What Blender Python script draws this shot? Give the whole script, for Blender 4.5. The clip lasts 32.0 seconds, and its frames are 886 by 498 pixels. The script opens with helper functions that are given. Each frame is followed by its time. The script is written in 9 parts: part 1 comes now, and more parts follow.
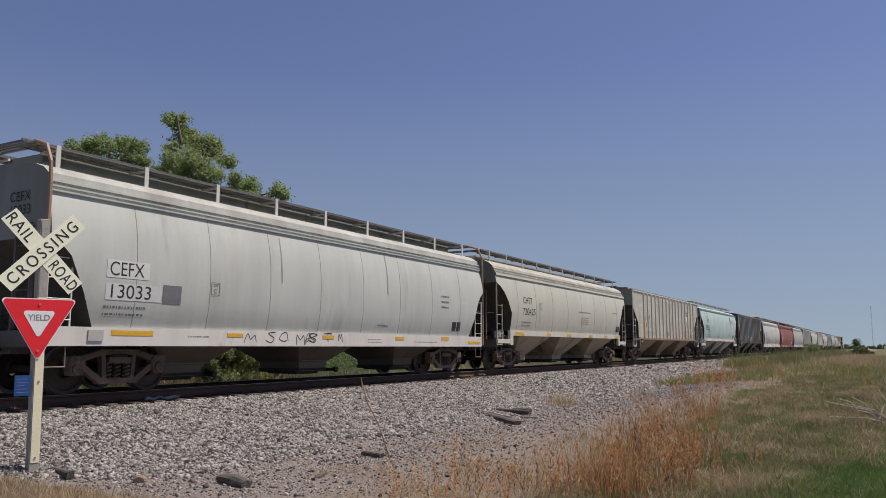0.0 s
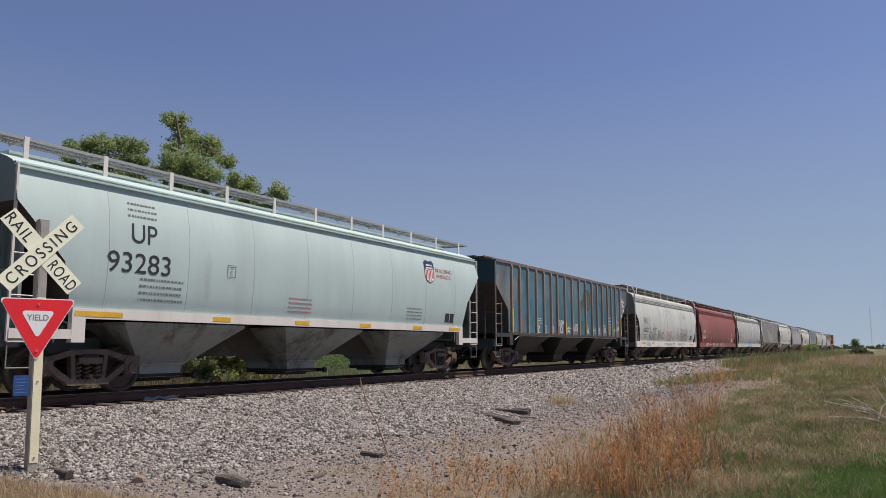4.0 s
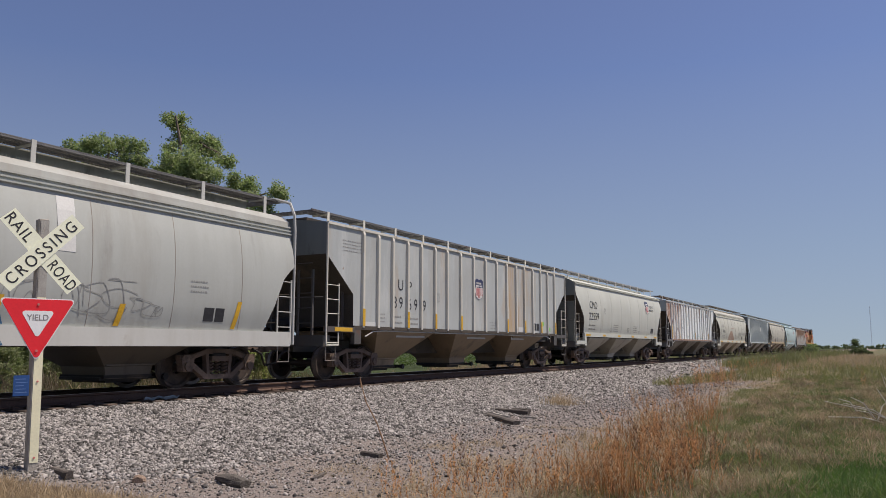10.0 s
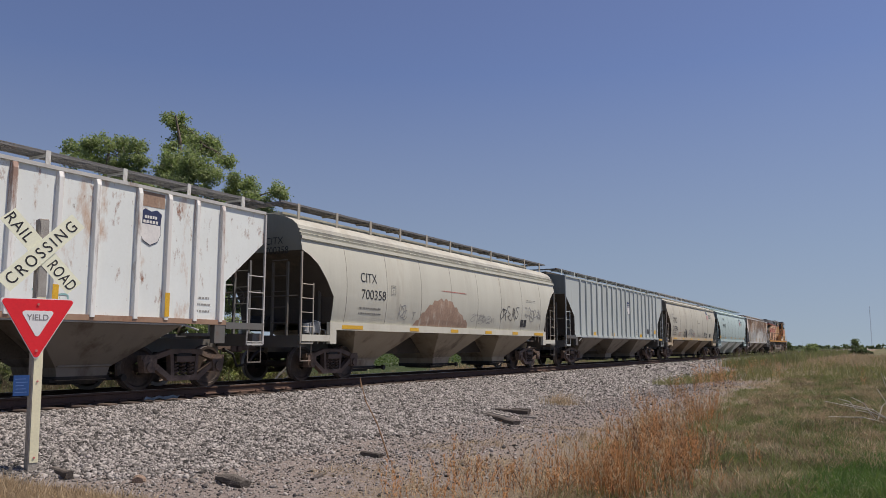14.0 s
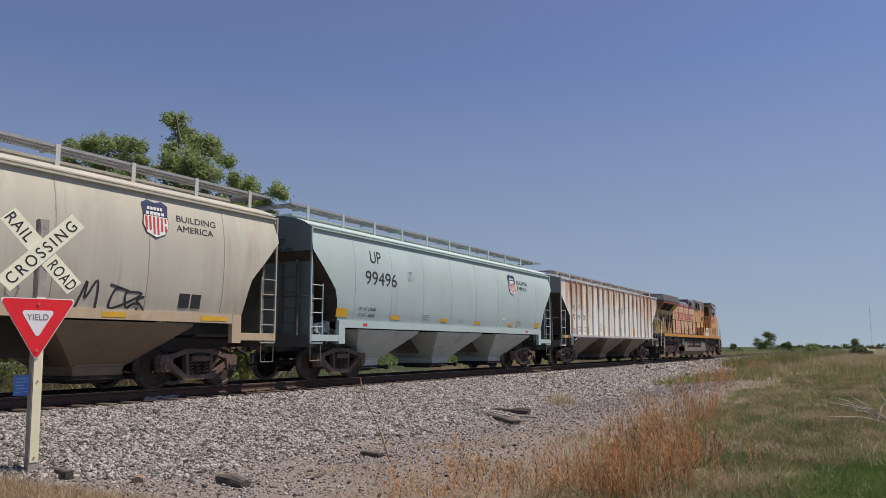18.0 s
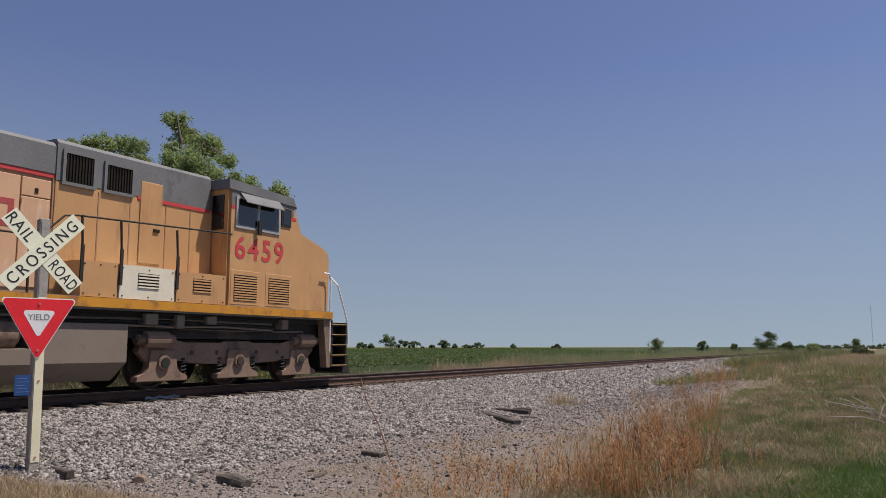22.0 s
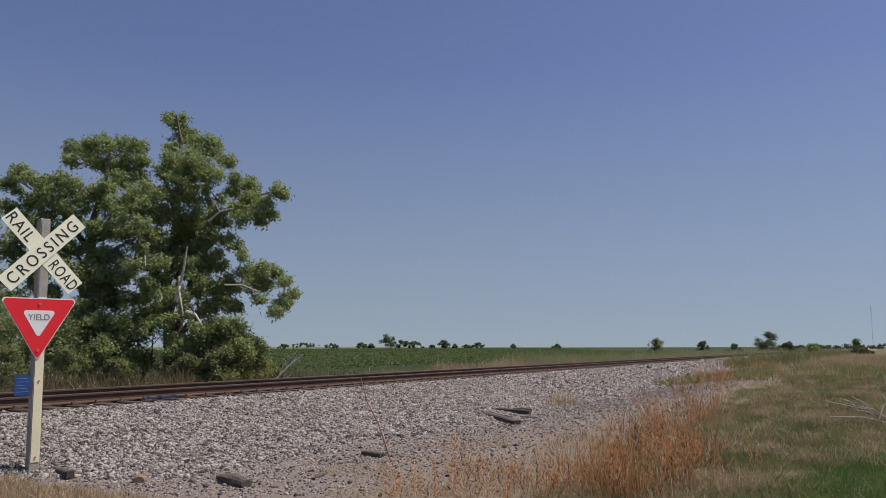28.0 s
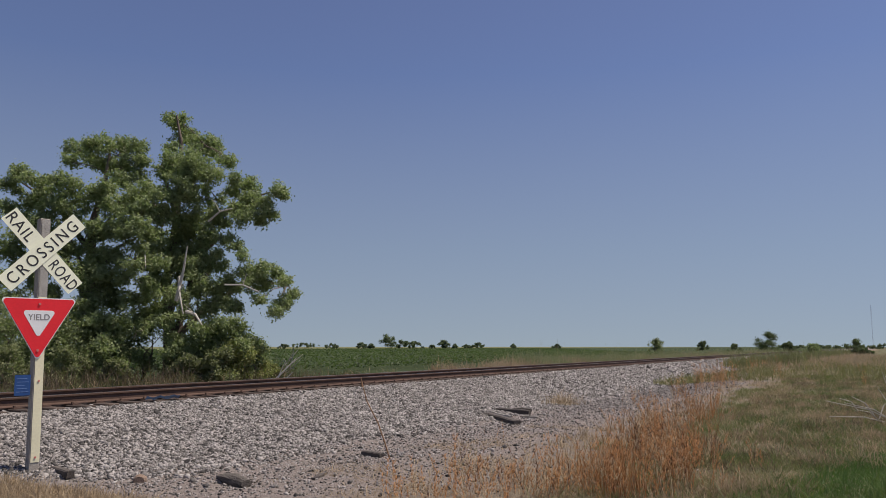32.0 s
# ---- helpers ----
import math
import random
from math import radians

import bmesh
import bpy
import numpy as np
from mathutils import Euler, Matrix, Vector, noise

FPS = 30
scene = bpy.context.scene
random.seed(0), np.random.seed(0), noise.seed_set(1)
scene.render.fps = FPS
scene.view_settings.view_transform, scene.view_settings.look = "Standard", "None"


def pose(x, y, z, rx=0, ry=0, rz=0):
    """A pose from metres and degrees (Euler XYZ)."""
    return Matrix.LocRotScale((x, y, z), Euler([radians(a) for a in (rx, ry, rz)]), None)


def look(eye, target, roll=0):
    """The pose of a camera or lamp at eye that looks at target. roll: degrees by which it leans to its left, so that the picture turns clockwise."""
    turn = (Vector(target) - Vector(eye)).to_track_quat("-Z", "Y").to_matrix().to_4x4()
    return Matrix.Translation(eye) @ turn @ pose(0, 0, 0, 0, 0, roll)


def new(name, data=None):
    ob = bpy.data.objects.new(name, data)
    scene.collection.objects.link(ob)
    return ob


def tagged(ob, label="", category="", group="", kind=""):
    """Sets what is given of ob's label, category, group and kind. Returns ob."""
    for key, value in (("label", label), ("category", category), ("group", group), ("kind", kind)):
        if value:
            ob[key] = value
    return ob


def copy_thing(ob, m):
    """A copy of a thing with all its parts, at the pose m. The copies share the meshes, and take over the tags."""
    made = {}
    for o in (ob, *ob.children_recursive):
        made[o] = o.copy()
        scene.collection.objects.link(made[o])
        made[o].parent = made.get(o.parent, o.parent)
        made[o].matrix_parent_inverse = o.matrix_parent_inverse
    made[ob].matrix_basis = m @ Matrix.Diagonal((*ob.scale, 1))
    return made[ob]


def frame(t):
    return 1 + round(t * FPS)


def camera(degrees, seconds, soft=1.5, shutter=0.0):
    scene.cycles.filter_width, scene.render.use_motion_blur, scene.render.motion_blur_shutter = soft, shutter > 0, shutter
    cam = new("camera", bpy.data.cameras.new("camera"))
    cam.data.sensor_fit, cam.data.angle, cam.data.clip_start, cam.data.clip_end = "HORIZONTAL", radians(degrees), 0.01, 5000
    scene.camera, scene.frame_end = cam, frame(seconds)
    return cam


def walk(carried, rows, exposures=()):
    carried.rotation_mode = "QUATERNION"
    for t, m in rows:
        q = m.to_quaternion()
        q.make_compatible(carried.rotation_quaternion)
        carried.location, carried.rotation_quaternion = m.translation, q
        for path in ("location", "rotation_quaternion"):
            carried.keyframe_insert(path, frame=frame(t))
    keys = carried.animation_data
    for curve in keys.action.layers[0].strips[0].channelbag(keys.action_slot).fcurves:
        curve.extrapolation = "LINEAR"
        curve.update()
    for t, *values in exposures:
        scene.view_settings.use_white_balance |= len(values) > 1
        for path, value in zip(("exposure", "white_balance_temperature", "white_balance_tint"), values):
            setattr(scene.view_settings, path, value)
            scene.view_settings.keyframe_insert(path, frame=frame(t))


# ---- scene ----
# The camera stands on a tripod beside the line and trembles by a hair; the track runs along +y.
EYE_Z = 1.6
cam = camera(59.56, 32.0, soft=0.75)
YAW, PITCH = 29.334, 7.197


def stand(yaw, tilt):
    return pose(0, 0, EYE_Z, 90 + PITCH + tilt, 0, YAW + yaw)


walk(cam, [(0, stand(0.0, 0.03)), (2.0, stand(0.0, 0.03)), (3.0, stand(-0.06, 0.03)), (11.0, stand(-0.07, 0.03)),
           (19.0, stand(-0.06, 0.0)), (23.0, stand(0.0, 0.0)), (32.0, stand(0.0, 0.0))],
     [(0, 0.18, 6750, 15), (2.0, 0.22, 6750, 15), (3.0, 0.28, 6750, 15), (6.0, 0.36, 6750, 15), (7.0, 0.20, 6750, 15), (8.0, 0.42, 6750, 15), (8.4, 0.42, 6750, 15), (9.3, 0.32, 6750, 15), (10.0, 0.28, 6750, 15), (11.5, 0.28, 6750, 15),
      (13.0, 0.19, 6750, 15), (14.5, 0.22, 6750, 15), (17.0, 0.33, 6750, 15), (18.0, 0.28, 6750, 15), (19.9, 0.20, 6750, 15), (21.2, 0.33, 6750, 15), (22.0, 0.19, 6750, 15), (23.0, 0.15, 6750, 15), (32.0, 0.15, 6750, 15)])

# ---- sky, sun ----
SUN = Vector((0.38, 0.28, 1.0)).normalized()
world = bpy.data.worlds.new("sky")
scene.world = world
world.use_nodes = True
wn = world.node_tree.nodes
wl = world.node_tree.links
sky = wn.new("ShaderNodeTexSky")
sky.sky_type = "NISHITA"
sky.sun_disc = False
sky.sun_elevation = math.asin(SUN.z)
sky.sun_rotation = math.atan2(SUN.x, SUN.y)
sky.air_density, sky.dust_density, sky.ozone_density = 0.7, 0.2, 4.0
wn["Background"].inputs[1].default_value = 0.10
# summer haze evens out the sky between zenith and horizon
wc, wm, wv, wx = wn.new("ShaderNodeTexCoord"), wn.new("ShaderNodeMapping"), wn.new("ShaderNodeVectorMath"), wn.new("ShaderNodeMix")
wm.inputs["Location"].default_value, wm.inputs["Scale"].default_value = (0, 0, 0.10), (1, 1, 0.82)
wv.operation = "NORMALIZE"
wl.new(wc.outputs["Generated"], wm.inputs["Vector"])
wl.new(wm.outputs[0], wv.inputs[0])
wl.new(wv.outputs[0], sky.inputs[0])
wx.data_type = "RGBA"
wz, wf = wn.new("ShaderNodeSeparateXYZ"), wn.new("ShaderNodeMapRange")
wl.new(wc.outputs["Generated"], wz.inputs[0])
wl.new(wz.outputs[2], wf.inputs["Value"])
for key, val in zip(("From Min", "From Max", "To Min", "To Max"), (0.0, 0.34, 0.56, 0.02)):
    wf.inputs[key].default_value = val
wl.new(wf.outputs[0], wx.inputs["Factor"])
wl.new(sky.outputs[0], wx.inputs["A"])
wx.inputs["B"].default_value = (2.68, 2.82, 2.34, 1)
# high summer haze: a violet cast in the upper sky
wh, wt = wn.new("ShaderNodeMapRange"), wn.new("ShaderNodeMix")
for key, val in zip(("From Min", "From Max", "To Min", "To Max"), (0.12, 0.42, 0.0, 1.0)):
    wh.inputs[key].default_value = val
wl.new(wz.outputs[2], wh.inputs["Value"])
wt.data_type, wt.blend_type = "RGBA", "MULTIPLY"
wl.new(wh.outputs[0], wt.inputs["Factor"])
wl.new(wx.outputs["Result"], wt.inputs["A"])
wt.inputs["B"].default_value = (1.06, 0.945, 1.0, 1)
wl.new(wt.outputs["Result"], wn["Background"].inputs[0])
lamp = bpy.data.lights.new("sun", "SUN")
lamp.energy, lamp.angle, lamp.color = 4.3, radians(0.53), (1.0, 0.94, 0.83)
sun = new("sun", lamp)
sun.matrix_world = look(SUN * 50, (0, 0, 0))

# ---- the plan ----
TRACK_X = -13.5      # centre line of the track
RAIL_Z = 0.76        # top of the rails
SPEED = 13.6         # metres a second, towards -y
R = random.Random(7)


# ---- materials ----
def material(name, color, rough=0.6, metal=0.0, vary=0.25, scale=3.0, fine=40.0, bump=0.0, stain=None, stain_amount=0.0,
             stain_scale=1.2, streak=1.0, island=False, random_value=0.0, specular=0.4, coords="Object",
             zones=(), drip=0.0, shift=False, cover=None, grain=1.0, layers=()):
    """A worn surface: colour varied at two scales, stains with a shape of their own (streak > 1 draws them out downwards;
    zones: (axis, from, to, gain), where they gather), thin drips, fine relief. layers: further wear, each
    (colour, scale, stretch (along, up), (from, to), cover, zones). shift: each object its own stretch of the pattern."""
    m = bpy.data.materials.new(name)
    m.use_nodes = True
    n, l = m.node_tree.nodes, m.node_tree.links
    bsdf = n["Principled BSDF"]
    bsdf.inputs["Roughness"].default_value = rough
    bsdf.inputs["Metallic"].default_value = metal
    bsdf.inputs["Specular IOR Level"].default_value = specular
    tc = n.new("ShaderNodeTexCoord")
    out = tc.outputs[coords]
    if shift:
        oi, sv = n.new("ShaderNodeObjectInfo"), n.new("ShaderNodeMapping")
        mu = n.new("ShaderNodeMath")
        mu.operation = "MULTIPLY"
        mu.inputs[1].default_value = 40.0
        l.new(oi.outputs["Random"], mu.inputs[0])
        cx = n.new("ShaderNodeCombineXYZ")
        l.new(mu.outputs[0], cx.inputs[1])
        l.new(out, sv.inputs["Vector"])
        l.new(cx.outputs[0], sv.inputs["Location"])
        out = sv.outputs[0]
    big, small = n.new("ShaderNodeTexNoise"), n.new("ShaderNodeTexNoise")
    big.inputs["Scale"].default_value, big.inputs["Detail"].default_value = scale, 5
    small.inputs["Scale"].default_value, small.inputs["Detail"].default_value = fine, 3
    l.new(out, big.inputs["Vector"])
    l.new(out, small.inputs["Vector"])
    add, soften = n.new("ShaderNodeMath"), n.new("ShaderNodeMath")
    soften.operation = "MULTIPLY_ADD"
    soften.inputs[1].default_value, soften.inputs[2].default_value = grain, 0.5 - 0.5 * grain
    l.new(small.outputs[0], soften.inputs[0])
    add.operation = "ADD"
    l.new(big.outputs[0], add.inputs[0])
    l.new(soften.outputs[0], add.inputs[1])
    src = add.outputs[0]
    if island or random_value:
        if island:
            g = n.new("ShaderNodeNewGeometry")
            rnd = g.outputs["Random Per Island"]
        else:
            g = n.new("ShaderNodeObjectInfo")
            rnd = g.outputs["Random"]
        mix = n.new("ShaderNodeMath")
        mix.operation = "MULTIPLY_ADD"
        l.new(rnd, mix.inputs[0])
        mix.inputs[1].default_value = random_value or 1.0
        l.new(src, mix.inputs[2])
        sub = n.new("ShaderNodeMath")
        sub.operation = "SUBTRACT"
        l.new(mix.outputs[0], sub.inputs[0])
        sub.inputs[1].default_value = (random_value or 1.0) / 2
        src = sub.outputs[0]
    ramp = n.new("ShaderNodeMapRange")
    ramp.inputs["From Min"].default_value, ramp.inputs["From Max"].default_value = 0.55, 1.45
    ramp.inputs["To Min"].default_value, ramp.inputs["To Max"].default_value = 1 - vary, 1 + vary
    l.new(src, ramp.inputs["Value"])
    mul = n.new("ShaderNodeVectorMath")
    mul.operation = "SCALE"
    mul.name = "tone"
    mul.inputs[0].default_value = color
    l.new(ramp.outputs[0], mul.inputs["Scale"])
    col = mul.outputs[0]
    if stain:
        mp = n.new("ShaderNodeMapping")
        mp.inputs["Scale"].default_value = (1, 1, 1 / streak)
        l.new(out, mp.inputs["Vector"])
        st = n.new("ShaderNodeTexNoise")
        st.inputs["Scale"].default_value, st.inputs["Detail"].default_value = stain_scale, 8
        st.inputs["Roughness"].default_value = 0.78 if cover else 0.65
        l.new(mp.outputs[0], st.inputs["Vector"])
        sr = n.new("ShaderNodeMapRange")
        sr.inputs["From Min"].default_value = 0.66 - 0.3 * stain_amount
        sr.inputs["From Max"].default_value = 0.80 - 0.3 * stain_amount
        sr.inputs["To Max"].default_value = cover or min(1.0, 0.45 + stain_amount)
        worn = st.outputs[0]
        if zones:
            sx = n.new("ShaderNodeSeparateXYZ")
            l.new(tc.outputs["Object"], sx.inputs[0])
        for axis, za, zb, gain in zones:
            zr, zs = n.new("ShaderNodeMapRange"), n.new("ShaderNodeMath")
            for key, val in zip(("From Min", "From Max", "To Min", "To Max"), (za, zb, 0.0, gain)):
                zr.inputs[key].default_value = val
            l.new(sx.outputs["xyz".index(axis)], zr.inputs["Value"])
            zs.operation = "ADD"
            l.new(worn, zs.inputs[0])
            l.new(zr.outputs[0], zs.inputs[1])
            worn = zs.outputs[0]
        l.new(worn, sr.inputs["Value"])
        mx = n.new("ShaderNodeMix")
        mx.data_type = "RGBA"
        l.new(sr.outputs[0], mx.inputs["Factor"])
        l.new(col, mx.inputs["A"])
        vs = n.new("ShaderNodeVectorMath")
        vs.operation = "SCALE"
        vs.inputs[0].default_value = stain
        vr = n.new("ShaderNodeMapRange")
        for key, val in zip(("From Min", "From Max", "To Min", "To Max"), (0.6, 1.4, 0.55, 1.5)):
            vr.inputs[key].default_value = val
        l.new(src, vr.inputs["Value"])
        l.new(vr.outputs[0], vs.inputs["Scale"])
        l.new(vs.outputs[0], mx.inputs["B"])
        col = mx.outputs["Result"]
    if drip:
        dm, dn, dr, dx = n.new("ShaderNodeMapping"), n.new("ShaderNodeTexNoise"), n.new("ShaderNodeMapRange"), n.new("ShaderNodeMix")
        dm.inputs["Scale"].default_value = (1, 1, 0.05)
        l.new(out, dm.inputs["Vector"])
        dn.inputs["Scale"].default_value, dn.inputs["Detail"].default_value, dn.inputs["Roughness"].default_value = 2.0, 5, 0.6
        l.new(dm.outputs[0], dn.inputs["Vector"])
        dr.inputs["From Min"].default_value, dr.inputs["From Max"].default_value, dr.inputs["To Max"].default_value = 0.46, 0.72, drip
        l.new(dn.outputs[0], dr.inputs["Value"])
        dx.data_type = "RGBA"
        l.new(dr.outputs[0], dx.inputs["Factor"])
        l.new(col, dx.inputs["A"])
        dx.inputs["B"].default_value = (*(stain or (0.1, 0.09, 0.08)), 1)
        col = dx.outputs["Result"]
    for tint, size, (along, upward), (lo, hi), most, where in layers:
        lm, ln, lr, lx = n.new("ShaderNodeMapping"), n.new("ShaderNodeTexNoise"), n.new("ShaderNodeMapRange"), n.new("ShaderNodeMix")
        lm.inputs["Scale"].default_value = (1 / along, 1 / along, 1 / upward)
        lm.inputs["Location"].default_value = (size, 3 * size, 0)
        l.new(out, lm.inputs["Vector"])
        ln.inputs["Scale"].default_value, ln.inputs["Detail"].default_value, ln.inputs["Roughness"].default_value = size, 10, 0.72
        l.new(lm.outputs[0], ln.inputs["Vector"])
        worn = ln.outputs[0]
        if where:
            ls = n.new("ShaderNodeSeparateXYZ")
            l.new(tc.outputs["Object"], ls.inputs[0])
        for axis, za, zb, gain in where:
            zr, zs = n.new("ShaderNodeMapRange"), n.new("ShaderNodeMath")
            for key, val in zip(("From Min", "From Max", "To Min", "To Max"), (za, zb, 0.0, gain)):
                zr.inputs[key].default_value = val
            l.new(ls.outputs["xyz".index(axis)], zr.inputs["Value"])
            zs.operation = "ADD"
            l.new(worn, zs.inputs[0])
            l.new(zr.outputs[0], zs.inputs[1])
            worn = zs.outputs[0]
        for key, val in zip(("From Min", "From Max", "To Max"), (lo, hi, most)):
            lr.inputs[key].default_value = val
        l.new(worn, lr.inputs["Value"])
        lx.data_type = "RGBA"
        l.new(lr.outputs[0], lx.inputs["Factor"])
        l.new(col, lx.inputs["A"])
        lx.inputs["B"].default_value = (*tint, 1)
        col = lx.outputs["Result"]
    l.new(col, bsdf.inputs["Base Color"])
    if bump:
        bp = n.new("ShaderNodeBump")
        bp.inputs["Strength"].default_value, bp.inputs["Distance"].default_value = bump, 0.02
        l.new(small.outputs[0], bp.inputs["Height"])
        l.new(bp.outputs[0], bsdf.inputs["Normal"])
    return m


def leaf_material(name, color, vary=0.5, dry=False):
    m = material(name, color, rough=0.55, vary=vary, scale=0.35, fine=2.0, island=True, random_value=0.5, specular=0.2)
    n, l = m.node_tree.nodes, m.node_tree.links
    tr = n.new("ShaderNodeBsdfTranslucent")
    tr.inputs[0].default_value = (*color, 1) if dry else (color[0] * 1.0, color[1] * 1.2, color[2] * 0.75, 1)
    mx = n.new("ShaderNodeMixShader")
    mx.inputs[0].default_value = 0.42
    l.new(n["Principled BSDF"].outputs[0], mx.inputs[1])
    l.new(tr.outputs[0], mx.inputs[2])
    l.new(mx.outputs[0], n["Material Output"].inputs[0])
    return m


RUST = (0.16, 0.065, 0.03)
DIRT = (0.16, 0.13, 0.10)
STEEL_DARK = material("grimy_black_steel", (0.022, 0.020, 0.019), 0.75, 0.0, 0.5, 3, 50, stain=(0.10, 0.07, 0.05), stain_amount=0.35)
WHEEL = material("rusted_wheel_steel", (0.072, 0.052, 0.041), 0.65, 0.3, 0.4, 4, 30, stain=(0.02, 0.018, 0.017), stain_amount=0.5)
TREAD = material("worn_wheel_tread", (0.24, 0.21, 0.19), 0.5, 0.6, 0.3)
FRAME_RUST = material("brown_cast_steel", (0.125, 0.088, 0.068), 0.8, 0.1, 0.4, 3, 40, bump=0.3, stain=(0.25, 0.175, 0.13), stain_amount=0.38, layers=(((0.035, 0.03, 0.028), 3.0, (1, 1), (0.5, 0.66), 0.8, ()),))
PALE_MESH = material("grey_galvanised_mesh", (0.33, 0.335, 0.335), 0.55, 0.3, 0.25, 2, 30)
GALV = material("weathered_galvanised_steel", (0.42, 0.43, 0.43), 0.55, 0.3, 0.25, 2, 30, stain=(0.2, 0.13, 0.09), stain_amount=0.15)
GRATING = material("dark_grating", (0.19, 0.185, 0.18), 0.6, 0.4, 0.3, 2, 30, stain=RUST, stain_amount=0.2)
INK = material("black_stencil_paint", (0.03, 0.03, 0.034), 0.6, 0.0, 0.4, 3, 30, coords="Generated")
INK_WHITE = material("white_stencil_paint", (0.75, 0.75, 0.73), 0.6, 0.0, 0.15, 3, 30, coords="Generated")
YELLOW_MARK = material("yellow_reflective_strip", (0.62, 0.36, 0.03), 0.45, 0.0, 0.25, 3, 30)


# ---- mesh building ----
def bm_new():
    return bmesh.new()


def part(name, bm, mat, parent=None, label="", smooth=False):
    """One mesh object under a thing or a part."""
    me = bpy.data.meshes.new(name)
    if isinstance(bm, tuple):
        me.from_pydata(bm[0], [], bm[1])
    else:
        bmesh.ops.recalc_face_normals(bm, faces=bm.faces)
        bm.to_mesh(me)
        bm.free()
    if smooth:
        for p in me.polygons:
            p.use_smooth = True
    me.materials.append(mat)
    ob = new(name, me)
    if parent:
        ob.parent = parent
    if label:
        tagged(ob, label)
    return ob


def box(bm, x0, x1, y0, y1, z0, z1, m=None):
    vs = [bm.verts.new((x, y, z)) for x in (x0, x1) for y in (y0, y1) for z in (z0, z1)]
    for f in ((0, 1, 3, 2), (4, 6, 7, 5), (0, 4, 5, 1), (2, 3, 7, 6), (0, 2, 6, 4), (1, 5, 7, 3)):
        bm.faces.new([vs[i] for i in f])
    if m is not None:
        bmesh.ops.transform(bm, matrix=m, verts=vs)
    return vs


def tube(bm, pts, r, n=6, r2=None):
    """A bent pipe through pts; r2: its radius at the far end."""
    pts = [Vector(p) for p in pts]
    rings = []
    up = Vector((0, 0, 1))
    for i, p in enumerate(pts):
        d = (pts[min(i + 1, len(pts) - 1)] - pts[max(i - 1, 0)]).normalized()
        a = d.cross(up if abs(d.z) < 0.9 else Vector((1, 0, 0))).normalized()
        b = d.cross(a)
        rr = r if r2 is None else r + (r2 - r) * i / (len(pts) - 1)
        rings.append([bm.verts.new(p + (a * math.cos(t) + b * math.sin(t)) * rr) for t in (2 * math.pi * k / n for k in range(n))])
    for u, w in zip(rings, rings[1:]):
        for k in range(n):
            bm.faces.new((u[k], u[(k + 1) % n], w[(k + 1) % n], w[k]))
    bm.faces.new(rings[0][::-1])
    bm.faces.new(rings[-1])


def prism(bm, poly, axis, a, b):
    """The polygon poly in the plane across axis ('x': (y, z) pairs, 'y': (x, z), 'z': (x, y)), from a to b along it."""
    def at(q, c):
        return {"x": (c, q[0], q[1]), "y": (q[0], c, q[1]), "z": (q[0], q[1], c)}[axis]
    lo = [bm.verts.new(at(q, a)) for q in poly]
    hi = [bm.verts.new(at(q, b)) for q in poly]
    n = len(poly)
    for k in range(n):
        bm.faces.new((lo[k], lo[(k + 1) % n], hi[(k + 1) % n], hi[k]))
    bm.faces.new(lo[::-1])
    bm.faces.new(hi)
    return lo + hi


def cyl(bm, c, r, axis, a, b, n=16):
    prism(bm, [(c[0] + r * math.cos(2 * math.pi * k / n), c[1] + r * math.sin(2 * math.pi * k / n)) for k in range(n)], axis, a, b)


def thing(name, at=None, label="", category="", group="", kind=""):
    e = new(name)
    e.empty_display_size = 0.3
    if at is not None:
        e.matrix_basis = at
    return tagged(e, label, category, group, kind)


def lettering(name, text, size, m, mat, parent, align="LEFT", width=1.0, bold=0.0, spacing=1.0):
    """Painted letters in the built-in face, as flat mesh."""
    cu = bpy.data.curves.new(name, "FONT")
    cu.body, cu.size, cu.align_x = text, size, align
    cu.offset, cu.space_character = bold, spacing
    tmp = bpy.data.objects.new(name, cu)
    me = bpy.data.meshes.new_from_object(tmp)
    bpy.data.objects.remove(tmp)
    bpy.data.curves.remove(cu)
    me.transform(Matrix.Diagonal((width, 1, 1, 1)))
    me.materials.append(mat)
    ob = new(name, me)
    ob.matrix_basis = m
    if parent:
        ob.parent = parent
    return ob


def bars(bm, x, y0, z0, width, height, rows, rng):
    """Lines of unreadable writing on the plane x, as plain bars."""
    h = height / (rows * 3.4)
    for k in range(rows):
        z = z0 + height - (k + 1) * h * 3.4 + h * 1.2
        y = y0
        while y < y0 + width * 0.92:
            w = min(rng.uniform(0.02, 0.07), y0 + width - y)
            bm.faces.new([bm.verts.new(p) for p in ((x, y, z), (x, y + w, z), (x, y + w, z + h), (x, y, z + h))])
            y += w + rng.uniform(0.014, 0.035)


# ---- ground, track ----
def smooth01(a, b, v):
    t = min(1.0, max(0.0, (v - a) / (b - a)))
    return t * t * (3 - 2 * t)


def ballast_edge(y):
    """How far from the centre line the stones reach on the camera's side."""
    return 4.7 + 1.4 * smooth01(5.0, 7.5, y) - 1.2 * smooth01(26, 60, y) + 0.3 * noise.noise((y * 0.5, 3.1, 0))


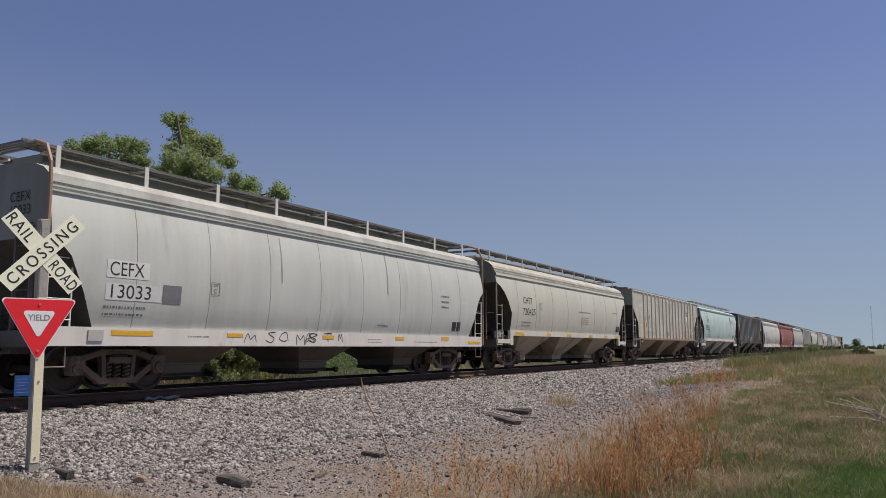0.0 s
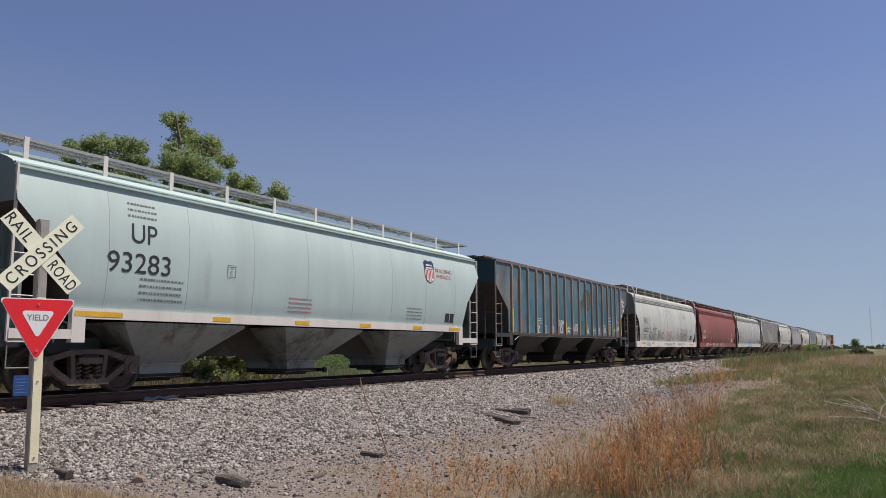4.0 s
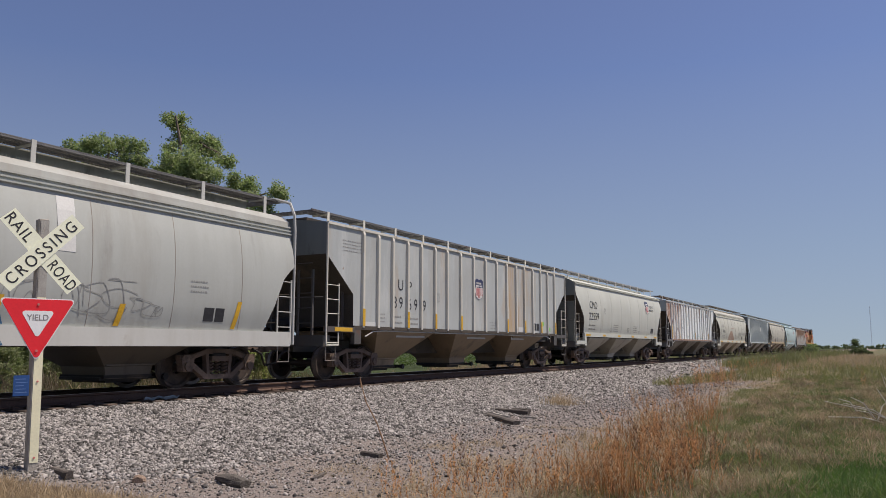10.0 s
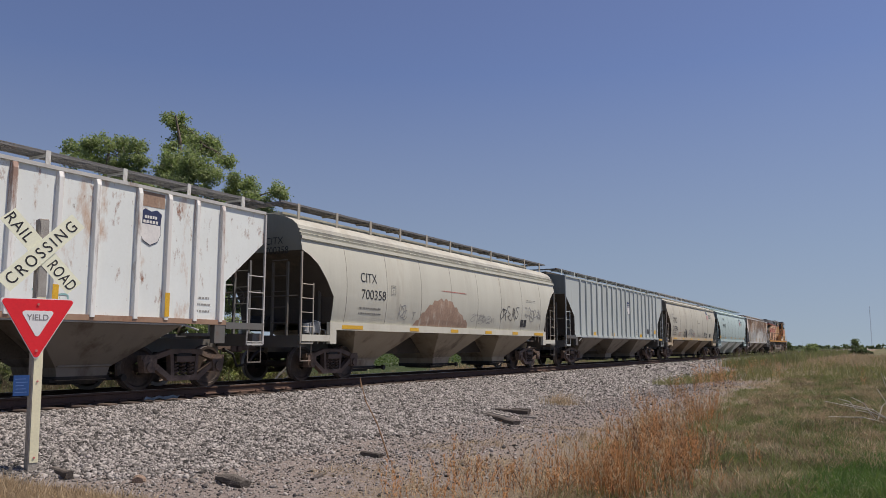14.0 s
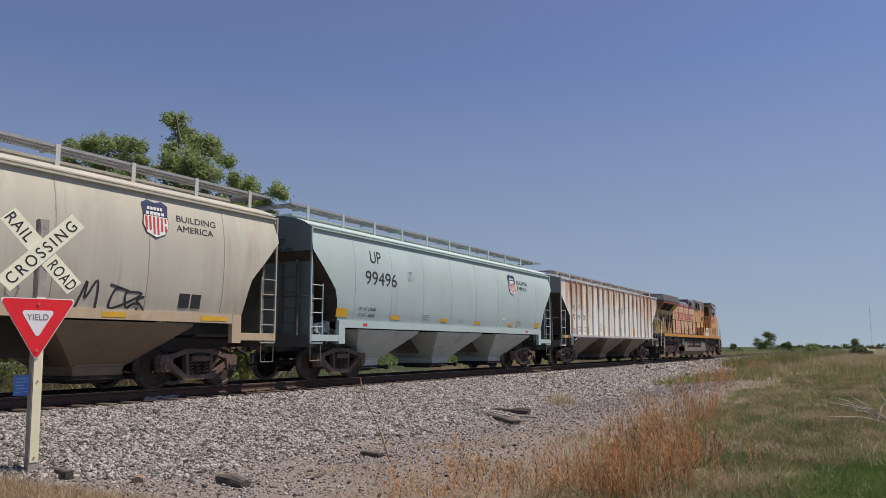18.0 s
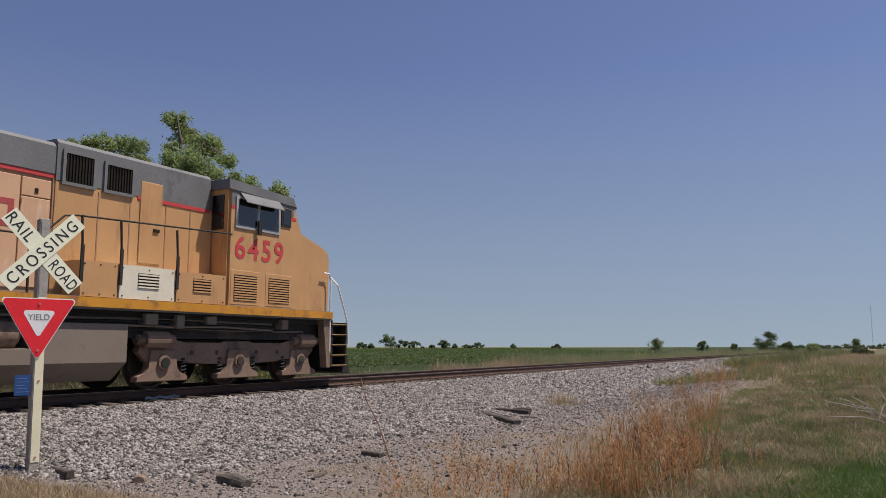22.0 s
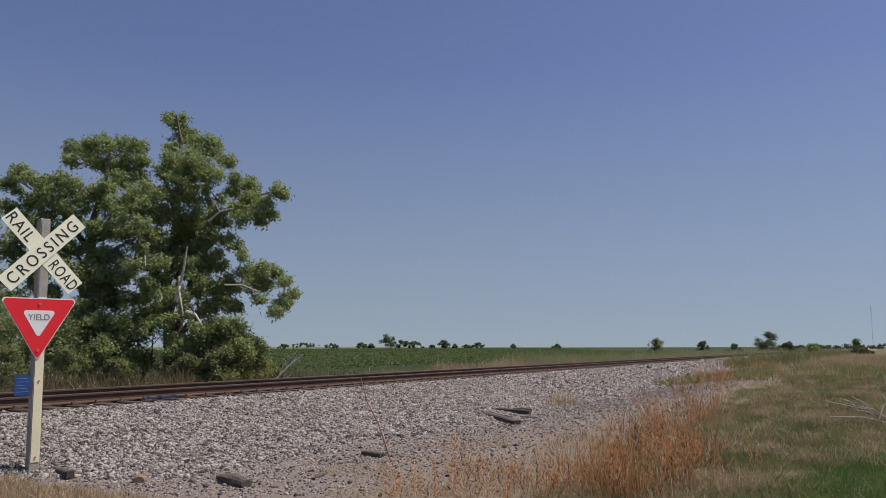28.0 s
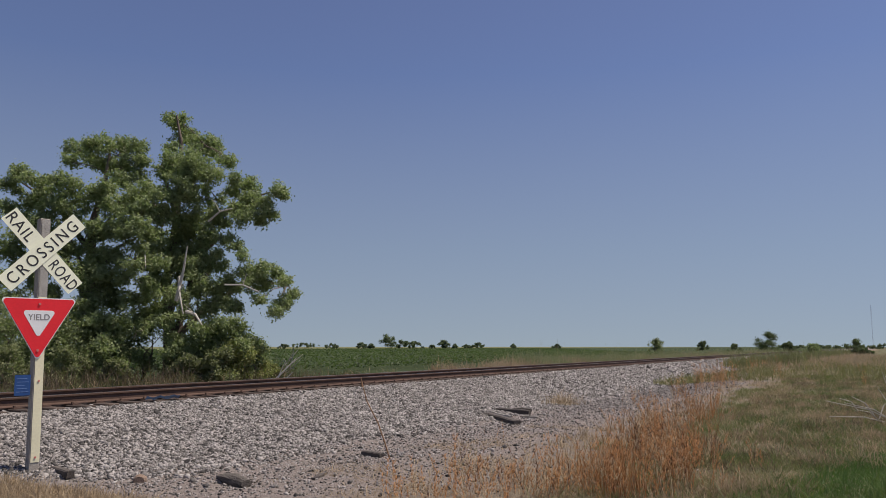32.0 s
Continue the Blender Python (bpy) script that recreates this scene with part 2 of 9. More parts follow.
def ground_z(x, y):
    u = x - TRACK_X
    a = abs(u)
    if u > 0:
        edge = ballast_edge(y)
        top, foot = 1.75, edge
    else:
        top, foot = 1.75, 4.4
    bed = RAIL_Z - 0.225
    base = 0.03 * noise.noise((x * 0.35, y * 0.35, 0)) + 0.05 * noise.noise((x * 0.08, y * 0.08, 5))
    if u > 0:
        base += 0.40 * smooth01(14, 40, y) * smooth01(5.0, 9.0, u) * (1 - 0.3 * smooth01(60, 120, y))
        base *= 1 - smooth01(250, 500, y) * 0.5
    else:
        base += 0.28 * smooth01(4.0, 7.0, a) * (1 - smooth01(300, 600, a))
    t = 1 - smooth01(top, foot, a) if a > top else 1.0
    t = max(0.0, 1 - (a - top) / (foot - top)) if a > top else 1.0
    t = t * 0.6 + 0.4 * t * t
    return base * (1 - t) + bed * t


def build_ground(mat):
    xs = [-4000, -2000, -1000, -500, -250, -140, -90, -60, -45, -36, -30, -26, -23]
    x = -20.5
    while x < 8:
        xs.append(x)
        x += 0.45 if x < -6 else 0.7
    xs += [9, 11, 14, 18, 24, 32, 45, 70, 120, 250, 600, 1500, 4000]
    ys = [-4000, -1500, -500, -200, -100, -50, -25, -14, -8, -4]
    y = -1.5
    while y < 60:
        ys.append(y)
        y += 0.45 if y < 25 else 0.9
    ys += [62, 66, 70, 76, 84, 94, 106, 120, 140, 170, 210, 270, 350, 470, 650, 900, 1300, 2000, 3000, 4500]
    vs = [(x, y, ground_z(x, y)) for y in ys for x in xs]
    n = len(xs)
    fs = [(j * n + i, j * n + i + 1, (j + 1) * n + i + 1, (j + 1) * n + i) for j in range(len(ys) - 1) for i in range(n - 1)]
    ob = part("ground", (vs, fs), mat, smooth=True)
    return tagged(ob, "flat prairie ground with a gravel bank, dry grass and a green field", "ground", kind="structure")


def ground_material():
    m = bpy.data.materials.new("prairie_ground")
    m.use_nodes = True
    n, l = m.node_tree.nodes, m.node_tree.links
    bsdf = n["Principled BSDF"]
    bsdf.inputs["Roughness"].default_value = 0.95
    bsdf.inputs["Specular IOR Level"].default_value = 0.1
    geo = n.new("ShaderNodeNewGeometry")
    sep = n.new("ShaderNodeSeparateXYZ")
    l.new(geo.outputs["Position"], sep.inputs[0])

    def tex(scale, detail=6, rough=0.6):
        t = n.new("ShaderNodeTexNoise")
        t.inputs["Scale"].default_value, t.inputs["Detail"].default_value, t.inputs["Roughness"].default_value = scale, detail, rough
        l.new(geo.outputs["Position"], t.inputs["Vector"])
        return t.outputs[0]

    def ramp(src, *stops):
        r = n.new("ShaderNodeValToRGB")
        els = r.color_ramp.elements
        while len(els) < len(stops):
            els.new(0.5)
        for e, (p, c) in zip(els, stops):
            e.position, e.color = p, (*c, 1)
        l.new(src, r.inputs[0])
        return r.outputs[0]

    def rng(src, a, b, c=0.0, d=1.0):
        r = n.new("ShaderNodeMapRange")
        for k, v in zip(("From Min", "From Max", "To Min", "To Max"), (a, b, c, d)):
            r.inputs[k].default_value = v
        l.new(src, r.inputs["Value"])
        return r.outputs[0]

    def mix(fac, a, b):
        x = n.new("ShaderNodeMix")
        x.data_type = "RGBA"
        l.new(fac, x.inputs["Factor"])
        l.new(a, x.inputs["A"])
        l.new(b, x.inputs["B"])
        return x.outputs["Result"]

    def math2(op, a, b):
        x = n.new("ShaderNodeMath")
        x.operation = op
        x.use_clamp = op == "MULTIPLY"
        for k, v in enumerate((a, b)):
            if isinstance(v, (int, float)):
                x.inputs[k].default_value = v
            else:
                l.new(v, x.inputs[k])
        return x.outputs[0]
    u = math2("ADD", sep.outputs[0], -TRACK_X)
    dirt = ramp(tex(16, 10, 0.8), (0.34, (0.11, 0.09, 0.08)), (0.52, (0.235, 0.2, 0.18)), (0.70, (0.40, 0.36, 0.33)))
    dry = ramp(tex(6, 8, 0.7), (0.3, (0.12, 0.09, 0.06)), (0.55, (0.21, 0.17, 0.12)), (0.75, (0.30, 0.26, 0.19)))
    green = ramp(tex(7, 10, 0.8), (0.34, (0.045, 0.045, 0.024)), (0.5, (0.115, 0.11, 0.060)), (0.66, (0.26, 0.225, 0.14)))
    crop = ramp(tex(1.2, 6, 0.6), (0.3, (0.032, 0.045, 0.02)), (0.6, (0.05, 0.068, 0.029)), (0.8, (0.07, 0.085, 0.038)))
    far = ramp(tex(0.012, 5, 0.6), (0.35, (0.07, 0.10, 0.04)), (0.5, (0.17, 0.16, 0.08)), (0.65, (0.10, 0.13, 0.05)))
    gravel = ramp(tex(38, 6, 0.75), (0.3, (0.10, 0.09, 0.085)), (0.5, (0.23, 0.21, 0.20)), (0.72, (0.42, 0.40, 0.38)))
    ue = n.new("ShaderNodeMath")
    ue.operation = "MULTIPLY_ADD"
    l.new(tex(0.7, 6, 0.7), ue.inputs[0])
    ue.inputs[1].default_value = 3.0
    l.new(u, ue.inputs[2])
    near = mix(rng(ue.outputs[0], 9.6, 11.6), dirt, dry)
    near = mix(rng(ue.outputs[0], 12.2, 14.0), near, green)
    behind = mix(rng(ue.outputs[0], -8.0, -5.5), crop, dry)
    behind = mix(rng(ue.outputs[0], -420, -300), far, behind)
    col = mix(rng(u, -0.5, 0.5), behind, near)
    edge = n.new("ShaderNodeMath")
    edge.operation = "ABSOLUTE"
    l.new(u, edge.inputs[0])
    ew = n.new("ShaderNodeMath")
    ew.operation = "MULTIPLY_ADD"
    l.new(tex(1.1, 6, 0.7), ew.inputs[0])
    ew.inputs[1].default_value = 2.2
    l.new(edge.outputs[0], ew.inputs[2])
    col = mix(rng(ew.outputs[0], 5.6, 6.4), gravel, col)
    l.new(col, bsdf.inputs["Base Color"])
    bp = n.new("ShaderNodeBump")
    bp.inputs["Strength"].default_value, bp.inputs["Distance"].default_value = 0.7, 0.05
    l.new(tex(30, 6, 0.7), bp.inputs["Height"])
    l.new(bp.outputs[0], bsdf.inputs["Normal"])
    return m


build_ground(ground_material())

RAIL_SIDE = material("rusty_rail_web", (0.10, 0.06, 0.045), 0.85, 0.2, 0.3, 2, 30, bump=0.2, stain=(0.05, 0.035, 0.03), stain_amount=0.4)
RAIL_HEAD = material("worn_rail_head", (0.32, 0.29, 0.27), 0.32, 0.9, 0.2, 2, 30)
TIE_WOOD = material("creosoted_tie_wood", (0.085, 0.062, 0.05), 0.9, 0.0, 0.5, 4, 30, bump=0.4, random_value=0.5)

RAIL_PROFILE = [(-0.07, -0.17), (0.07, -0.17), (0.07, -0.158), (0.012, -0.135), (0.009, -0.05), (0.036, -0.036), (0.036, -0.01), (0.026, -0.004),
                (-0.026, -0.004), (-0.036, -0.01), (-0.036, -0.036), (-0.009, -0.05), (-0.012, -0.135), (-0.07, -0.158)]


def build_track():
    for side in (-1, 1):
        bm = bm_new()
        prism(bm, [(TRACK_X + side * 0.755 + x, RAIL_Z + z) for x, z in RAIL_PROFILE], "y", -460, 900)
        rail = tagged(part("rail", bm, RAIL_SIDE), "rusty brown steel rail spiked to wooden ties", "rail", "rails of the track", kind="structure")
        bm = bm_new()
        box(bm, TRACK_X + side * 0.755 - 0.026, TRACK_X + side * 0.755 + 0.026, -460, 900, RAIL_Z - 0.004, RAIL_Z)
        part("rail_head", bm, RAIL_HEAD, rail, "bright worn running surface")
    bm = bm_new()
    box(bm, -1.3, 1.3, -0.115, 0.115, -0.18, 0)
    bmesh.ops.bevel(bm, geom=bm.edges[:], offset=0.015, segments=1, affect="EDGES")
    first = tagged(part("railway_tie", bm, TIE_WOOD), "dark creosoted wooden tie half buried in ballast", "tie", "ties of the track")
    bm = bm_new()
    box(bm, -0.18, 0.18, -0.09, 0.09, 0.0, 0.014)
    for dx in (-0.1, 0.1):
        box(bm, dx - 0.015, dx + 0.015, -0.06, -0.03, 0.012, 0.05)
    plate = part("tie_plate", bm, RAIL_SIDE, first, "rusty plate with spikes")
    plate.location.x = 0.755
    other = new("tie_plate", plate.data)
    other.parent = first
    other.location.x = -0.755
    y = -9.0
    k = 0
    rr = random.Random(3)
    first.matrix_basis = pose(TRACK_X, y, RAIL_Z - 0.184)
    while k < 150:
        y += 0.53
        k += 1
        copy_thing(first, pose(TRACK_X + rr.uniform(-0.04, 0.04), y, RAIL_Z - 0.184, 0, 0, rr.uniform(-0.6, 0.6)))


build_track()


# ---- hopper cars ----
# A car's own space: y along the train, x towards the camera's side, z = 0 at the rail head.
def curve_of(pts):
    def half(z):
        for (a, u), (b, w) in zip(pts, pts[1:]):
            if z <= b:
                return u + (w - u) * max(0.0, z - a) / (b - a)
        return pts[-1][1]
    return half


# half width against height: deep-silled cars, thin-silled cars with a stepped eave, thin-silled cars with one flange
SIDE_DEEP = curve_of(((1.1, 1.46), (1.25, 1.50), (1.45, 1.545), (1.7, 1.58), (2.0, 1.597), (2.3, 1.60), (2.6, 1.585), (2.9, 1.555), (3.2, 1.50), (3.46, 1.43)))
SIDE_STEP = curve_of(((1.4, 1.47), (1.6, 1.52), (1.85, 1.56), (2.1, 1.585), (2.4, 1.595), (2.7, 1.58), (3.0, 1.545), (3.25, 1.50), (3.44, 1.45)))
SIDE_FLANGE = curve_of(((1.4, 1.47), (1.6, 1.52), (1.85, 1.56), (2.2, 1.59), (2.55, 1.60), (2.9, 1.59), (3.2, 1.56), (3.5, 1.50), (3.74, 1.43)))
ROOF_DEEP = [(1.475, 3.47), (1.475, 3.50), (1.425, 3.505), (1.425, 3.545), (1.46, 3.55), (1.46, 3.58), (1.41, 3.585), (1.41, 3.63), (1.45, 3.635), (1.445, 3.67), (1.40, 3.68), (1.38, 3.79),
             (1.22, 3.91), (0.95, 4.00), (0.6, 4.05), (0.3, 4.07)]
ROOF_STEP = [(1.50, 3.45), (1.49, 3.53), (1.44, 3.54), (1.46, 3.60), (1.40, 3.62), (1.42, 3.70), (1.36, 3.72), (1.34, 3.80), (1.18, 3.93), (0.95, 4.03), (0.6, 4.11), (0.3, 4.14)]
ROOF_FLANGE = [(1.50, 3.75), (1.50, 3.785), (1.41, 3.79), (1.41, 3.82), (1.45, 3.825), (1.45, 3.85), (1.37, 3.855), (1.34, 3.885), (1.18, 3.96), (0.95, 4.04), (0.6, 4.11), (0.3, 4.14)]


def shell(stations, side, roof, zlow, ztop):
    """A car body: rings across it at stations (y, lowest z): the skin of sides and roof, and apart from it the floor and ends."""
    levels = [zlow + (ztop - zlow) * k / 14 for k in range(15)]
    vs, skin, base = [], [], []
    for y, low in stations:
        half = [(side(max(low, z)), max(low, z)) for z in levels] + roof
        vs += [(x, y, z) for x, z in half] + [(-x, y, z) for x, z in half[::-1]]
    n = len(vs) // len(stations)
    for j in range(len(stations) - 1):
        for i in range(n - 1):
            q = (j * n + i, j * n + i + 1, (j + 1) * n + i + 1, (j + 1) * n + i)
            if len({tuple(round(c, 4) for c in vs[k]) for k in q}) > 2:
                skin.append(q)
        base.append((j * n + n - 1, j * n, (j + 1) * n, (j + 1) * n + n - 1))
    ends = [tuple(range(n))[::-1], tuple(range((len(stations) - 1) * n, len(stations) * n))]
    return vs, skin, base, ends


def body(car, geometry, paint, end_paint, slope_paint):
    vs, skin, base, ends = geometry
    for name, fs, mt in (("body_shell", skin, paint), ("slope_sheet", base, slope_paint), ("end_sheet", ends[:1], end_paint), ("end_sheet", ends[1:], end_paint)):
        used = sorted({k for f in fs for k in f})
        back = {k: i for i, k in enumerate(used)}
        bm = bm_new()
        nv = [bm.verts.new(vs[k]) for k in used]
        for f in fs:
            q = []
            for k in f:
                if not q or (nv[back[k]].co - q[-1].co).length > 1e-4:
                    q.append(nv[back[k]])
            if (q[0].co - q[-1].co).length < 1e-4:
                q.pop()
            if len(q) > 2:
                bm.faces.new(q)
        bmesh.ops.remove_doubles(bm, verts=bm.verts, dist=1e-4)
        ob = part(name, bm, mt, car)
        if name == "body_shell":
            for p in ob.data.polygons:
                p.use_smooth = True
            ob.data.set_sharp_from_angle(angle=radians(24))


WHEEL_R = 0.43
SPIN_STEP = 1 / 30


def wheelset_mesh(gauge=0.755, r=WHEEL_R):
    bm = bm_new()
    for s in (-1, 1):
        prof = [(0.075, r + 0.03), (0.055, r + 0.03), (0.04, r + 0.004), (-0.065, r - 0.004), (-0.065, r - 0.06), (-0.03, r - 0.09), (-0.02, 0.15), (-0.06, 0.13), (-0.06, 0.0),
                (0.07, 0.0), (0.07, 0.13), (0.03, 0.16), (0.02, r - 0.09), (0.075, r - 0.05)]
        n = 28
        rings = [[bm.verts.new((s * (gauge - x), q * math.cos(2 * math.pi * k / n), q * math.sin(2 * math.pi * k / n))) for k in range(n)]
                 for x, q in prof if q > 0]
        for u, w in zip(rings, rings[1:] + rings[:1]):
            for k in range(n):
                bm.faces.new((u[k], u[(k + 1) % n], w[(k + 1) % n], w[k]))
    cyl(bm, (0, 0), 0.08, "x", -1.05, 1.05, 10)
    for s in (-1, 1):
        cyl(bm, (0, 0), 0.10, "x", s * 1.05, s * 1.10, 12)
        for k in range(3):
            a = k * 2.094
            cyl(bm, (0.055 * math.cos(a), 0.055 * math.sin(a)), 0.018, "x", s * 1.10, s * 1.115, 6)
    return bm


def spin_rows(y, z, r=WHEEL_R):
    turn = math.degrees(SPEED / r * SPIN_STEP)
    return [(k * SPIN_STEP, pose(0, y, z, turn * k)) for k in range(int(32 / SPIN_STEP) + 1)]


def bar(bm, a, b, t, x0, x1):
    """A flat bar from a to b in the (y, z) plane, t thick, between x0 and x1."""
    d = Vector((b[0] - a[0], b[1] - a[1])).normalized() * t / 2
    prism(bm, [(a[0] - d.y, a[1] + d.x), (b[0] - d.y, b[1] + d.x), (b[0] + d.y, b[1] - d.x), (a[0] + d.y, a[1] - d.x)], "x", x0, x1)


def side_frame_mesh(s):
    bm = bm_new()
    x0, x1 = sorted((s * 0.97, s * 1.10))
    for a, b, t in (((-1.08, 0.63), (-0.70, 0.64), 0.10), ((-0.74, 0.64), (-0.36, 0.75), 0.10), ((-0.40, 0.75), (0.40, 0.75), 0.10), ((0.36, 0.75), (0.74, 0.64), 0.10), ((0.70, 0.64), (1.08, 0.63), 0.10),
                    ((-0.80, 0.52), (-0.36, 0.22), 0.11), ((-0.42, 0.22), (0.42, 0.22), 0.10), ((0.36, 0.22), (0.80, 0.52), 0.11),
                    ((-0.30, 0.25), (-0.34, 0.73), 0.08), ((0.30, 0.25), (0.34, 0.73), 0.08)):
        bar(bm, a, b, t, x0, x1)
    for d in (-0.89, 0.89):
        prism(bm, [(d - 0.17, 0.60), (d - 0.12, 0.34), (d + 0.12, 0.34), (d + 0.17, 0.60), (d + 0.1, 0.68), (d - 0.1, 0.68)], "x", *sorted((s * 0.96, s * 1.13)))
        cyl(bm, (d, 0.45), 0.10, "x", *sorted((s * 1.13, s * 1.17)), 12)
    bar(bm, (-0.24, 0.60), (0.24, 0.60), 0.11, *sorted((s * 0.95, s * 1.14)))
    return mesh_of("side_frame", bm, FRAME_RUST)


def spring_mesh(s):
    bm = bm_new()
    for k in (-0.2, 0.0, 0.2):
        pts = [(s * 1.04 + 0.06 * math.cos(t * 0.9), k + 0.06 * math.sin(t * 0.9), 0.27 + t * 0.28 / 28) for t in range(29)]
        tube(bm, pts, 0.019, 5)
    return mesh_of("spring", bm, FRAME_RUST)


TRUCK_MESH = {}


def truck(parent, y):
    """A two-axle freight truck: cast side frames, springs, bolster, wheelsets."""
    if not TRUCK_MESH:
        bm = bm_new()
        box(bm, -1.12, 1.12, -0.2, 0.2, 0.54, 0.74)
        bmesh.ops.bevel(bm, geom=bm.edges[:], offset=0.04, segments=1, affect="EDGES")
        cyl(bm, (0, 0), 0.2, "z", 0.74, 0.86, 14)
        box(bm, -0.8, 0.8, -0.50, -0.43, 0.34, 0.46)
        box(bm, -0.8, 0.8, 0.43, 0.50, 0.34, 0.46)
        TRUCK_MESH["bolster"] = mesh_of("truck", bm, STEEL_DARK)
        for s in (-1, 1):
            TRUCK_MESH["frame", s] = side_frame_mesh(s)
            TRUCK_MESH["spring", s] = spring_mesh(s)
    t = tagged(new("truck", TRUCK_MESH["bolster"]), "rusty cast-steel freight truck")
    t.parent = parent
    t.location = (0, y, 0)
    for s in (-1, 1):
        new("side_frame", TRUCK_MESH["frame", s]).parent = t
        new("spring", TRUCK_MESH["spring", s]).parent = t
    return t


def add_wheels(t):
    """Two turning wheelsets of a truck; all share one mesh and the same turning."""
    for k, y in enumerate((-0.89, 0.89)):
        w = new("wheelset", WHEEL_MESH)
        w.parent = t
        w.location = (0, y, WHEEL_R)
        TURNING.append((w, y, WHEEL_R))


TURNING = []
_b = wheelset_mesh()
WHEEL_MESH = bpy.data.meshes.new("wheelset")
bmesh.ops.recalc_face_normals(_b, faces=_b.faces)
_b.to_mesh(WHEEL_MESH)
_b.free()
WHEEL_MESH.materials.append(WHEEL)
WHEEL_MESH.materials.append(TREAD)
for face in WHEEL_MESH.polygons:
    face.material_index = int(WHEEL_R - 0.02 < math.hypot(face.center.y, face.center.z) < WHEEL_R + 0.006)


def ladder(parent, x, y, s, z0, z1, mat, rungs, width=0.46, tall=None):
    """A side ladder: two stiles and round rungs; s = the way inboard along y. tall: the height of the corner stile."""
    bm = bm_new()
    box(bm, x - 0.02, x + 0.02, y - 0.02, y + 0.02, z0, tall or z1)
    box(bm, x - 0.014, x + 0.014, y + s * width - 0.011, y + s * width + 0.011, z0, z1)
    box(bm, x - 0.03, x + 0.02, *sorted((y, y + s * width)), z0 - 0.02, z0 + 0.02)
    for k in range(rungs):
        z = z0 + 0.05 + (z1 - z0 - 0.1) * k / (rungs - 1)
        tube(bm, [(x + 0.01, y, z), (x + 0.01, y + s * width, z)], 0.011, 5)
    return part("ladder", bm, mat, parent)


def end_gear(car, L, mat, zdeck, ztop):
    """Platforms, couplers, end ladders, brake gear at both ends."""
    h = L / 2
    for s in (-1, 1):
        bm = bm_new()
        box(bm, -1.45, 1.45, s * (h - 0.28), s * h, zdeck - 0.28, zdeck)
        box(bm, -0.35, 0.35, s * (h - 2.6), s * (h - 0.2), 0.72, 1.02)
        for x in (-0.62, 0.62):
            box(bm, x - 0.05, x + 0.05, s * (h - 1.6), s * (h - 0.2), zdeck - 0.06, zdeck)
        part("end_platform", bm, mat, car)
        bm = bm_new()
        box(bm, -0.12, 0.12, s * (h - 0.1), s * (h + 0.45), 0.76, 0.98)
        box(bm, -0.2, 0.14, s * (h + 0.42), s * (h + 0.68), 0.72, 1.02)
        bmesh.ops.bevel(bm, geom=bm.edges[:], offset=0.03, segments=1, affect="EDGES")
        part("coupler", bm, FRAME_RUST, car, "rusty knuckle coupler")
        bm = bm_new()
        tube(bm, [(0.35, s * (h - 0.05), 0.8), (0.36, s * (h + 0.25), 0.68), (0.3, s * (h + 0.42), 0.45), (0.18, s * (h + 0.6), 0.40)], 0.03, 6)
        part("brake_hose", bm, STEEL_DARK, car)
        bm = bm_new()
        for x in (0.62, 1.08):
            box(bm, x - 0.025, x + 0.025, s * (h - 0.06), s * h, zdeck, ztop - 1.0)
        for k in range(5):
            tube(bm, [(0.62, s * h, zdeck + 0.3 + k * 0.38), (1.08, s * h, zdeck + 0.3 + k * 0.38)], 0.013, 5)
        tube(bm, [(-1.4, s * (h - 0.02), zdeck + 0.95), (1.4, s * (h - 0.02), zdeck + 0.95)], 0.016, 5)
        part("end_ladder", bm, mat, car)
        for x in (-1.2, 1.2):
            bm = bm_new()
            box(bm, x - 0.03, x + 0.03, s * (h - 1.15), s * (h - 1.09), zdeck - 0.1, 2.3)
            part("end_brace", bm, mat, car)
    bm = bm_new()
    n = 20
    for k in range(n):
        a, b = 2 * math.pi * k / n, 2 * math.pi * (k + 1) / n
        tube(bm, [(-0.55 + 0.26 * math.cos(a), -h + 0.0, 2.05 + 0.26 * math.sin(a)), (-0.55 + 0.26 * math.cos(b), -h, 2.05 + 0.26 * math.sin(b))], 0.014, 5)
    for a in (0.5, 2.6, 4.7):
        tube(bm, [(-0.55, -h + 0.02, 2.05), (-0.55 + 0.26 * math.cos(a), -h, 2.05 + 0.26 * math.sin(a))], 0.012, 5)
    tube(bm, [(-0.55, -h + 0.3, 2.05), (-0.55, -h, 2.05)], 0.03, 6)
    part("brake_wheel", bm, mat, car)
    bm = bm_new()
    cyl(bm, (-h + 0.95, 1.45), 0.2, "x", -0.9, -0.2, 14)
    part("brake_reservoir", bm, STEEL_DARK, car)


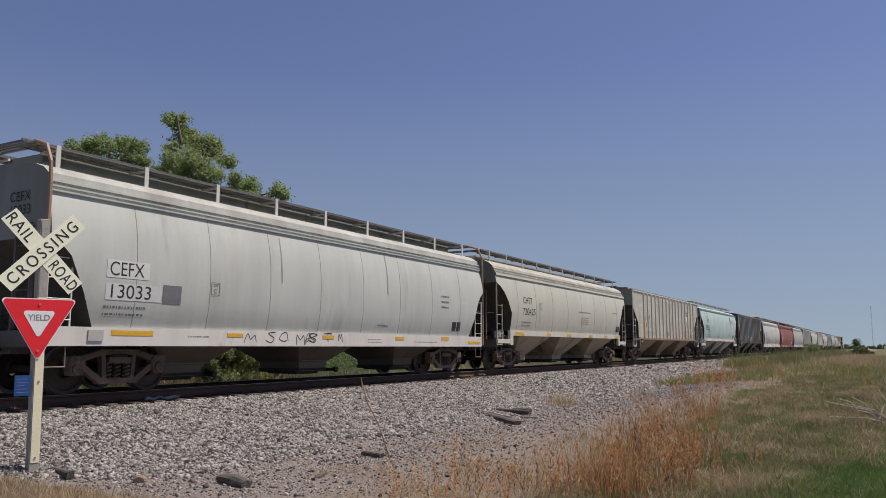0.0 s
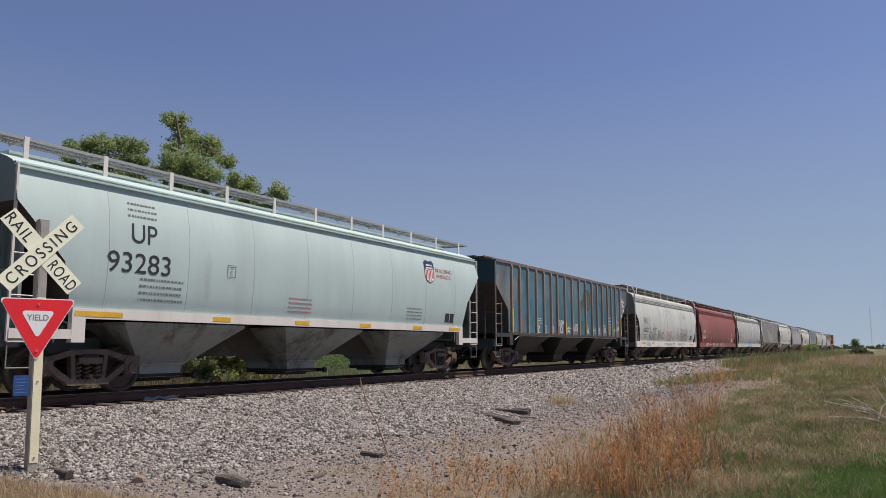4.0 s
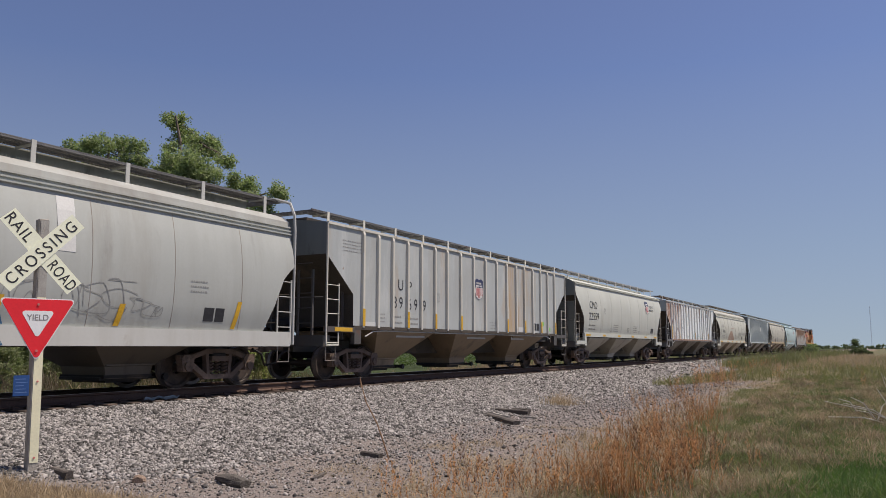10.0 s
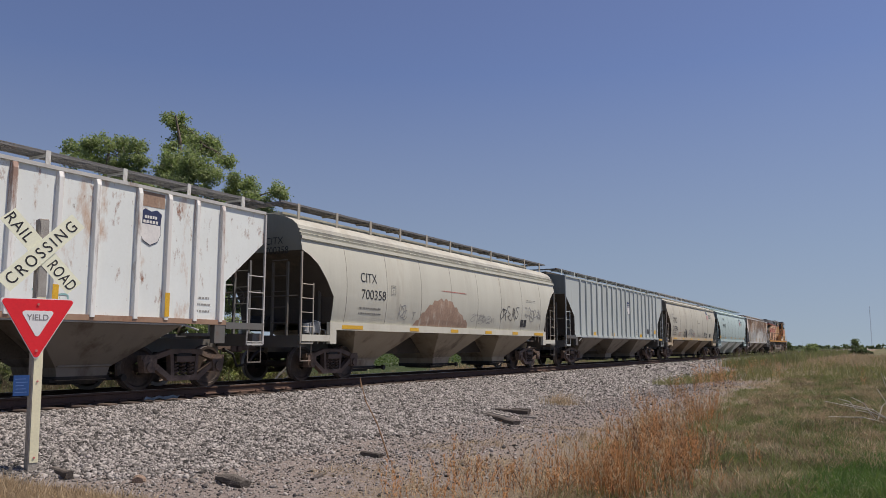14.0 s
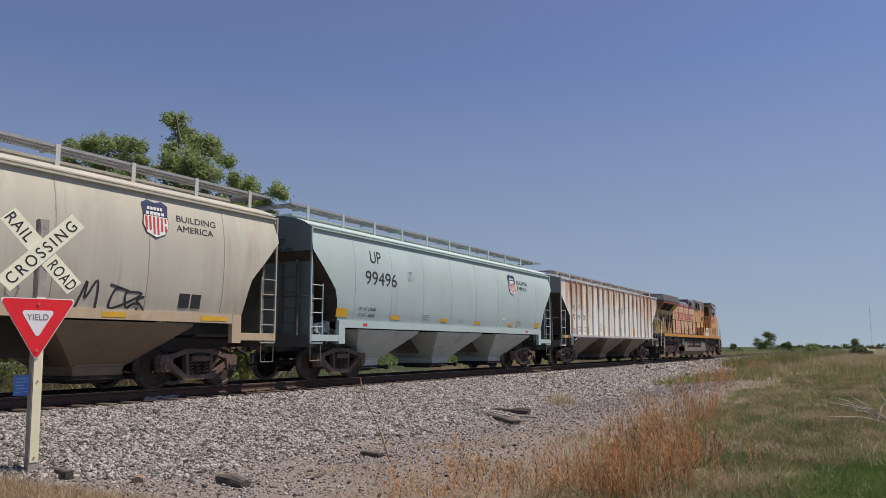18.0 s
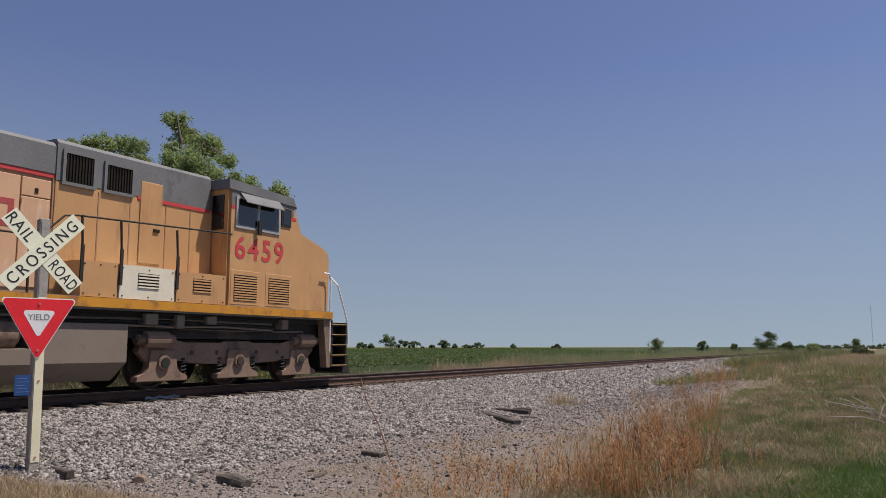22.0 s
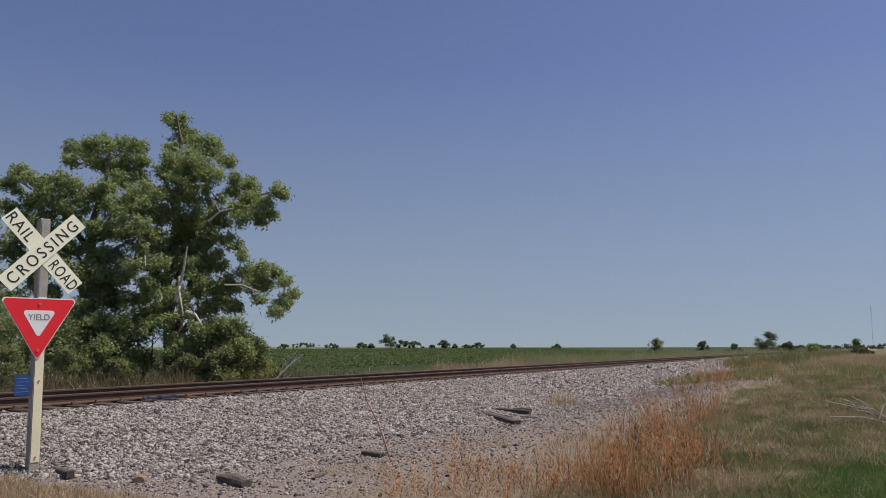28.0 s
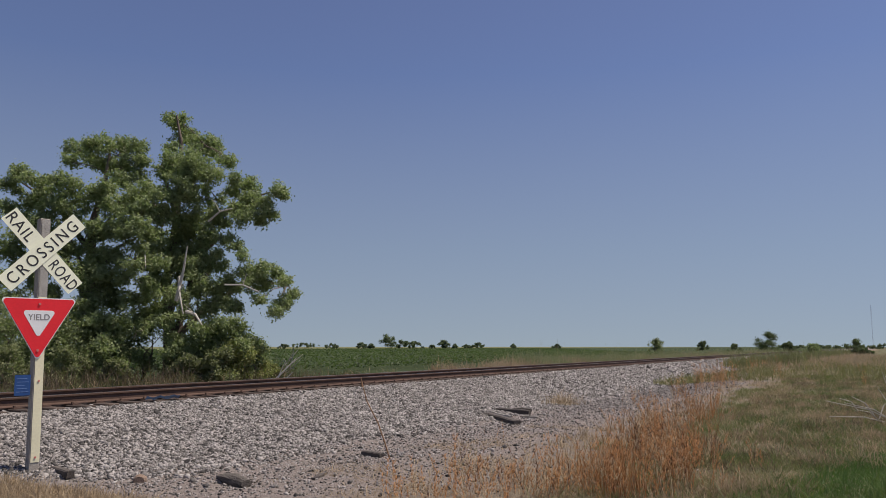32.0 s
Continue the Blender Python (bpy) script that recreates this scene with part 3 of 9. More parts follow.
def bays(car, L, mat, ztop, sill_low):
    """Three discharge hoppers below the floor, tucked in towards their outlets, and the centre sill between them."""
    pitch = 0.268 * L
    for k in (-1, 0, 1):
        c = k * pitch
        bm = bm_new()
        lev = [(ztop, 1.45, 1.55), (ztop - 0.06, 1.44, 1.53), (0.47, 0.66, 0.56), (0.24, 0.64, 0.50)]
        vs = [[bm.verts.new(p) for p in ((x, c - y, z), (x, c + y, z), (-x, c + y, z), (-x, c - y, z))] for z, x, y in lev]
        for a, q in zip(vs, vs[1:]):
            for i in range(4):
                bm.faces.new((a[i], a[(i + 1) % 4], q[(i + 1) % 4], q[i]))
        bm.faces.new(vs[0])
        bm.faces.new(vs[-1][::-1])
        bay = part("discharge_hopper", bm, mat, car)
        bm = bm_new()
        box(bm, -0.60, 0.60, c - 0.62, c + 0.80, 0.21, 0.27)
        box(bm, -0.66, 0.66, c - 0.56, c + 0.56, 0.25, 0.31)
        box(bm, -0.50, 0.50, c - 0.4, c + 0.4, 0.16, 0.21)
        cyl(bm, (c + 0.72, 0.26), 0.04, "x", -0.85, 0.85, 8)
        for s in (-1, 1):
            cyl(bm, (c + 0.72, 0.26), 0.07, "x", *sorted((s * 0.80, s * 0.88)), 8)
        part("outlet_gate", bm, STEEL_DARK, bay)
        for s in (-1, 1):
            bm = bm_new()
            box(bm, *sorted((s * 0.62, s * 0.72)), c - 0.56, c + 0.56, 0.485, 0.515)
            part("flange", bm, mat, bay)
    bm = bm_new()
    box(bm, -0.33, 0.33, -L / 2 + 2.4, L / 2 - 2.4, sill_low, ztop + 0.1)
    part("centre_sill", bm, SHADE_GRIME, car)


def roof_gear(car, L, mat, zroof, zboard, xout, posts=9, hatch_mat=None, pipe=None, mesh=None, hatch_top=None):
    """Running boards of open grating on posts, the hatch between them, pipes round the ends."""
    h = L / 2
    bm = bm_new()
    box(bm, -0.45, 0.45, -h + 0.5, h - 0.5, zroof - 0.06, hatch_top or zroof + 0.14)
    part("roof_hatch", bm, hatch_mat or mat, car)
    grate = mesh or GRATING
    key = (round(L, 1), xout, grate.name)
    if key not in BOARDS:
        bm = bm_new()
        for x in (xout - 0.5, xout - 0.03):
            box(bm, x, x + 0.03, -h + 0.05, h - 0.05, -0.05, 0)
        n = int(L / 0.06)
        fill = 0.022 if mesh else 0.042
        for k in range(n):
            y = -h + 0.06 + (L - 0.12) * k / n
            box(bm, xout - 0.5, xout, y, y + fill, -0.03, -0.012)
        box(bm, xout - 0.27, xout - 0.24, -h + 0.05, h - 0.05, -0.04, -0.002)
        BOARDS[key] = mesh_of("running_board", bm, grate)
        bm = bm_new()
        for x in (-xout, xout - 0.03):
            box(bm, x, x + 0.03, -0.22, 0.22, -0.05, 0)
        for k in range(4):
            box(bm, -xout, xout, -0.2 + k * 0.12, -0.13 + k * 0.12, -0.04, -0.02)
        BOARDS[key, "end"] = mesh_of("end_walkway", bm, grate)
    post = bm_new()
    box(post, xout - 0.008, xout + 0.012, -0.045, 0.045, zroof - 0.17 - zboard, 0.01)
    box(post, xout - 0.5, xout, -0.02, 0.02, -0.09, -0.05)
    post = mesh_of("board_post", post, mat)
    for s in (0, 180):
        ob = new("running_board", BOARDS[key])
        ob.parent = car
        ob.matrix_basis = pose(0, 0, zboard, 0, 0, s)
        for k in range(posts):
            ob = new("board_post", post)
            ob.parent = car
            ob.matrix_basis = pose(0, -h + 0.45 + (L - 0.9) * k / (posts - 1), zboard, 0, 0, s)
    for e in (-1, 1):
        ob = new("end_walkway", BOARDS[key, "end"])
        ob.parent = car
        ob.matrix_basis = pose(0, e * h, zboard)
        if pipe:
            for s in (-1, 1):
                bm = bm_new()
                tube(bm, [(s * (xout - 0.3), e * (h - 0.15), zboard + 0.02), (s * xout, e * (h - 0.02), zboard), (s * 1.36, e * (h + 0.02), zboard - 0.12),
                          (s * 1.50, e * (h + 0.02), zboard - 0.42), (s * 1.53, e * (h + 0.02), zboard - 0.8), (s * 1.53, e * (h + 0.02), 0.9)], 0.035, 7)
                part("corner_pipe", bm, pipe, car)


BOARDS = {}


def mesh_of(name, bm, mat):
    me = bpy.data.meshes.new(name)
    bmesh.ops.recalc_face_normals(bm, faces=bm.faces)
    bm.to_mesh(me)
    bm.free()
    me.materials.append(mat)
    return me


def conform(me, side, lift):
    """Lay flat paint on the bulging side: cut across every 6 cm, then bent to it."""
    bm = bm_new()
    bm.from_mesh(me)
    zs = [v.co.z for v in bm.verts]
    for k in range(1, int((max(zs) - min(zs)) / 0.06) + 1):
        bmesh.ops.bisect_plane(bm, geom=bm.verts[:] + bm.edges[:] + bm.faces[:], plane_co=(0, 0, min(zs) + 0.06 * k), plane_no=(0, 0, 1))
    bm.to_mesh(me)
    bm.free()
    for v in me.vertices:
        v.co.x = side(v.co.z) + lift


def marks(car, lines, side):
    """Painted lines (text, size, y, z, material, width) on the car's side, following its curve."""
    for text, size, y, z, mat, width in lines:
        ob = lettering("lettering", text, size, Matrix.Identity(4), mat, car, width=width)
        ob.data.transform(pose(0, y, z, 90, 0, 90))
        conform(ob.data, side, 0.006)


def patch(car, name, side, rects, mat, label=""):
    """Thin painted or taped rectangles (y0, y1, z0, z1) on the side."""
    bm = bm_new()
    for y0, y1, z0, z1 in rects:
        m = 4 if z1 - z0 > 0.3 else 1
        for k in range(m):
            a, b = z0 + (z1 - z0) * k / m, z0 + (z1 - z0) * (k + 1) / m
            bm.faces.new([bm.verts.new((side(z) + 0.005, y, z)) for y, z in ((y0, a), (y1, a), (y1, b), (y0, b))])
    return part(name, bm, mat, car, label)


def small_print(car, side, spots, mat, rng):
    """Unreadable lines of writing: (y, z, width, height, rows)."""
    for y, z, w, h, rows in spots:
        bm = bm_new()
        bars(bm, 0, y, z, w, h, rows, rng)
        for v in bm.verts:
            v.co.x = side(v.co.z) + 0.006
        tagged(part("small_print", bm, mat, car), kind="stuff")


# turns of a sprayed line, across and up
FLOURISHES = (((-0.8, 0), (-0.5, 1), (0, 0.25), (0.45, 1), (0.8, 0)), ((0.7, 0.85), (0, 1), (-0.7, 0.75), (-0.2, 0.55), (0.6, 0.3), (0.1, 0), (-0.7, 0.12)),
              ((0.6, 0.9), (-0.2, 1), (-0.8, 0.6), (-0.6, 0.15), (0.1, 0), (0.8, 0.3)), ((-0.7, 0), (-0.55, 1), (0.2, 0.95), (0.6, 0.7), (-0.4, 0.45), (0.8, 0)),
              ((-0.8, 0.95), (0.7, 1), (0.05, 0.85), (-0.1, 0)), ((-0.6, 0.1), (-0.5, 0.85), (0.3, 1), (0.65, 0.45), (0.1, 0), (-0.5, 0.15)))


def scrawl(car, side, y0, z0, width, height, strokes, mat, rng, thick=0.02):
    """Sprayed scribbles: wavering strokes that spell nothing."""
    bm = bm_new()
    for k in range(0, strokes, 2):
        knots = []
        for j in range(k, min(k + rng.choice((1, 2, 3)), strokes)):
            c = y0 + width * (j + 0.5 + rng.uniform(-0.3, 0.3)) / strokes
            w = width / strokes * rng.uniform(0.45, 0.95)
            form, flip, lean = rng.choice(FLOURISHES), rng.choice((-1, 1)), rng.uniform(-0.3, 0.6)
            lift, tall = rng.uniform(0, 0.3), rng.uniform(0.45, 0.95)
            knots += [(c + w * (flip * p + lean * (q - 0.5)) + rng.uniform(-0.25, 0.25) * w, z0 + height * min(1, max(0, lift + tall * q + rng.uniform(-0.12, 0.12)))) for p, q in form]
        knots = [knots[0]] + knots + [knots[-1]]
        pts = []
        for p0, p1, p2, p3 in zip(knots, knots[1:], knots[2:], knots[3:]):      # smooth curve through the knots
            for i in range(5):
                t = i / 5
                pts.append(tuple(0.5 * (2 * e1 + (e2 - e0) * t + (2 * e0 - 5 * e1 + 4 * e2 - e3) * t * t + (3 * e1 - e0 - 3 * e2 + e3) * t ** 3) for e0, e1, e2, e3 in zip(p0, p1, p2, p3)))
        pts.append(knots[-1])
        rim = []
        for i, (a, b) in enumerate(pts):
            (c0, d0), (c1, d1) = pts[max(0, i - 1)], pts[min(len(pts) - 1, i + 1)]
            q = Vector((c1 - c0, d1 - d0)).normalized() * thick / 2
            rim.append([bm.verts.new((side(zz) + 0.006, yy, zz)) for yy, zz in ((a - q.y, b + q.x), (a + q.y, b - q.x))])
        for (a, b), (d, e) in zip(rim, rim[1:]):
            bm.faces.new((a, b, e, d))
    tagged(part("graffiti", bm, mat, car, "sprayed scribble"), kind="stuff")


def brake_valve(car, h):
    """The air brake valve on the end platform, with its filter, branch pipes and mounting plate."""
    y = -h + 0.86
    bm = bm_new()
    box(bm, 1.02, 1.06, y - 0.34, y + 0.34, 1.14, 1.52)
    plate = part("valve_plate", bm, STEEL_DARK, car)
    bm = bm_new()
    box(bm, 1.06, 1.26, y - 0.12, y + 0.12, 1.18, 1.46)
    bmesh.ops.bevel(bm, geom=bm.edges[:], offset=0.03, segments=2, affect="EDGES")
    part("brake_valve", bm, GALV, car, "pale grey air brake valve")
    for d, r, z0, z1 in ((-0.22, 0.075, 1.18, 1.40), (0.22, 0.085, 1.20, 1.44)):
        bm = bm_new()
        cyl(bm, (1.17, y + d), r, "z", z0, z1, 12)
        cyl(bm, (1.17, y + d), r * 1.15, "z", z1, z1 + 0.025, 12)
        part("valve_chamber", bm, GALV, plate)
    for d, z in ((-0.3, 1.24), (0.05, 1.50), (0.3, 1.30)):
        bm = bm_new()
        tube(bm, [(1.2, y + d, z), (1.32, y + d + 0.05, z - 0.04), (1.34, y + d + 0.08, z - 0.2), (1.25, y + d + 0.1, 0.92)], 0.016, 6)
        part("branch_pipe", bm, GALV, plate)


def hopper_base(label):
    return thing("hopper_car", None, label, "hopper car", "cars of the freight train")


CUT_DEEP = ((0.03, 2.70), (0.2, 2.58), (0.4, 2.39), (0.68, 1.78), (0.95, 1.18))
CUT_STEP = ((0.03, 3.17), (0.3, 3.06), (0.6, 2.86), (0.9, 2.52), (1.2, 2.10), (1.21, 1.45))
CUT_FLANGE = ((0.03, 3.20), (0.45, 2.76), (0.9, 2.29), (1.0, 2.0), (1.1, 1.5))
CUT_RIB = ((0.04, 3.18), (1.19, 2.22), (1.2, 1.38))


def stations(L, cut):
    h = L / 2
    return [(-h + d, z) for d, z in cut] + [(0, cut[-1][1])] + [(h - d, z) for d, z in reversed(cut)]


def seams_of(car, L, side, z0, z1, n, paint):
    bm = bm_new()
    zz = [z0 + (z1 - z0) * i / 12 for i in range(13)]
    for a, b in zip(zz, zz[1:]):
        q = [bm.verts.new((side(z) + dx, dy, z)) for z in (a, b) for dx, dy in ((-0.003, -0.016), (0.007, 0), (-0.003, 0.016))]
        bm.faces.new((q[0], q[1], q[4], q[3]))
        bm.faces.new((q[1], q[2], q[5], q[4]))
    me = mesh_of("weld_seam", bm, paint)
    for k in range(n):
        for turn in (0, 180):
            ob = new("weld_seam", me)
            ob.parent = car
            ob.matrix_basis = pose(0, -L / 2 + 1.75 + (L - 3.5) * k / (n - 1), 0, 0, 0, turn)


def sill_steps(car, h, mat, low):
    for s in (-1, 1):
        for e in (-1, 1):
            bm = bm_new()
            for dy in (0.06, 0.46):
                box(bm, s * 1.49 - 0.008, s * 1.49 + 0.008, e * (h - dy) - 0.010, e * (h - dy) + 0.010, 0.50, low)
            for z in (0.51,):
                tube(bm, [(s * 1.49, e * (h - 0.06), z), (s * 1.49, e * (h - 0.46), z)], 0.014, 5)
            part("sill_step", bm, STEP_STEEL, car)


def rounded_car(L, paint, sill_paint, label, style="deep", bay_paint=None, posts=9, pipe=None, trim=None, seams=8, seam_paint=None, mesh=None, rails=None):
    """A covered hopper with smooth bulging sides: 'deep' sill, or thin sill under a 'step' or 'flange' eave."""
    h = L / 2
    car = hopper_base(label)
    trim = trim or sill_paint
    side, roof, cut, low, top = {"deep": (SIDE_DEEP, ROOF_DEEP, CUT_DEEP, 1.18, 3.46), "step": (SIDE_STEP, ROOF_STEP, CUT_STEP, 1.45, 3.44),
                                 "flange": (SIDE_FLANGE, ROOF_FLANGE, CUT_FLANGE, 1.5, 3.74)}[style]
    body(car, shell(stations(L, cut), side, roof, low, top), paint, END_OF.get(paint.name, paint), SHADE_GRIME)
    seams_of(car, L, side, low + 0.02, top - 0.02, seams, seam_paint or paint)
    for s in (-1, 1):
        bm = bm_new()
        x0, x1 = sorted((s * 1.43, s * 1.535))
        if style == "deep":
            box(bm, x0, x1, -h + 0.08, h - 0.08, 0.86, 1.19)
            x0, x1 = sorted((s * 1.36, s * 1.44))
            box(bm, x0, x1, -h + 0.1, h - 0.1, 0.86, 0.90)
        else:
            z0, z1 = (1.27, 1.46) if style == "step" else (1.33, 1.51)
            box(bm, x0, x1, -h + 1.40, h - 1.40, z0, z1)
            for e in (-1, 1):
                box(bm, x0, x1 + 0.004, *sorted((e * (h - 1.40), e * (h - 1.14))), 0.92, z1 + 0.004)
                box(bm, x0, x1, *sorted((e * (h - 1.14), e * (h - 0.05))), 0.98, 1.14)
        part("side_sill", bm, sill_paint, car)
    if style == "deep":
        bays(car, L, bay_paint or paint, 1.22, 0.84)
    else:
        bays(car, L, bay_paint or paint, 1.30, 0.64)
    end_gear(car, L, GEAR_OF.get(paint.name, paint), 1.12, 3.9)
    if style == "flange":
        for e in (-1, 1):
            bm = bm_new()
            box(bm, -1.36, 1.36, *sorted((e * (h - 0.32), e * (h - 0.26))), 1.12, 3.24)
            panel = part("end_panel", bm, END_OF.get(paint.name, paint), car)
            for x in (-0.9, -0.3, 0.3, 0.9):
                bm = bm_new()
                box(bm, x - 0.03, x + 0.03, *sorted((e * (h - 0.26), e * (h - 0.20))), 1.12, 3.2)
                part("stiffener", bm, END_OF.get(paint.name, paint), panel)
    if style != "deep":
        brake_valve(car, h)
    for s in (-1, 1):
        for e in (-1, 1):
            if style == "deep":
                ladder(car, s * 1.5, e * (h - 0.04), -e, 0.9, 2.40, trim, 5)
            else:
                ladder(car, s * 1.5, e * (h - 0.04), -e, 0.94, 2.40, trim, 5, 0.46, 3.14 if style == "step" else 3.8)
    sill_steps(car, h, trim, 0.98)
    if style == "deep":
        roof_gear(car, L, trim, 4.08, 4.38, 0.98, posts, END_OF.get(paint.name, SHADE_GRIME), pipe or trim, mesh, 4.33)
    else:
        roof_gear(car, L, rails or trim, 4.12, 4.39, 1.02, posts + 2, paint, None, mesh)
    for y in (-h + 1.85, h - 1.85):
        add_wheels(truck(car, y))
    return car, side


def ribbed_side(z):
    return 1.5


def ribbed_car(L, paint, post_paint, label, posts=(), bay_paint=None, trim=None, chord=None, top=4.0, board=0.32, roofposts=11, top_paint=None, mesh=None):
    """A covered hopper with flat sides and outside posts."""
    h = L / 2
    car = hopper_base(label)
    trim = trim or post_paint
    roof = [(1.50, top - 0.04), (1.46, top), (1.1, top + 0.05), (0.6, top + 0.1), (0.3, top + 0.12)]
    body(car, shell(stations(L, CUT_RIB), ribbed_side, roof, 1.38, top - 0.06), paint, END_OF.get(paint.name, paint), SHADE_GRIME)
    bm = bm_new()
    vs = prism(bm, [(1.495, -0.075), (1.502, -0.066), (1.562, -0.048), (1.569, -0.040), (1.569, 0.040), (1.562, 0.048), (1.502, 0.066), (1.495, 0.075)], "z", 1.36, top - 0.06)
    bmesh.ops.bisect_plane(bm, geom=bm.verts[:] + bm.edges[:] + bm.faces[:], plane_co=(0, 0, top - 0.16), plane_no=(0, 0, 1))
    for v in bm.verts:
        if v.co.z > top - 0.1:
            v.co.x = 1.495 + (v.co.x - 1.495) * 0.6
    me = mesh_of("side_post", bm, post_paint)
    for y in posts:
        for turn in (0, 180):
            ob = new("side_post", me)
            ob.parent = car
            ob.matrix_basis = pose(0, y if turn == 0 else -y, 0, 0, 0, turn)
    for s in (-1, 1):
        bm = bm_new()
        x0, x1 = sorted((s * 1.46, s * 1.56))
        box(bm, x0, x1 - 0.02 if s > 0 else x1, -h + 0.05, h - 0.05, top - 0.055, top + 0.01)
        part("top_chord", bm, top_paint or trim, car)
        bm = bm_new()
        x0, x1 = sorted((s * 1.42, s * 1.55))
        box(bm, x0, x1, -h + 1.2, h - 1.2, 1.30, 1.40)
        part("bottom_chord", bm, chord or SHADE_GRIME, car)
        for e in (-1, 1):
            bm = bm_new()
            box(bm, x0, x1 - 0.006, *sorted((e * (h - 1.5), e * (h - 1.21))), 0.92, 1.30)
            box(bm, x0, x1, *sorted((e * (h - 1.20), e * (h - 0.05))), 1.22, 1.36)
            part("end_bracket", bm, GEAR_OF.get(paint.name, trim), car)
    bays(car, L, bay_paint or paint, 1.31, 0.64)
    bm = bm_new()
    tube(bm, [(1.50, -h + 1.75, 1.12), (1.515, -h + 2.1, 1.26), (1.515, -h + 2.6, 1.285), (1.515, -2.0, 1.275), (1.515, 2.0, 1.285), (1.515, h - 2.3, 1.28), (1.50, h - 1.9, 1.18)], 0.02, 6)
    part("air_pipe", bm, GALV, car, "pale pipe under the side sill")
    end_gear(car, L, GEAR_OF.get(paint.name, paint), 1.14, 3.8)
    for s in (-1, 1):
        for e in (-1, 1):
            ladder(car, s * 1.52, e * (h - 0.04), -e, 0.90, 2.45, trim, 5, 0.5, top - 0.06)
    sill_steps(car, h, trim, 0.9)
    roof_gear(car, L, top_paint or trim, top + 0.12, top + board, 1.2, roofposts, SHADE_GRIME, None, mesh)
    for y in (-h + 1.85, h - 1.85):
        add_wheels(truck(car, y))
    return car, ribbed_side


STEP_STEEL = material("dirty_step_steel", (0.17, 0.15, 0.13), 0.7, 0.1, 0.3, 3, 30, stain=RUST, stain_amount=0.3)
# near-black: the shade of undersides is put into the colour along with grime
SHADE_GRIME = material("shaded_grimy_sheet", (0.064, 0.053, 0.043), 0.85, 0.0, 0.4, 1.5, 30, stain=(0.12, 0.09, 0.06), stain_amount=0.3)
END_OF = {}
GEAR_OF = {}


# ---- locomotive ----
# darker than the doors, so that shade in their gaps is in the colour
LOCO_SEAM = material("gap_shade_brown", (0.36, 0.21, 0.125), 0.6, 0.0, 0.3, 2, 25)
LOCO_YELLOW = material("faded_armour_yellow", (0.62, 0.375, 0.225), 0.45, 0.0, 0.2, 1.2, 20, stain=(0.72, 0.56, 0.45), stain_amount=0.36, stain_scale=2.2, streak=3.5, drip=0.10, shift=True, grain=0.25)
LOCO_OCHRE = material("dirty_ochre_yellow", (0.44, 0.275, 0.098), 0.5, 0.0, 0.16, 1.2, 20, stain=(0.20, 0.12, 0.06), stain_amount=0.34, stain_scale=1.9, streak=5, drip=0.12, shift=True, grain=0.25)
LOCO_CAB = material("dirty_orange_yellow_cab_paint", (0.54, 0.305, 0.135), 0.5, 0.0, 0.16, 1.4, 20, stain=(0.28, 0.15, 0.075), stain_amount=0.30, stain_scale=1.7, streak=4, drip=0.12, shift=True, grain=0.25, zones=(("z", 2.2, 1.6, 0.08),))
LOCO_SILL = material("orange_frame_stripe", (0.56, 0.25, 0.025), 0.5, 0.0, 0.2, 2, 20, stain=(0.22, 0.10, 0.045), stain_amount=0.42, stain_scale=2.4, grain=0.4)
LOCO_GREY = material("harbour_grey_roof_paint", (0.16, 0.165, 0.17), 0.6, 0.0, 0.25, 1.5, 25, stain=(0.06, 0.055, 0.05), stain_amount=0.3)
LOCO_DARK = material("sooty_roof_paint", (0.085, 0.085, 0.088), 0.7, 0.0, 0.3, 1.5, 25, stain=(0.09, 0.08, 0.075), stain_amount=0.3)
LOCO_NAME = material("faded_red_name_paint", (0.42, 0.075, 0.07), 0.55, 0.0, 0.2, 2, 20, stain=(0.6, 0.4, 0.3), stain_amount=0.3, stain_scale=6, streak=3)
LOCO_RED = material("faded_red_stripe", (0.55, 0.06, 0.06), 0.5, 0.0, 0.15, 2, 20)
SOOT_RED = material("sooty_red_stripe", (0.30, 0.05, 0.045), 0.6, 0.0, 0.25, 2, 20, stain=(0.07, 0.045, 0.04), stain_amount=0.5, stain_scale=1.6)
LOCO_UNDER = material("dusty_grey_brown_underframe", (0.205, 0.168, 0.135), 0.7, 0.0, 0.25, 1.2, 25, bump=0.1, stain=(0.10, 0.08, 0.065), stain_amount=0.3, grain=0.3)
LOCO_TRUCK = material("dusty_brown_truck_steel", (0.225, 0.150, 0.108), 0.85, 0.0, 0.3, 2, 25, bump=0.2, stain=(0.06, 0.05, 0.042), stain_amount=0.4, stain_scale=2.5)
LOUVRE = material("black_radiator_louvre", (0.028, 0.023, 0.019), 0.9, 0.0, 0.4, 3, 40, specular=0.1)
CREAM = material("cream_replacement_panel_paint", (0.70, 0.66, 0.53), 0.5, 0.0, 0.1, 3, 30, stain=(0.45, 0.32, 0.2), stain_amount=0.15)
WHITE_PAINT = material("white_enamel", (0.75, 0.75, 0.74), 0.5, 0.0, 0.12, 3, 30, stain=DIRT, stain_amount=0.15)
CAB_GLASS = material("dark_cab_glass", (0.012, 0.014, 0.016), 0.08, 0.0, 0.1, specular=0.9)
PLATE_SILVER = material("dusty_silver_casting", (0.34, 0.34, 0.33), 0.5, 0.3, 0.3, 6, 30)
CHROME = material("lamp_glass", (0.6, 0.6, 0.6), 0.2, 0.8, 0.1)


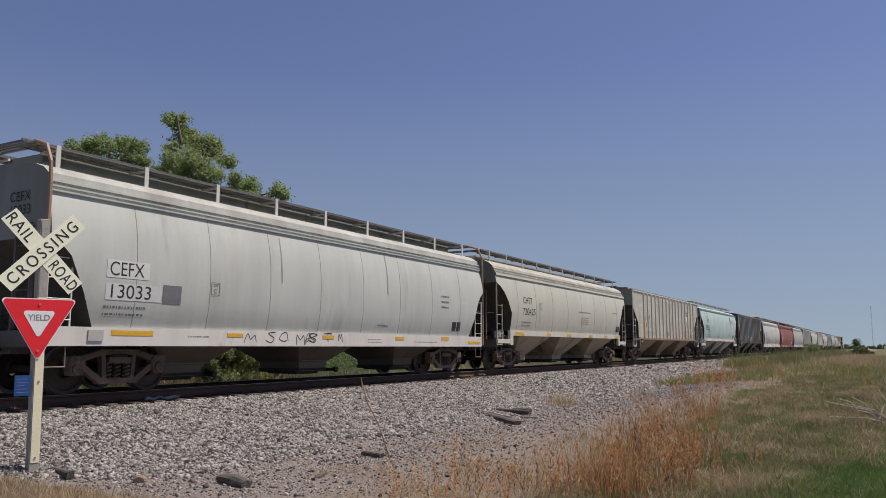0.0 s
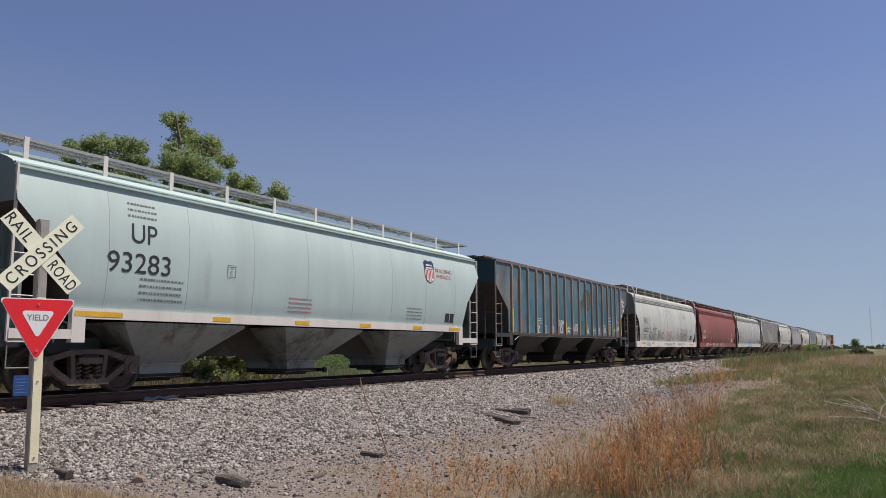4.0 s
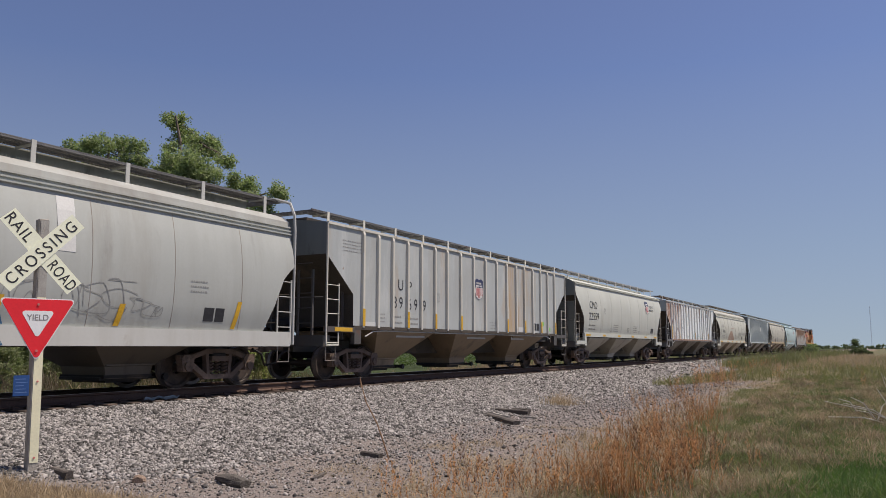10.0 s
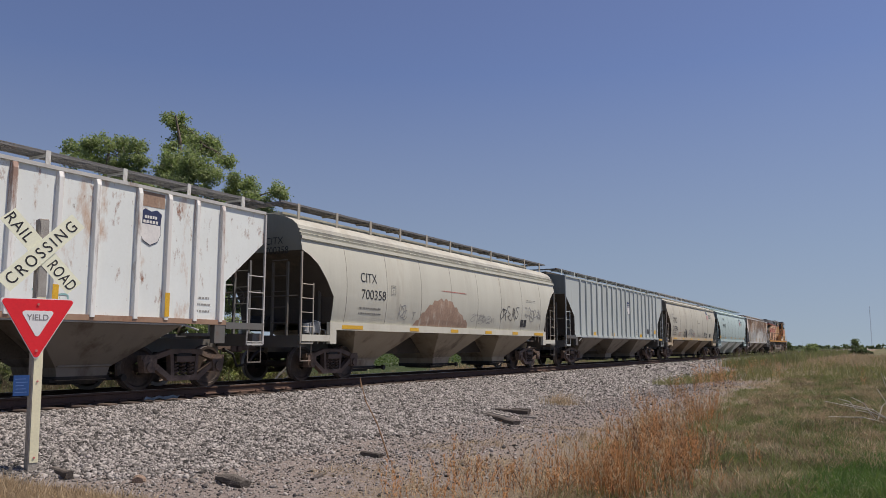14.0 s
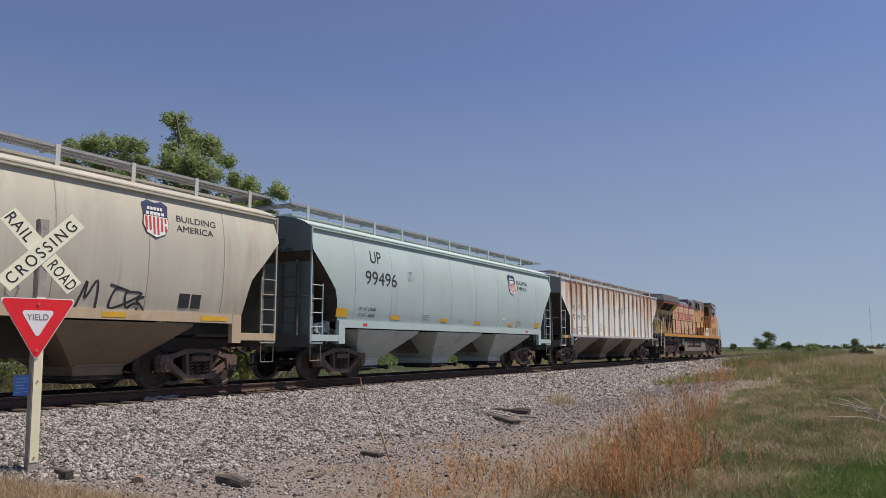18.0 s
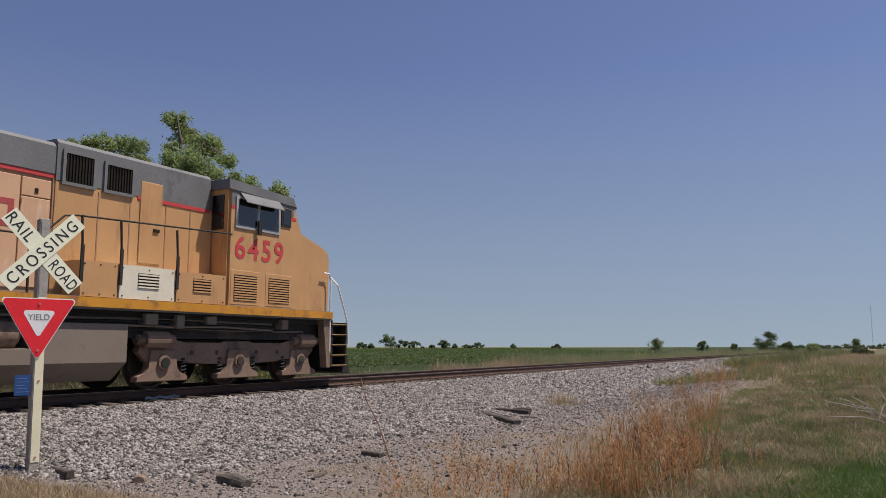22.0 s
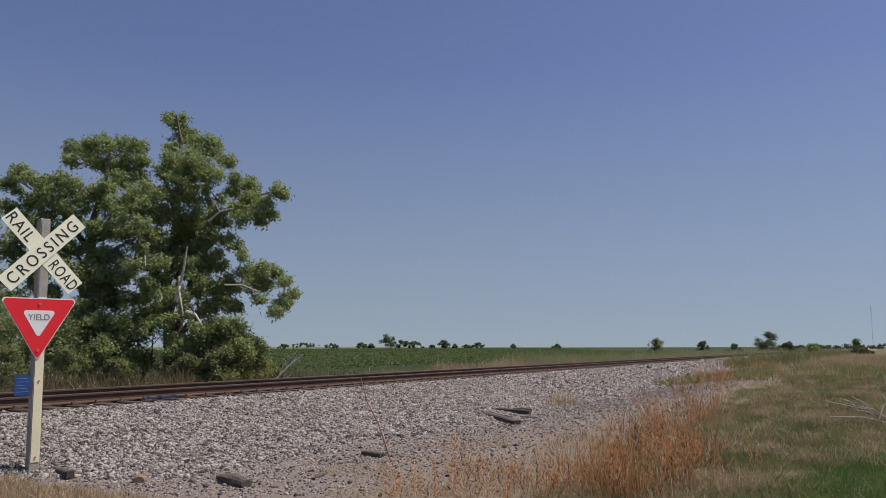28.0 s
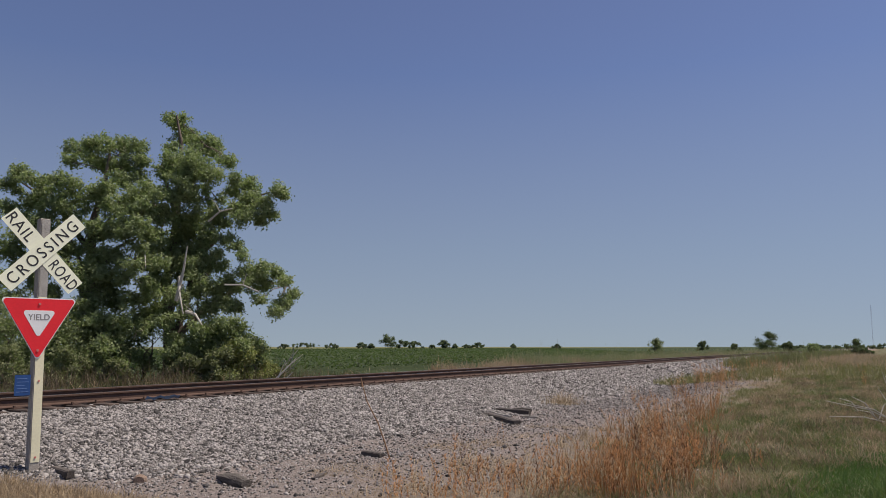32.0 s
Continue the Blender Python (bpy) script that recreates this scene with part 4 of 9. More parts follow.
def locomotive():
    loco = thing("locomotive", None, "weathered yellow and grey diesel freight locomotive pushing the train", "locomotive", "vehicles of the train")
    H = 10.9
    bm = bm_new()
    box(bm, -1.30, 1.30, -H + 0.95, H - 1.0, 1.38, 1.50)
    box(bm, -1.2, 1.2, -H + 0.1, H - 0.1, 1.0, 1.46)
    box(bm, -0.35, 0.35, -H - 0.05, H + 0.05, 0.72, 1.1)
    part("underframe", bm, STEEL_DARK, loco)
    bm = bm_new()
    for s in (-1, 1):
        x0, x1 = sorted((s * 1.54, s * 1.575))
        box(bm, x0, x1, -H + 0.95, H - 1.0, 1.53, 1.70)
    part("sill_stripe", bm, LOCO_SILL, loco, "orange stripe along the frame")
    bm = bm_new()
    box(bm, -1.54, 1.54, -H + 0.95, H - 1.0, 1.50, 1.71)
    part("walkway", bm, LOCO_GREY, loco)
    # hood
    bm = bm_new()
    prism(bm, [(-0.95, 1.70), (0.95, 1.70), (0.95, 3.80), (-0.95, 3.80)], "y", -5.0, 2.62)
    part("engine_hood", bm, LOCO_SEAM, loco, "faded yellow hood with tall doors")
    bm = bm_new()
    prism(bm, [(-0.97, 3.86), (0.97, 3.86), (0.93, 4.04), (0.78, 4.16), (0.5, 4.2), (-0.5, 4.2), (-0.78, 4.16), (-0.93, 4.04)], "y", -5.0, 0.36)
    part("hood_roof", bm, LOCO_GREY, loco)
    for y in (-3.08, -1.36):
        bm = bm_new()
        prism(bm, [(-0.985, 3.84), (0.985, 3.84), (0.945, 4.05), (0.79, 4.175), (0.5, 4.215), (-0.5, 4.215), (-0.79, 4.175), (-0.945, 4.05)], "y", y - 0.02, y + 0.02)
        part("roof_joint", bm, LOCO_DARK, loco)
    for s in (-1, 1):
        bm = bm_new()
        x0, x1 = sorted((s * 0.94, s * 0.978))
        box(bm, x0, x1, -5.0, 2.62, 3.785, 3.858)
        part("hood_stripe", bm, LOCO_RED, loco, "faded red stripe")
    # doors of the hood, in four bays
    for edges in ((-4.91, -4.46, -4.0, -3.56, -3.10), (-3.05, -2.61, -2.19, -1.80, -1.39), (-1.34, -0.93, -0.51, -0.14, 0.32), (0.44, 0.96, 1.42, 2.02, 2.58)):
        for k, (a, b) in enumerate(zip(edges, edges[1:])):
            bm = bm_new()
            low = 1.84 if k % 2 else 1.82
            tops = (3.72,) if k % 3 else (3.38, 3.72)
            for z0, z1 in zip((low,) + tuple(z + 0.02 for z in tops), tops):
                box(bm, 0.945, 0.972, a + 0.012, b - 0.012, z0, z1)
            bmesh.ops.bevel(bm, geom=bm.edges[:], offset=0.008, segments=1, affect="EDGES")
            d = part("hood_door", bm, LOCO_YELLOW, loco)
            z = 3.46 if k % 2 else 1.98
            bm = bm_new()
            box(bm, 0.97, 0.982, (a + b) / 2 - 0.03, (a + b) / 2 + 0.03, z, z + 0.09)
            part("latch", bm, LOUVRE, d)
            for z in (2.1, 2.7, 3.25):
                bm = bm_new()
                cyl(bm, (0.978, a + 0.02), 0.012, "z", z, z + 0.09, 6)
                part("hinge", bm, LOCO_SEAM, d)
        bm = bm_new()
        box(bm, 0.945, 0.985, edges[-1] + 0.008, edges[-1] + 0.045, 1.74, 3.78)
        part("bay_joint", bm, LOCO_SEAM, loco)
    # radiator end: body with cut corners under a wide overhanging roof
    bm = bm_new()
    prism(bm, [(1.02, -8.95), (1.02, -5.0), (-1.02, -5.0), (-1.02, -8.95), (-0.6, -9.95), (0.6, -9.95)], "z", 1.70, 3.72)
    part("radiator_cabinet", bm, LOCO_OCHRE, loco, "yellow radiator cabinet with tall black louvres")
    for s in (-1, 1):
        bm = bm_new()
        prism(bm, [(s * 1.018, 3.25), (s * 1.42, 3.70), (s * 1.018, 3.70)], "y", -9.1, -5.03)
        part("radiator_wing", bm, LOCO_OCHRE, loco)
    plan = [(1.50, -9.62), (1.50, -5.05), (-1.50, -5.05), (-1.50, -9.62), (-0.72, -10.3), (0.72, -10.3)]
    bm = bm_new()
    lo = [bm.verts.new((x, y, 3.78)) for x, y in plan]
    mid = [bm.verts.new((x * 1.01, y, 3.86)) for x, y in plan]
    hi = [bm.verts.new((x * 0.95, y * 0.995, 4.24)) for x, y in plan]
    for u, w in ((lo, mid), (mid, hi)):
        for k in range(6):
            bm.faces.new((u[k], u[(k + 1) % 6], w[(k + 1) % 6], w[k]))
    bm.faces.new(lo[::-1])
    bm.faces.new(hi)
    part("radiator_roof", bm, LOCO_DARK, loco, "sooty grey overhanging radiator roof")
    bm = bm_new()
    prism(bm, [(x * 1.004, y) for x, y in plan], "z", 3.70, 3.777)
    part("radiator_stripe", bm, SOOT_RED, loco)
    lettering("lettering", "6459", 0.24, pose(-0.30, -10.312, 3.90, 90), SPRAY_DUST, loco, width=1.0, bold=0.003, spacing=1.15)
    for z in (3.88, 4.06):
        bm = bm_new()
        cyl(bm, (0.45, z), 0.075, "y", -10.37, -10.28, 14)
        part("rear_light", bm, CHROME, loco)
    bm = bm_new()
    tube(bm, [(0.86, -9.5, 2.2), (0.90, -9.54, 2.25), (0.90, -9.54, 3.0), (0.86, -9.5, 3.05)], 0.016, 6)
    part("grab_iron", bm, WHITE_PAINT, loco)
    for a, b in ((-8.92, -7.58), (-7.44, -6.22)):
        bm = bm_new()
        vs = [bm.verts.new(p) for p in ((1.06, a, 3.27), (1.06, b, 3.27), (1.41, b, 3.67), (1.41, a, 3.67))]
        bm.faces.new(vs)
        vs2 = [bm.verts.new(p) for p in ((1.03, a, 3.29), (1.03, b, 3.29), (1.38, b, 3.69), (1.38, a, 3.69))]
        bm.faces.new(vs2)
        for i in range(4):
            bm.faces.new((vs[i], vs[(i + 1) % 4], vs2[(i + 1) % 4], vs2[i]))
        part("radiator_grille", bm, LOUVRE, loco)
    edges = (-8.93, -8.56, -8.17, -7.75, -7.40, -7.07, -6.68, -6.25, -5.81, -5.24)
    for i, (a, b) in enumerate(zip(edges, edges[1:])):
        short = i % 3 == 1
        lo, hi = (2.12, 2.94) if short else (1.93, 3.02)
        p, q = a + 0.07, b - 0.08
        bm = bm_new()
        for y0, y1, z0, z1 in ((a + 0.01, p, 1.80, 3.12), (q, b - 0.01, 1.80, 3.12), (p, q, 1.80, lo), (p, q, hi, 3.12)):
            box(bm, 1.02, 1.05, y0, y1, z0, z1)
        d = part("radiator_door", bm, LOCO_OCHRE, loco)
        bm = bm_new()
        box(bm, 1.015, 1.024, p, q, lo, hi)
        n = max(3, int((q - p) / 0.055))
        for j in range(n):
            y = p + (q - p) * (j + 0.5) / n
            box(bm, 1.02, 1.036, y - 0.008, y + 0.008, lo, hi)
        part("louvre", bm, LOUVRE, d)
        bm = bm_new()
        box(bm, 1.05, 1.062, q - 0.1, q - 0.03, lo - 0.12, lo - 0.05)
        part("latch", bm, LOUVRE, d)
    bm = bm_new()
    box(bm, 1.022, 1.04, -5.16, -5.03, 1.75, 3.2)
    part("corner_post", bm, LOCO_OCHRE, loco)
    # dynamic brake and inverter housings, flush with the hood
    bm = bm_new()
    prism(bm, [(-0.99, 3.862), (0.99, 3.862), (0.99, 4.36), (0.93, 4.43), (-0.93, 4.43), (-0.99, 4.36)], "y", 0.36, 2.62)
    part("brake_housing", bm, LOCO_GREY, loco, "dark grey dynamic brake housing")
    bm = bm_new()
    prism(bm, [(-1.01, 3.76), (1.01, 3.76), (1.01, 4.44), (0.95, 4.51), (-0.95, 4.51), (-1.01, 4.44)], "y", 2.62, 6.24)
    part("inverter_housing", bm, LOCO_GREY, loco, "grey inverter housing with black grilles")
    bm = bm_new()
    prism(bm, [(-1.0, 1.70), (1.0, 1.70), (1.0, 3.755), (-1.0, 3.755)], "y", 2.625, 6.3)
    part("inverter_cabinet", bm, LOCO_CAB, loco, "dirty orange yellow cabinet behind the cab")
    bm = bm_new()
    box(bm, 1.0, 1.016, 4.36, 6.24, 3.70, 3.775)
    part("cabinet_stripe", bm, LOCO_RED, loco)
    for a, b in ((4.42, 4.95),):
        bm = bm_new()
        box(bm, 1.0, 1.022, a, b, 2.46, 4.08)
        bmesh.ops.bevel(bm, geom=bm.edges[:], offset=0.008, segments=1, affect="EDGES")
        d = part("cabinet_door", bm, LOCO_CAB, loco)
        bm = bm_new()
        box(bm, 1.02, 1.05, b - 0.2, b - 0.06, 3.1, 3.16)
        part("latch", bm, LOUVRE, d)
    for y in (3.5, 4.2, 5.06, 5.7):
        bm = bm_new()
        box(bm, 1.0, 1.008, y - 0.012, y + 0.012, 2.4, 3.69)
        part("panel_joint", bm, LOCO_SEAM, loco)
    for a, b, z0, z1, x in ((0.55, 1.32, 3.88, 4.28, 0.99), (2.72, 3.40, 3.70, 4.34, 1.01), (3.57, 4.25, 3.70, 4.30, 1.01)):
        bm = bm_new()
        for y0, y1, za, zb in ((a, a + 0.06, z0, z1), (b - 0.06, b, z0, z1), (a + 0.06, b - 0.06, z0, z0 + 0.06), (a + 0.06, b - 0.06, z1 - 0.06, z1)):
            box(bm, x, x + 0.035, y0, y1, za, zb)
        g = part("vent_frame", bm, LOCO_GREY, loco)
        bm = bm_new()
        box(bm, x - 0.01, x + 0.006, a + 0.06, b - 0.06, z0 + 0.06, z1 - 0.06)
        n = 9
        for j in range(n):
            y = a + 0.06 + (b - a - 0.12) * (j + 0.5) / n
            box(bm, x, x + 0.026, y - 0.012, y + 0.012, z0 + 0.06, z1 - 0.06)
        part("louvre", bm, LOUVRE, g)
    # exhaust stack and horn
    bm = bm_new()
    box(bm, -0.35, 0.55, -3.9, -3.1, 4.1, 4.5)
    part("exhaust_stack", bm, STEEL_DARK, loco)
    bm = bm_new()
    for dy in (0, 0.18, 0.36):
        tube(bm, [(0.3, -2.0 + dy, 4.22), (0.3, -2.3 + dy, 4.24), (0.3, -2.42 + dy, 4.24)], 0.03, 8, 0.10)
    box(bm, 0.2, 0.4, -2.1, -1.7, 4.1, 4.2)
    part("horn", bm, STEEL_DARK, loco)
    # cab and nose
    bm = bm_new()
    prism(bm, [(6.33, 1.55), (8.75, 1.55), (8.75, 3.55), (8.45, 4.20), (8.3, 4.30), (6.33, 4.38)], "x", -1.5, 1.5)
    bmesh.ops.bevel(bm, geom=bm.edges[:], offset=0.05, segments=2, affect="EDGES")
    cab = part("cab", bm, LOCO_CAB, loco, "yellow crew cab with dark side windows")
    bm = bm_new()
    prism(bm, [(6.28, 4.22), (8.44, 4.14), (8.5, 4.10), (8.36, 4.34), (6.28, 4.43)], "x", -1.53, 1.53)
    for q in (7.0, 7.6, 8.1):
        box(bm, -0.5, 0.5, q - 0.12, q + 0.12, 4.4, 4.5)
    part("cab_roof", bm, LOCO_GREY, cab)
    bm = bm_new()
    box(bm, 1.5, 1.53, 6.50, 7.92, 3.40, 4.10)
    fr = part("side_window_frame", bm, GALV, cab)
    for a, b in ((6.57, 7.14), (7.24, 7.85)):
        bm = bm_new()
        box(bm, 1.53, 1.54, a, b, 3.47, 4.03)
        part("pane", bm, CAB_GLASS, fr)
    bm = bm_new()
    prism(bm, [(1.505, 4.20), (1.72, 3.96), (1.72, 3.94), (1.505, 4.16)], "y", 6.62, 7.85)
    part("sun_shade", bm, LOCO_GREY, cab)
    bm = bm_new()
    box(bm, 1.56, 1.6, 7.14, 7.24, 3.3, 3.62)
    part("mirror", bm, STEEL_DARK, cab)
    bm = bm_new()
    box(bm, 1.0, 1.34, 6.315, 6.335, 3.35, 4.1)
    part("rear_window", bm, CAB_GLASS, cab)
    for a, z in ((7.97, 3.62),):
        bm = bm_new()
        box(bm, 1.5, 1.525, a, 8.30, z, 4.05)
        q = part("front_window_frame", bm, STEEL_DARK, cab)
        bm = bm_new()
        box(bm, 1.525, 1.53, a + 0.05, 8.25, z + 0.05, 4.0)
        part("pane", bm, CAB_GLASS, q)
    bm = bm_new()
    box(bm, 1.492, 1.504, 6.38, 8.40, 3.88, 4.27)
    part("cab_upper_side", bm, LOCO_GREY, cab)
    bm = bm_new()
    box(bm, 1.492, 1.505, 6.38, 8.50, 3.80, 3.876)
    part("cab_stripe", bm, LOCO_RED, cab)
    bm = bm_new()
    prism(bm, [(8.70, 1.55), (9.95, 1.55), (9.98, 3.05), (9.88, 3.26), (8.70, 3.62)], "x", -1.40, 1.40)
    bmesh.ops.bevel(bm, geom=bm.edges[:], offset=0.06, segments=2, affect="EDGES")
    part("nose", bm, LOCO_CAB, loco)
    bm = bm_new()
    box(bm, -0.3, 0.3, 9.96, 10.02, 2.6, 2.85)
    part("headlight", bm, CHROME, loco)
    # battery boxes beside the cab
    for a, b, mt, z1 in ((2.84, 3.60, LOCO_CAB, 2.34), (3.63, 4.91, CREAM, 2.33), (4.94, 6.26, LOCO_CAB, 2.32)):
        bm = bm_new()
        box(bm, 0.95, 1.54, a, b - 0.02, 1.69, z1)
        q = part("equipment_box", bm, mt, loco)
        for y in (a + 0.06, (a + b) / 2, b - 0.08):
            for z in (1.76, z1 - 0.06):
                bm = bm_new()
                cyl(bm, (y, z), 0.014, "x", 1.535, 1.55, 6)
                part("bolt", bm, LOUVRE, q)
        if mt is LOCO_CAB and a < 3:
            continue
        c = (a + b) / 2
        bm = bm_new()
        box(bm, 1.535, 1.545, c - 0.24, c + 0.24, 1.92, 2.2)
        dark = part("vent", bm, LOUVRE, q)
        bm = bm_new()
        for j in range(5):
            box(bm, 1.545, 1.558, c - 0.24, c + 0.24, 1.925 + j * 0.058, 1.955 + j * 0.058)
        part("louvre", bm, mt, dark)
    for a in (6.52, 7.6):
        bm = bm_new()
        box(bm, 1.49, 1.508, a - 0.1, a + 0.80, 1.74, 2.48)
        bmesh.ops.bevel(bm, geom=bm.edges[:], offset=0.006, segments=1, affect="EDGES")
        door = part("louvre_door", bm, LOCO_CAB, cab)
        bm = bm_new()
        box(bm, 1.50, 1.512, a, a + 0.70, 1.82, 2.38)
        part("vent", bm, LOUVRE, door)
        bm = bm_new()
        for j in range(10):
            box(bm, 1.512, 1.524, a, a + 0.70, 1.83 + j * 0.055, 1.86 + j * 0.055)
        part("louvre", bm, LOCO_CAB, door)
    # fuel tank and air reservoirs
    bm = bm_new()
    prism(bm, [(-1.42, 0.55), (-1.0, 0.22), (1.0, 0.22), (1.42, 0.55), (1.42, 0.80), (1.0, 0.85), (-1.0, 0.85), (-1.42, 0.80)], "y", -3.6, 3.95)
    prism(bm, [(-1.425, 0.56), (1.425, 0.56), (1.425, 1.25), (-1.425, 1.25)], "y", -3.6, -2.64)
    prism(bm, [(-1.425, 0.56), (1.425, 0.56), (1.425, 1.25), (-1.425, 1.25)], "y", 2.14, 3.95)
    part("fuel_tank", bm, LOCO_UNDER, loco, "dusty brown fuel tank")
    for a, b in ((-2.52, -0.50), (-0.05, 1.98)):
        bm = bm_new()
        cyl(bm, (1.13, 1.04), 0.275, "y", a, b, 24)
        bmesh.ops.bevel(bm, geom=[k for k in bm.edges if abs(k.verts[0].co.y - k.verts[1].co.y) < 0.01 and k.calc_length() < 0.2], offset=0.09, segments=3, affect="EDGES")
        ob = part("air_reservoir", bm, LOCO_TRUCK, loco, "dusty brown air reservoir", smooth=True)
        ob.data.set_sharp_from_angle(angle=radians(50))
        for y in (a + 0.42, b - 0.42):
            bm = bm_new()
            cyl(bm, (1.13, 1.04), 0.281, "y", y - 0.025, y + 0.025, 24)
            part("strap", bm, LOCO_UNDER, ob)
            bm = bm_new()
            box(bm, 1.2, 1.40, y - 0.05, y + 0.05, 0.72, 0.84)
            part("bracket", bm, STEEL_DARK, ob)
    # pipes, cables and boxes under the walkway
    rg = random.Random(17)
    for k in range(5):
        bm = bm_new()
        x, z = 1.28 + 0.03 * (k % 3), 1.16 + 0.065 * k
        pts = [(x, -9.4 + 1.45 * j, z + rg.uniform(-0.03, 0.03)) for j in range(13)]
        tube(bm, pts, 0.016 + 0.006 * (k % 2), 5)
        part("under_pipe", bm, LOCO_UNDER if k % 2 else STEEL_DARK, loco)
    for y, w, h in ((-9.3, 0.3, 0.22), (-8.2, 0.22, 0.16), (-7.6, 0.16, 0.26), (-6.3, 0.26, 0.14), (-5.5, 0.2, 0.24), (-4.15, 0.34, 0.30), (4.35, 0.3, 0.2), (5.1, 0.2, 0.26), (5.9, 0.26, 0.16), (8.2, 0.22, 0.22)):
        bm = bm_new()
        box(bm, 1.18, 1.42, y, y + w, 1.46 - h, 1.47)
        bmesh.ops.bevel(bm, geom=bm.edges[:], offset=0.015, segments=1, affect="EDGES")
        part("junction_box", bm, LOCO_UNDER, loco)
    for z in (0.98, 1.12, 1.26):
        bm = bm_new()
        box(bm, 1.28, 1.44, -4.05, -3.78, z, z + 0.10)
        part("valve_block", bm, PLATE_SILVER, loco)
    # trucks
    for c in (-6.92, 7.03):
        bm = bm_new()
        box(bm, -1.0, 1.0, c - 2.0, c + 2.0, 0.72, 0.98)
        t = part("truck", bm, STEEL_DARK, loco, "three-axle locomotive truck")
        for s in (-1, 1):
            bm = bm_new()
            pr = [(-2.62, 0.74), (-2.55, 0.96), (-1.75, 1.0), (-1.45, 0.90), (-0.55, 0.90), (-0.35, 0.97), (0.35, 0.97), (0.55, 0.90), (1.45, 0.90), (1.75, 1.0), (2.55, 0.96), (2.62, 0.74),
                  (2.4, 0.54), (1.55, 0.58), (1.25, 0.50), (0.6, 0.48), (-0.6, 0.48), (-1.25, 0.50), (-1.55, 0.58), (-2.4, 0.54)]
            prism(bm, [(c + y, z) for y, z in pr], "x", s * 1.0, s * 1.16)
            bmesh.ops.bevel(bm, geom=[e for e in bm.edges if e.calc_length() > 0.25], offset=0.025, segments=1, affect="EDGES")
            frame_side = part("side_frame", bm, LOCO_TRUCK, t)
            for d in (-2.05, 0, 2.05):
                bm = bm_new()
                foot = [(-0.62, 0.17), (0.62, 0.17), (0.60, 0.28), (0.42, 0.33), (0.34, 0.44), (0.30, 0.78), (-0.30, 0.78), (-0.34, 0.44), (-0.42, 0.33), (-0.60, 0.28)]
                prism(bm, [(c + d + y, z) for y, z in foot], "x", *sorted((s * 1.04, s * 1.22)))
                bmesh.ops.bevel(bm, geom=[e for e in bm.edges if e.calc_length() > 0.15], offset=0.015, segments=1, affect="EDGES")
                cyl(bm, (c + d, 0.53), 0.15, "x", *sorted((s * 1.2, s * 1.27)), 16)
                part("axle_box", bm, LOCO_TRUCK, t)
                bm = bm_new()
                cyl(bm, (c + d, 0.53), 0.10, "x", *sorted((s * 1.27, s * 1.295)), 14)
                part("bearing_cap", bm, STEEL_DARK, t)
            for d in (-1.3, -0.6, 0.6, 1.3):
                # flat dark discs: the shade inside the holes is in their colour
                bm = bm_new()
                cyl(bm, (c + d, 0.72), 0.05, "x", *sorted((s * 1.155, s * 1.166)), 12)
                part("frame_hole", bm, SHADE_GRIME, frame_side)
            for d in (-1.5, -0.5, 0.5, 1.5):
                bm = bm_new()
                tube(bm, [(s * 1.12 + 0.07 * math.cos(k * 0.9), c + d + 0.07 * math.sin(k * 0.9), 0.30 + k * 0.30 / 28) for k in range(29)], 0.02, 5)
                part("coil_spring", bm, STEEL_DARK, t)
            for d in (-2.28, 2.22):
                bm = bm_new()
                cyl(bm, (s * 1.2, 0.98), 0.17, "y", c + d - 0.28, c + d + 0.28, 16)
                cyl(bm, (s * 1.2, 0.98), 0.10, "y", c + d - 0.44, c + d + 0.46, 12)
                part("brake_cylinder", bm, LOCO_TRUCK, t)
            bm = bm_new()
            tube(bm, [(s * 1.24, c - 2.3, 1.2), (s * 1.24, c - 1.0, 1.18), (s * 1.24, c + 0.9, 1.18), (s * 1.24, c + 2.1, 1.2), (s * 1.2, c + 2.3, 1.0)], 0.018, 5)
            part("sand_pipe", bm, LOCO_UNDER, t)
        for d in (-2.05, 0, 2.05):
            w = new("wheelset", LOCO_WHEEL)
            w.parent = t
            w.location = (0, c + d, 0.52)
            TURNING.append((w, c + d, 0.52))
    # steps, handrails
    for e in (-1, 1):
        for s in (-1, 1):
            bm = bm_new()
            x0, x1 = sorted((s * 0.85, s * 1.5))
            box(bm, x0, x1, e * (H - 0.98), e * (H - 0.90), 0.35, 1.5)
            box(bm, x0, x1, e * (H - 0.35), e * (H - 0.30), 0.35, 1.45)
            for k in range(5):
                tread = bm_new()
                box(tread, x0, x1, e * (H - 0.95), e * (H - 0.32), 0.34 + k * 0.255, 0.37 + k * 0.255)
                part("step", tread, STEEL_DARK, loco)
            box(bm, x0, x0 + 0.02, *sorted((e * (H - 0.92), e * (H - 0.33))), 0.36, 1.44)
            part("step_well", bm, STEEL_DARK, loco)
        bm = bm_new()
        prism(bm, [(e * (H - 0.99), 1.5), (e * (H - 1.27), 1.5), (e * (H - 1.12), 0.33), (e * (H - 0.99), 0.33)], "x", 1.30, 1.50)
        part("step_bracket", bm, LOCO_TRUCK, loco)
        for k in range(5):
            bm = bm_new()
            box(bm, 1.20, 1.52, e * (H - 0.95), e * (H - 0.32), 0.371 + k * 0.255, 0.39 + k * 0.255)
            part("step_edge", bm, LOCO_OCHRE, loco, "yellow step edge")
        bm = bm_new()
